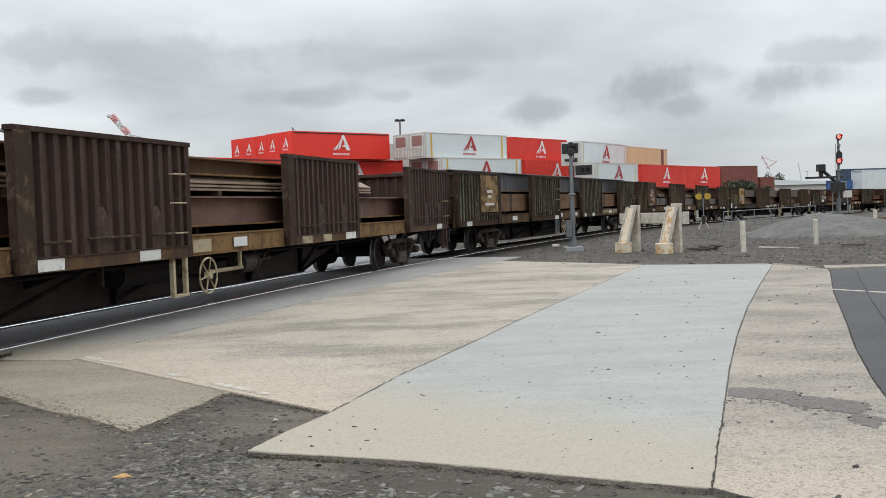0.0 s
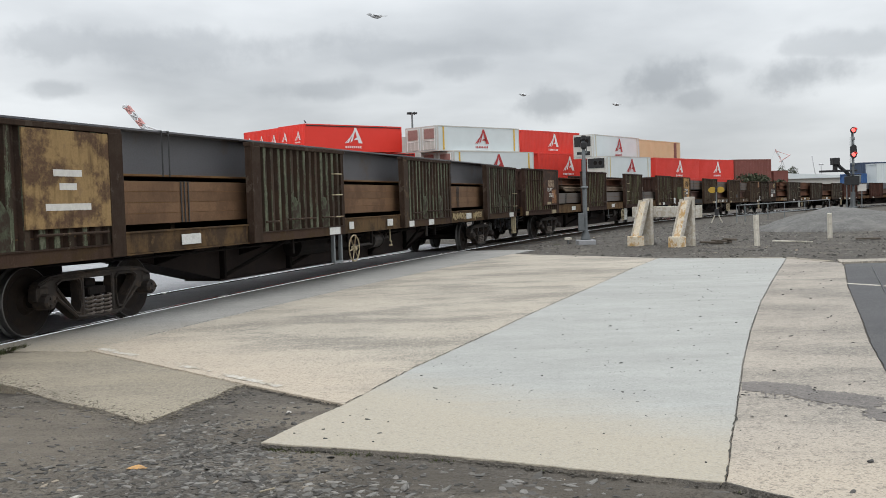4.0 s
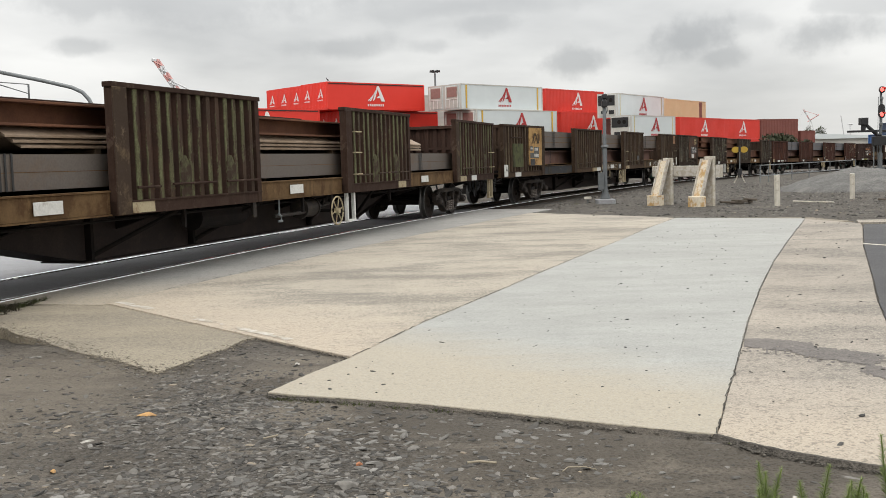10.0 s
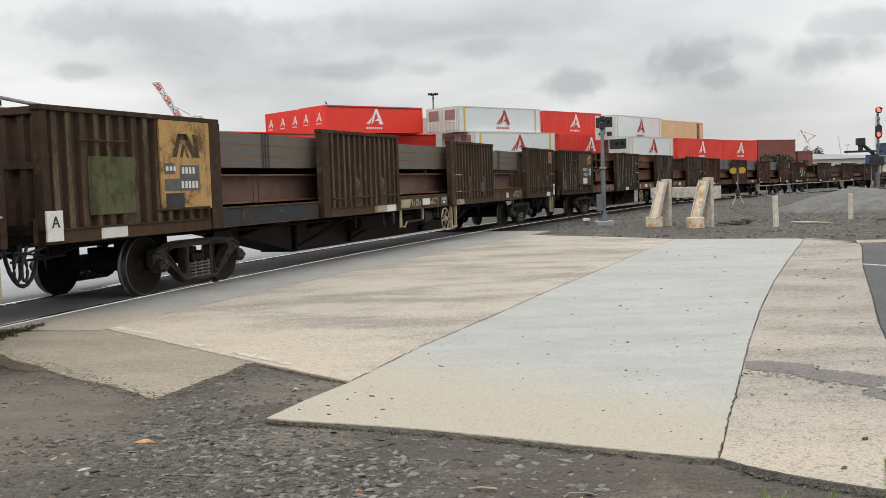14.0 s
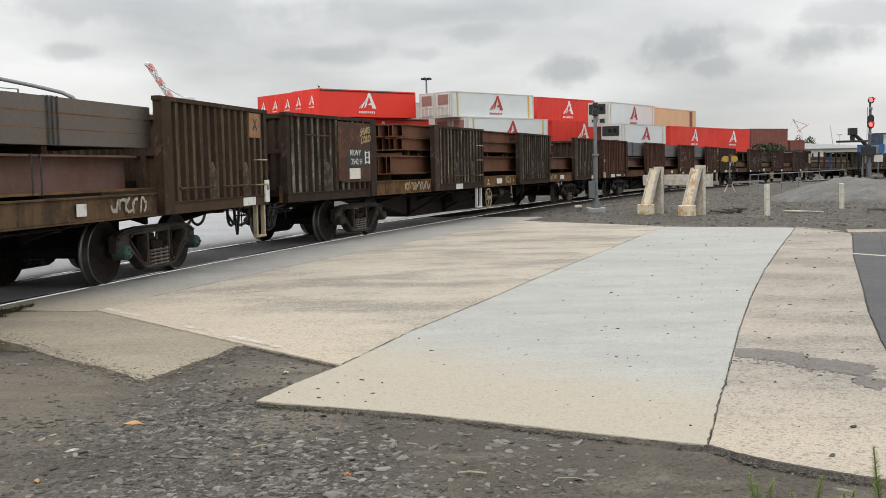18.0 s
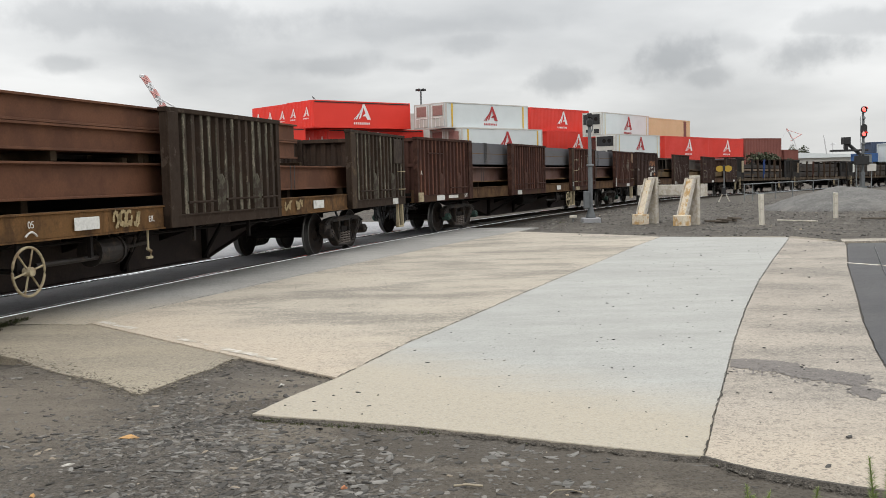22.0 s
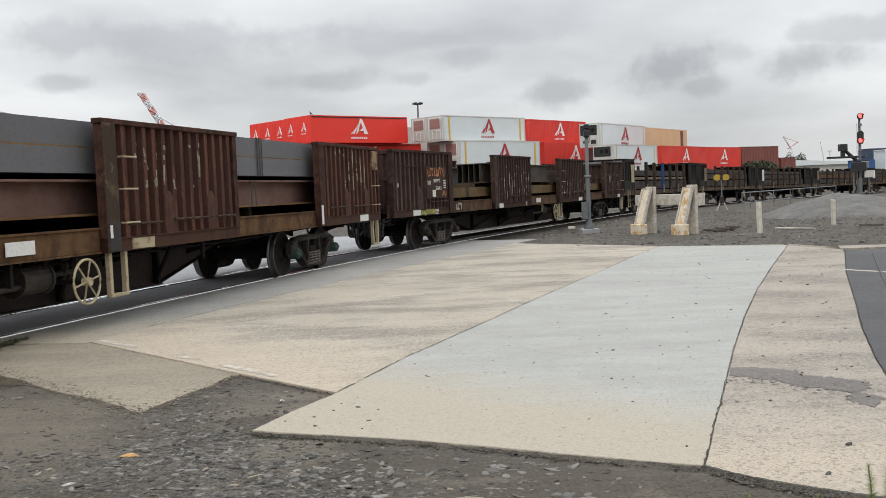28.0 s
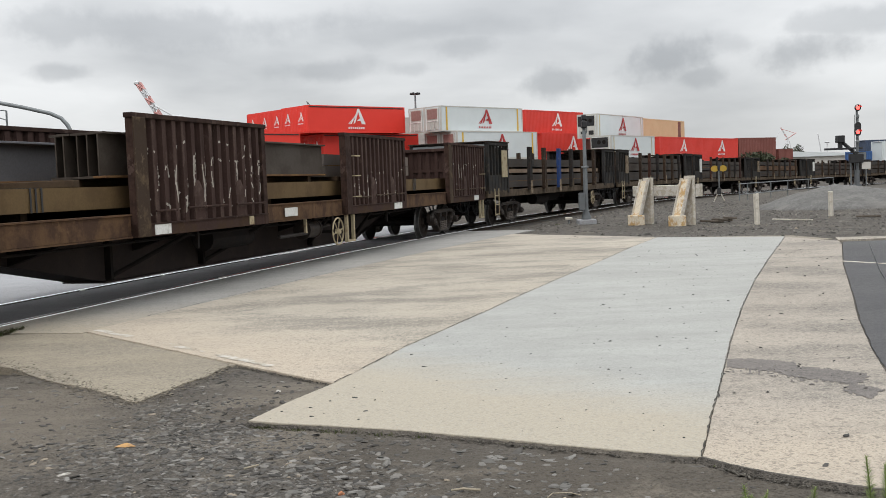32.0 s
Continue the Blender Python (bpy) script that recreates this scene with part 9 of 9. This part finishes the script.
def bird(place, label, wings=0.0):
    m = thing("bird", place, label, "bird")
    bm = bmesh.new()
    lathe(bm, [(0.0, -0.14), (0.05, -0.08), (0.075, 0.0), (0.06, 0.08), (0.045, 0.12), (0.03, 0.16), (0.0, 0.19)], 10)
    part("body", bm, M["gull"] if wings else M["black"], m, "slim body")
    bm = bmesh.new()
    lathe(bm, [(0.0, -0.05), (0.045, -0.01), (0.04, 0.04), (0.012, 0.06), (0.0, 0.10)], 8, (0, 0.19, 0.05))
    part("head", bm, M["gull"] if wings else M["black"], m)
    part("tail", boxes((-0.03, 0.03, -0.26, -0.10, -0.012, 0.005)), M["gull"] if wings else M["black"], m)
    if wings:
        for s in (-1, 1):
            bm = bmesh.new()
            bm.faces.new([bm.verts.new((s * v[0] * wings, v[1], v[2] * wings)) for v in ((0.03, 0.08, 0.03), (0.40, 0.10, 0.22), (0.85, -0.06, 0.10), (0.38, -0.04, 0.19), (0.03, -0.07, 0.03))])
            part("wing", bm, M["gull"], m, "spread grey wing")
    else:
        part("leg", tubes(([(0.02, 0, -0.06), (0.02, 0, -0.16)], 0.008), ([(-0.02, 0, -0.06), (-0.02, 0, -0.16)], 0.008), sides=5), M["black"], m)
    return m


bird(pose(-10.42, 97.38, 9.68, 35, 0, 60), "dark bird perched on a red container's corner")


GULLS = []
for first, speed, since, size, came in (((-3.92, 26.0, 6.5), (-4.8, 0.0, -1.39), 4.5, 0.22, ((0.0, 21.4, 5.0), (1.6, 12.95, 5.6), (2.0, 10.81, 5.87), (2.4, 8.87, 5.87))),
                                        ((-0.66, 50.0, 6.40), (-5.6, 0.0, -0.45), 5.0, 0.36, ((0.0, 31.7, 9.75), (1.0, 25.0, 8.72), (2.0, 18.24, 7.76), (2.4, 15.84, 7.25))),
                                        ((1.0, 50.0, 5.55), (-6.2, 0.0, -1.2), 5.0, 0.38, ((0.0, 48.0, 7.5), (2.4, 25.5, 7.0)))):
    g = bird(pose(*first, 0, 0, 90), "grey gull gliding under the clouds", size)
    GULLS.append((g, first, speed, since, came))


M["straw"] = plain("bleached_stick", (0.30, 0.26, 0.19), 0.8, 0.0, 0.4, 12.0)
for pts, r in ((((0.13, 4.62, -0.008), (0.19, 4.63, -0.006), (0.27, 4.61, -0.010)), 0.006), (((0.57, 4.46, -0.012), (0.60, 4.50, -0.006), (0.68, 4.50, -0.006), (0.73, 4.47, -0.012)), 0.0028), (((-0.95, 5.15, -0.010), (-0.88, 5.2, -0.008)), 0.005)):
    tagged(part("stick", tubes((pts, r), sides=6), M["straw"]), "bleached dry stick lying on the dirt", "stick", "sticks")

# ---------------------------------------------------------------- what moves


def rider_pose(start, pivots, t):
    """The pose of a wagon whose front coupling is at start: its two pivots stand on the track's middle line."""
    s = start - run(t)
    a, b = on_track(s + pivots[0]), on_track(s + pivots[1])
    d = b - a
    yaw, pitch = math.atan2(d.y, d.x), -math.atan2(d.z, math.hypot(d.x, d.y))
    turn = Euler((0, pitch, yaw)).to_matrix().to_4x4()
    mid = (a + b) / 2
    return Matrix.Translation(mid) @ turn @ Matrix.Translation((-(pivots[0] + pivots[1]) / 2, 0, 0))


def motions():
    times = [k * 1.0 for k in range(33)]
    for ob, start, pivots, offset in MOVERS:
        walk(ob, [(t, rider_pose(start, pivots, t)) for t in times])
    for g, first, speed, since, came in GULLS:
        rows = []
        for t in [k * 0.5 for k in range(65)]:
            d = t - since
            x, z = first[0] + speed[0] * d - (6.0 * max(0.0, d - 1.0) if speed[0] > -5 else 0.0), first[2] + speed[2] * min(d, 1.0)
            if t < since:
                way = list(came) + [(since, first[0], first[2])]
                x, z = (float(np.interp(t, [q[0] for q in way], [q[n] for q in way])) for n in (1, 2))
            rows.append((t, pose(x, first[1], z, 0, 22 * math.sin(4.1 * t), 90)))
        walk(g, rows)
    for ob, foot, share in SWINGING:
        walk(ob, [(t, pose(*foot, 0, share * a, 0)) for t, a in ((0, 0.0), (2, 1.0), (5, 2.8), (8, 5.5), (11, 8.0), (16, 9.0), (24, 9.6), (32, 10.0))])
    spins = [k / 8 for k in range(257)]
    for ob, dx in SPINNERS:
        phase = random.uniform(0, 360)
        walk(ob, [(t, pose(dx, 0, WHEEL_R, 0, phase + math.degrees(-(run(t) - run(0)) / WHEEL_R), 0)) for t in spins])


motions()
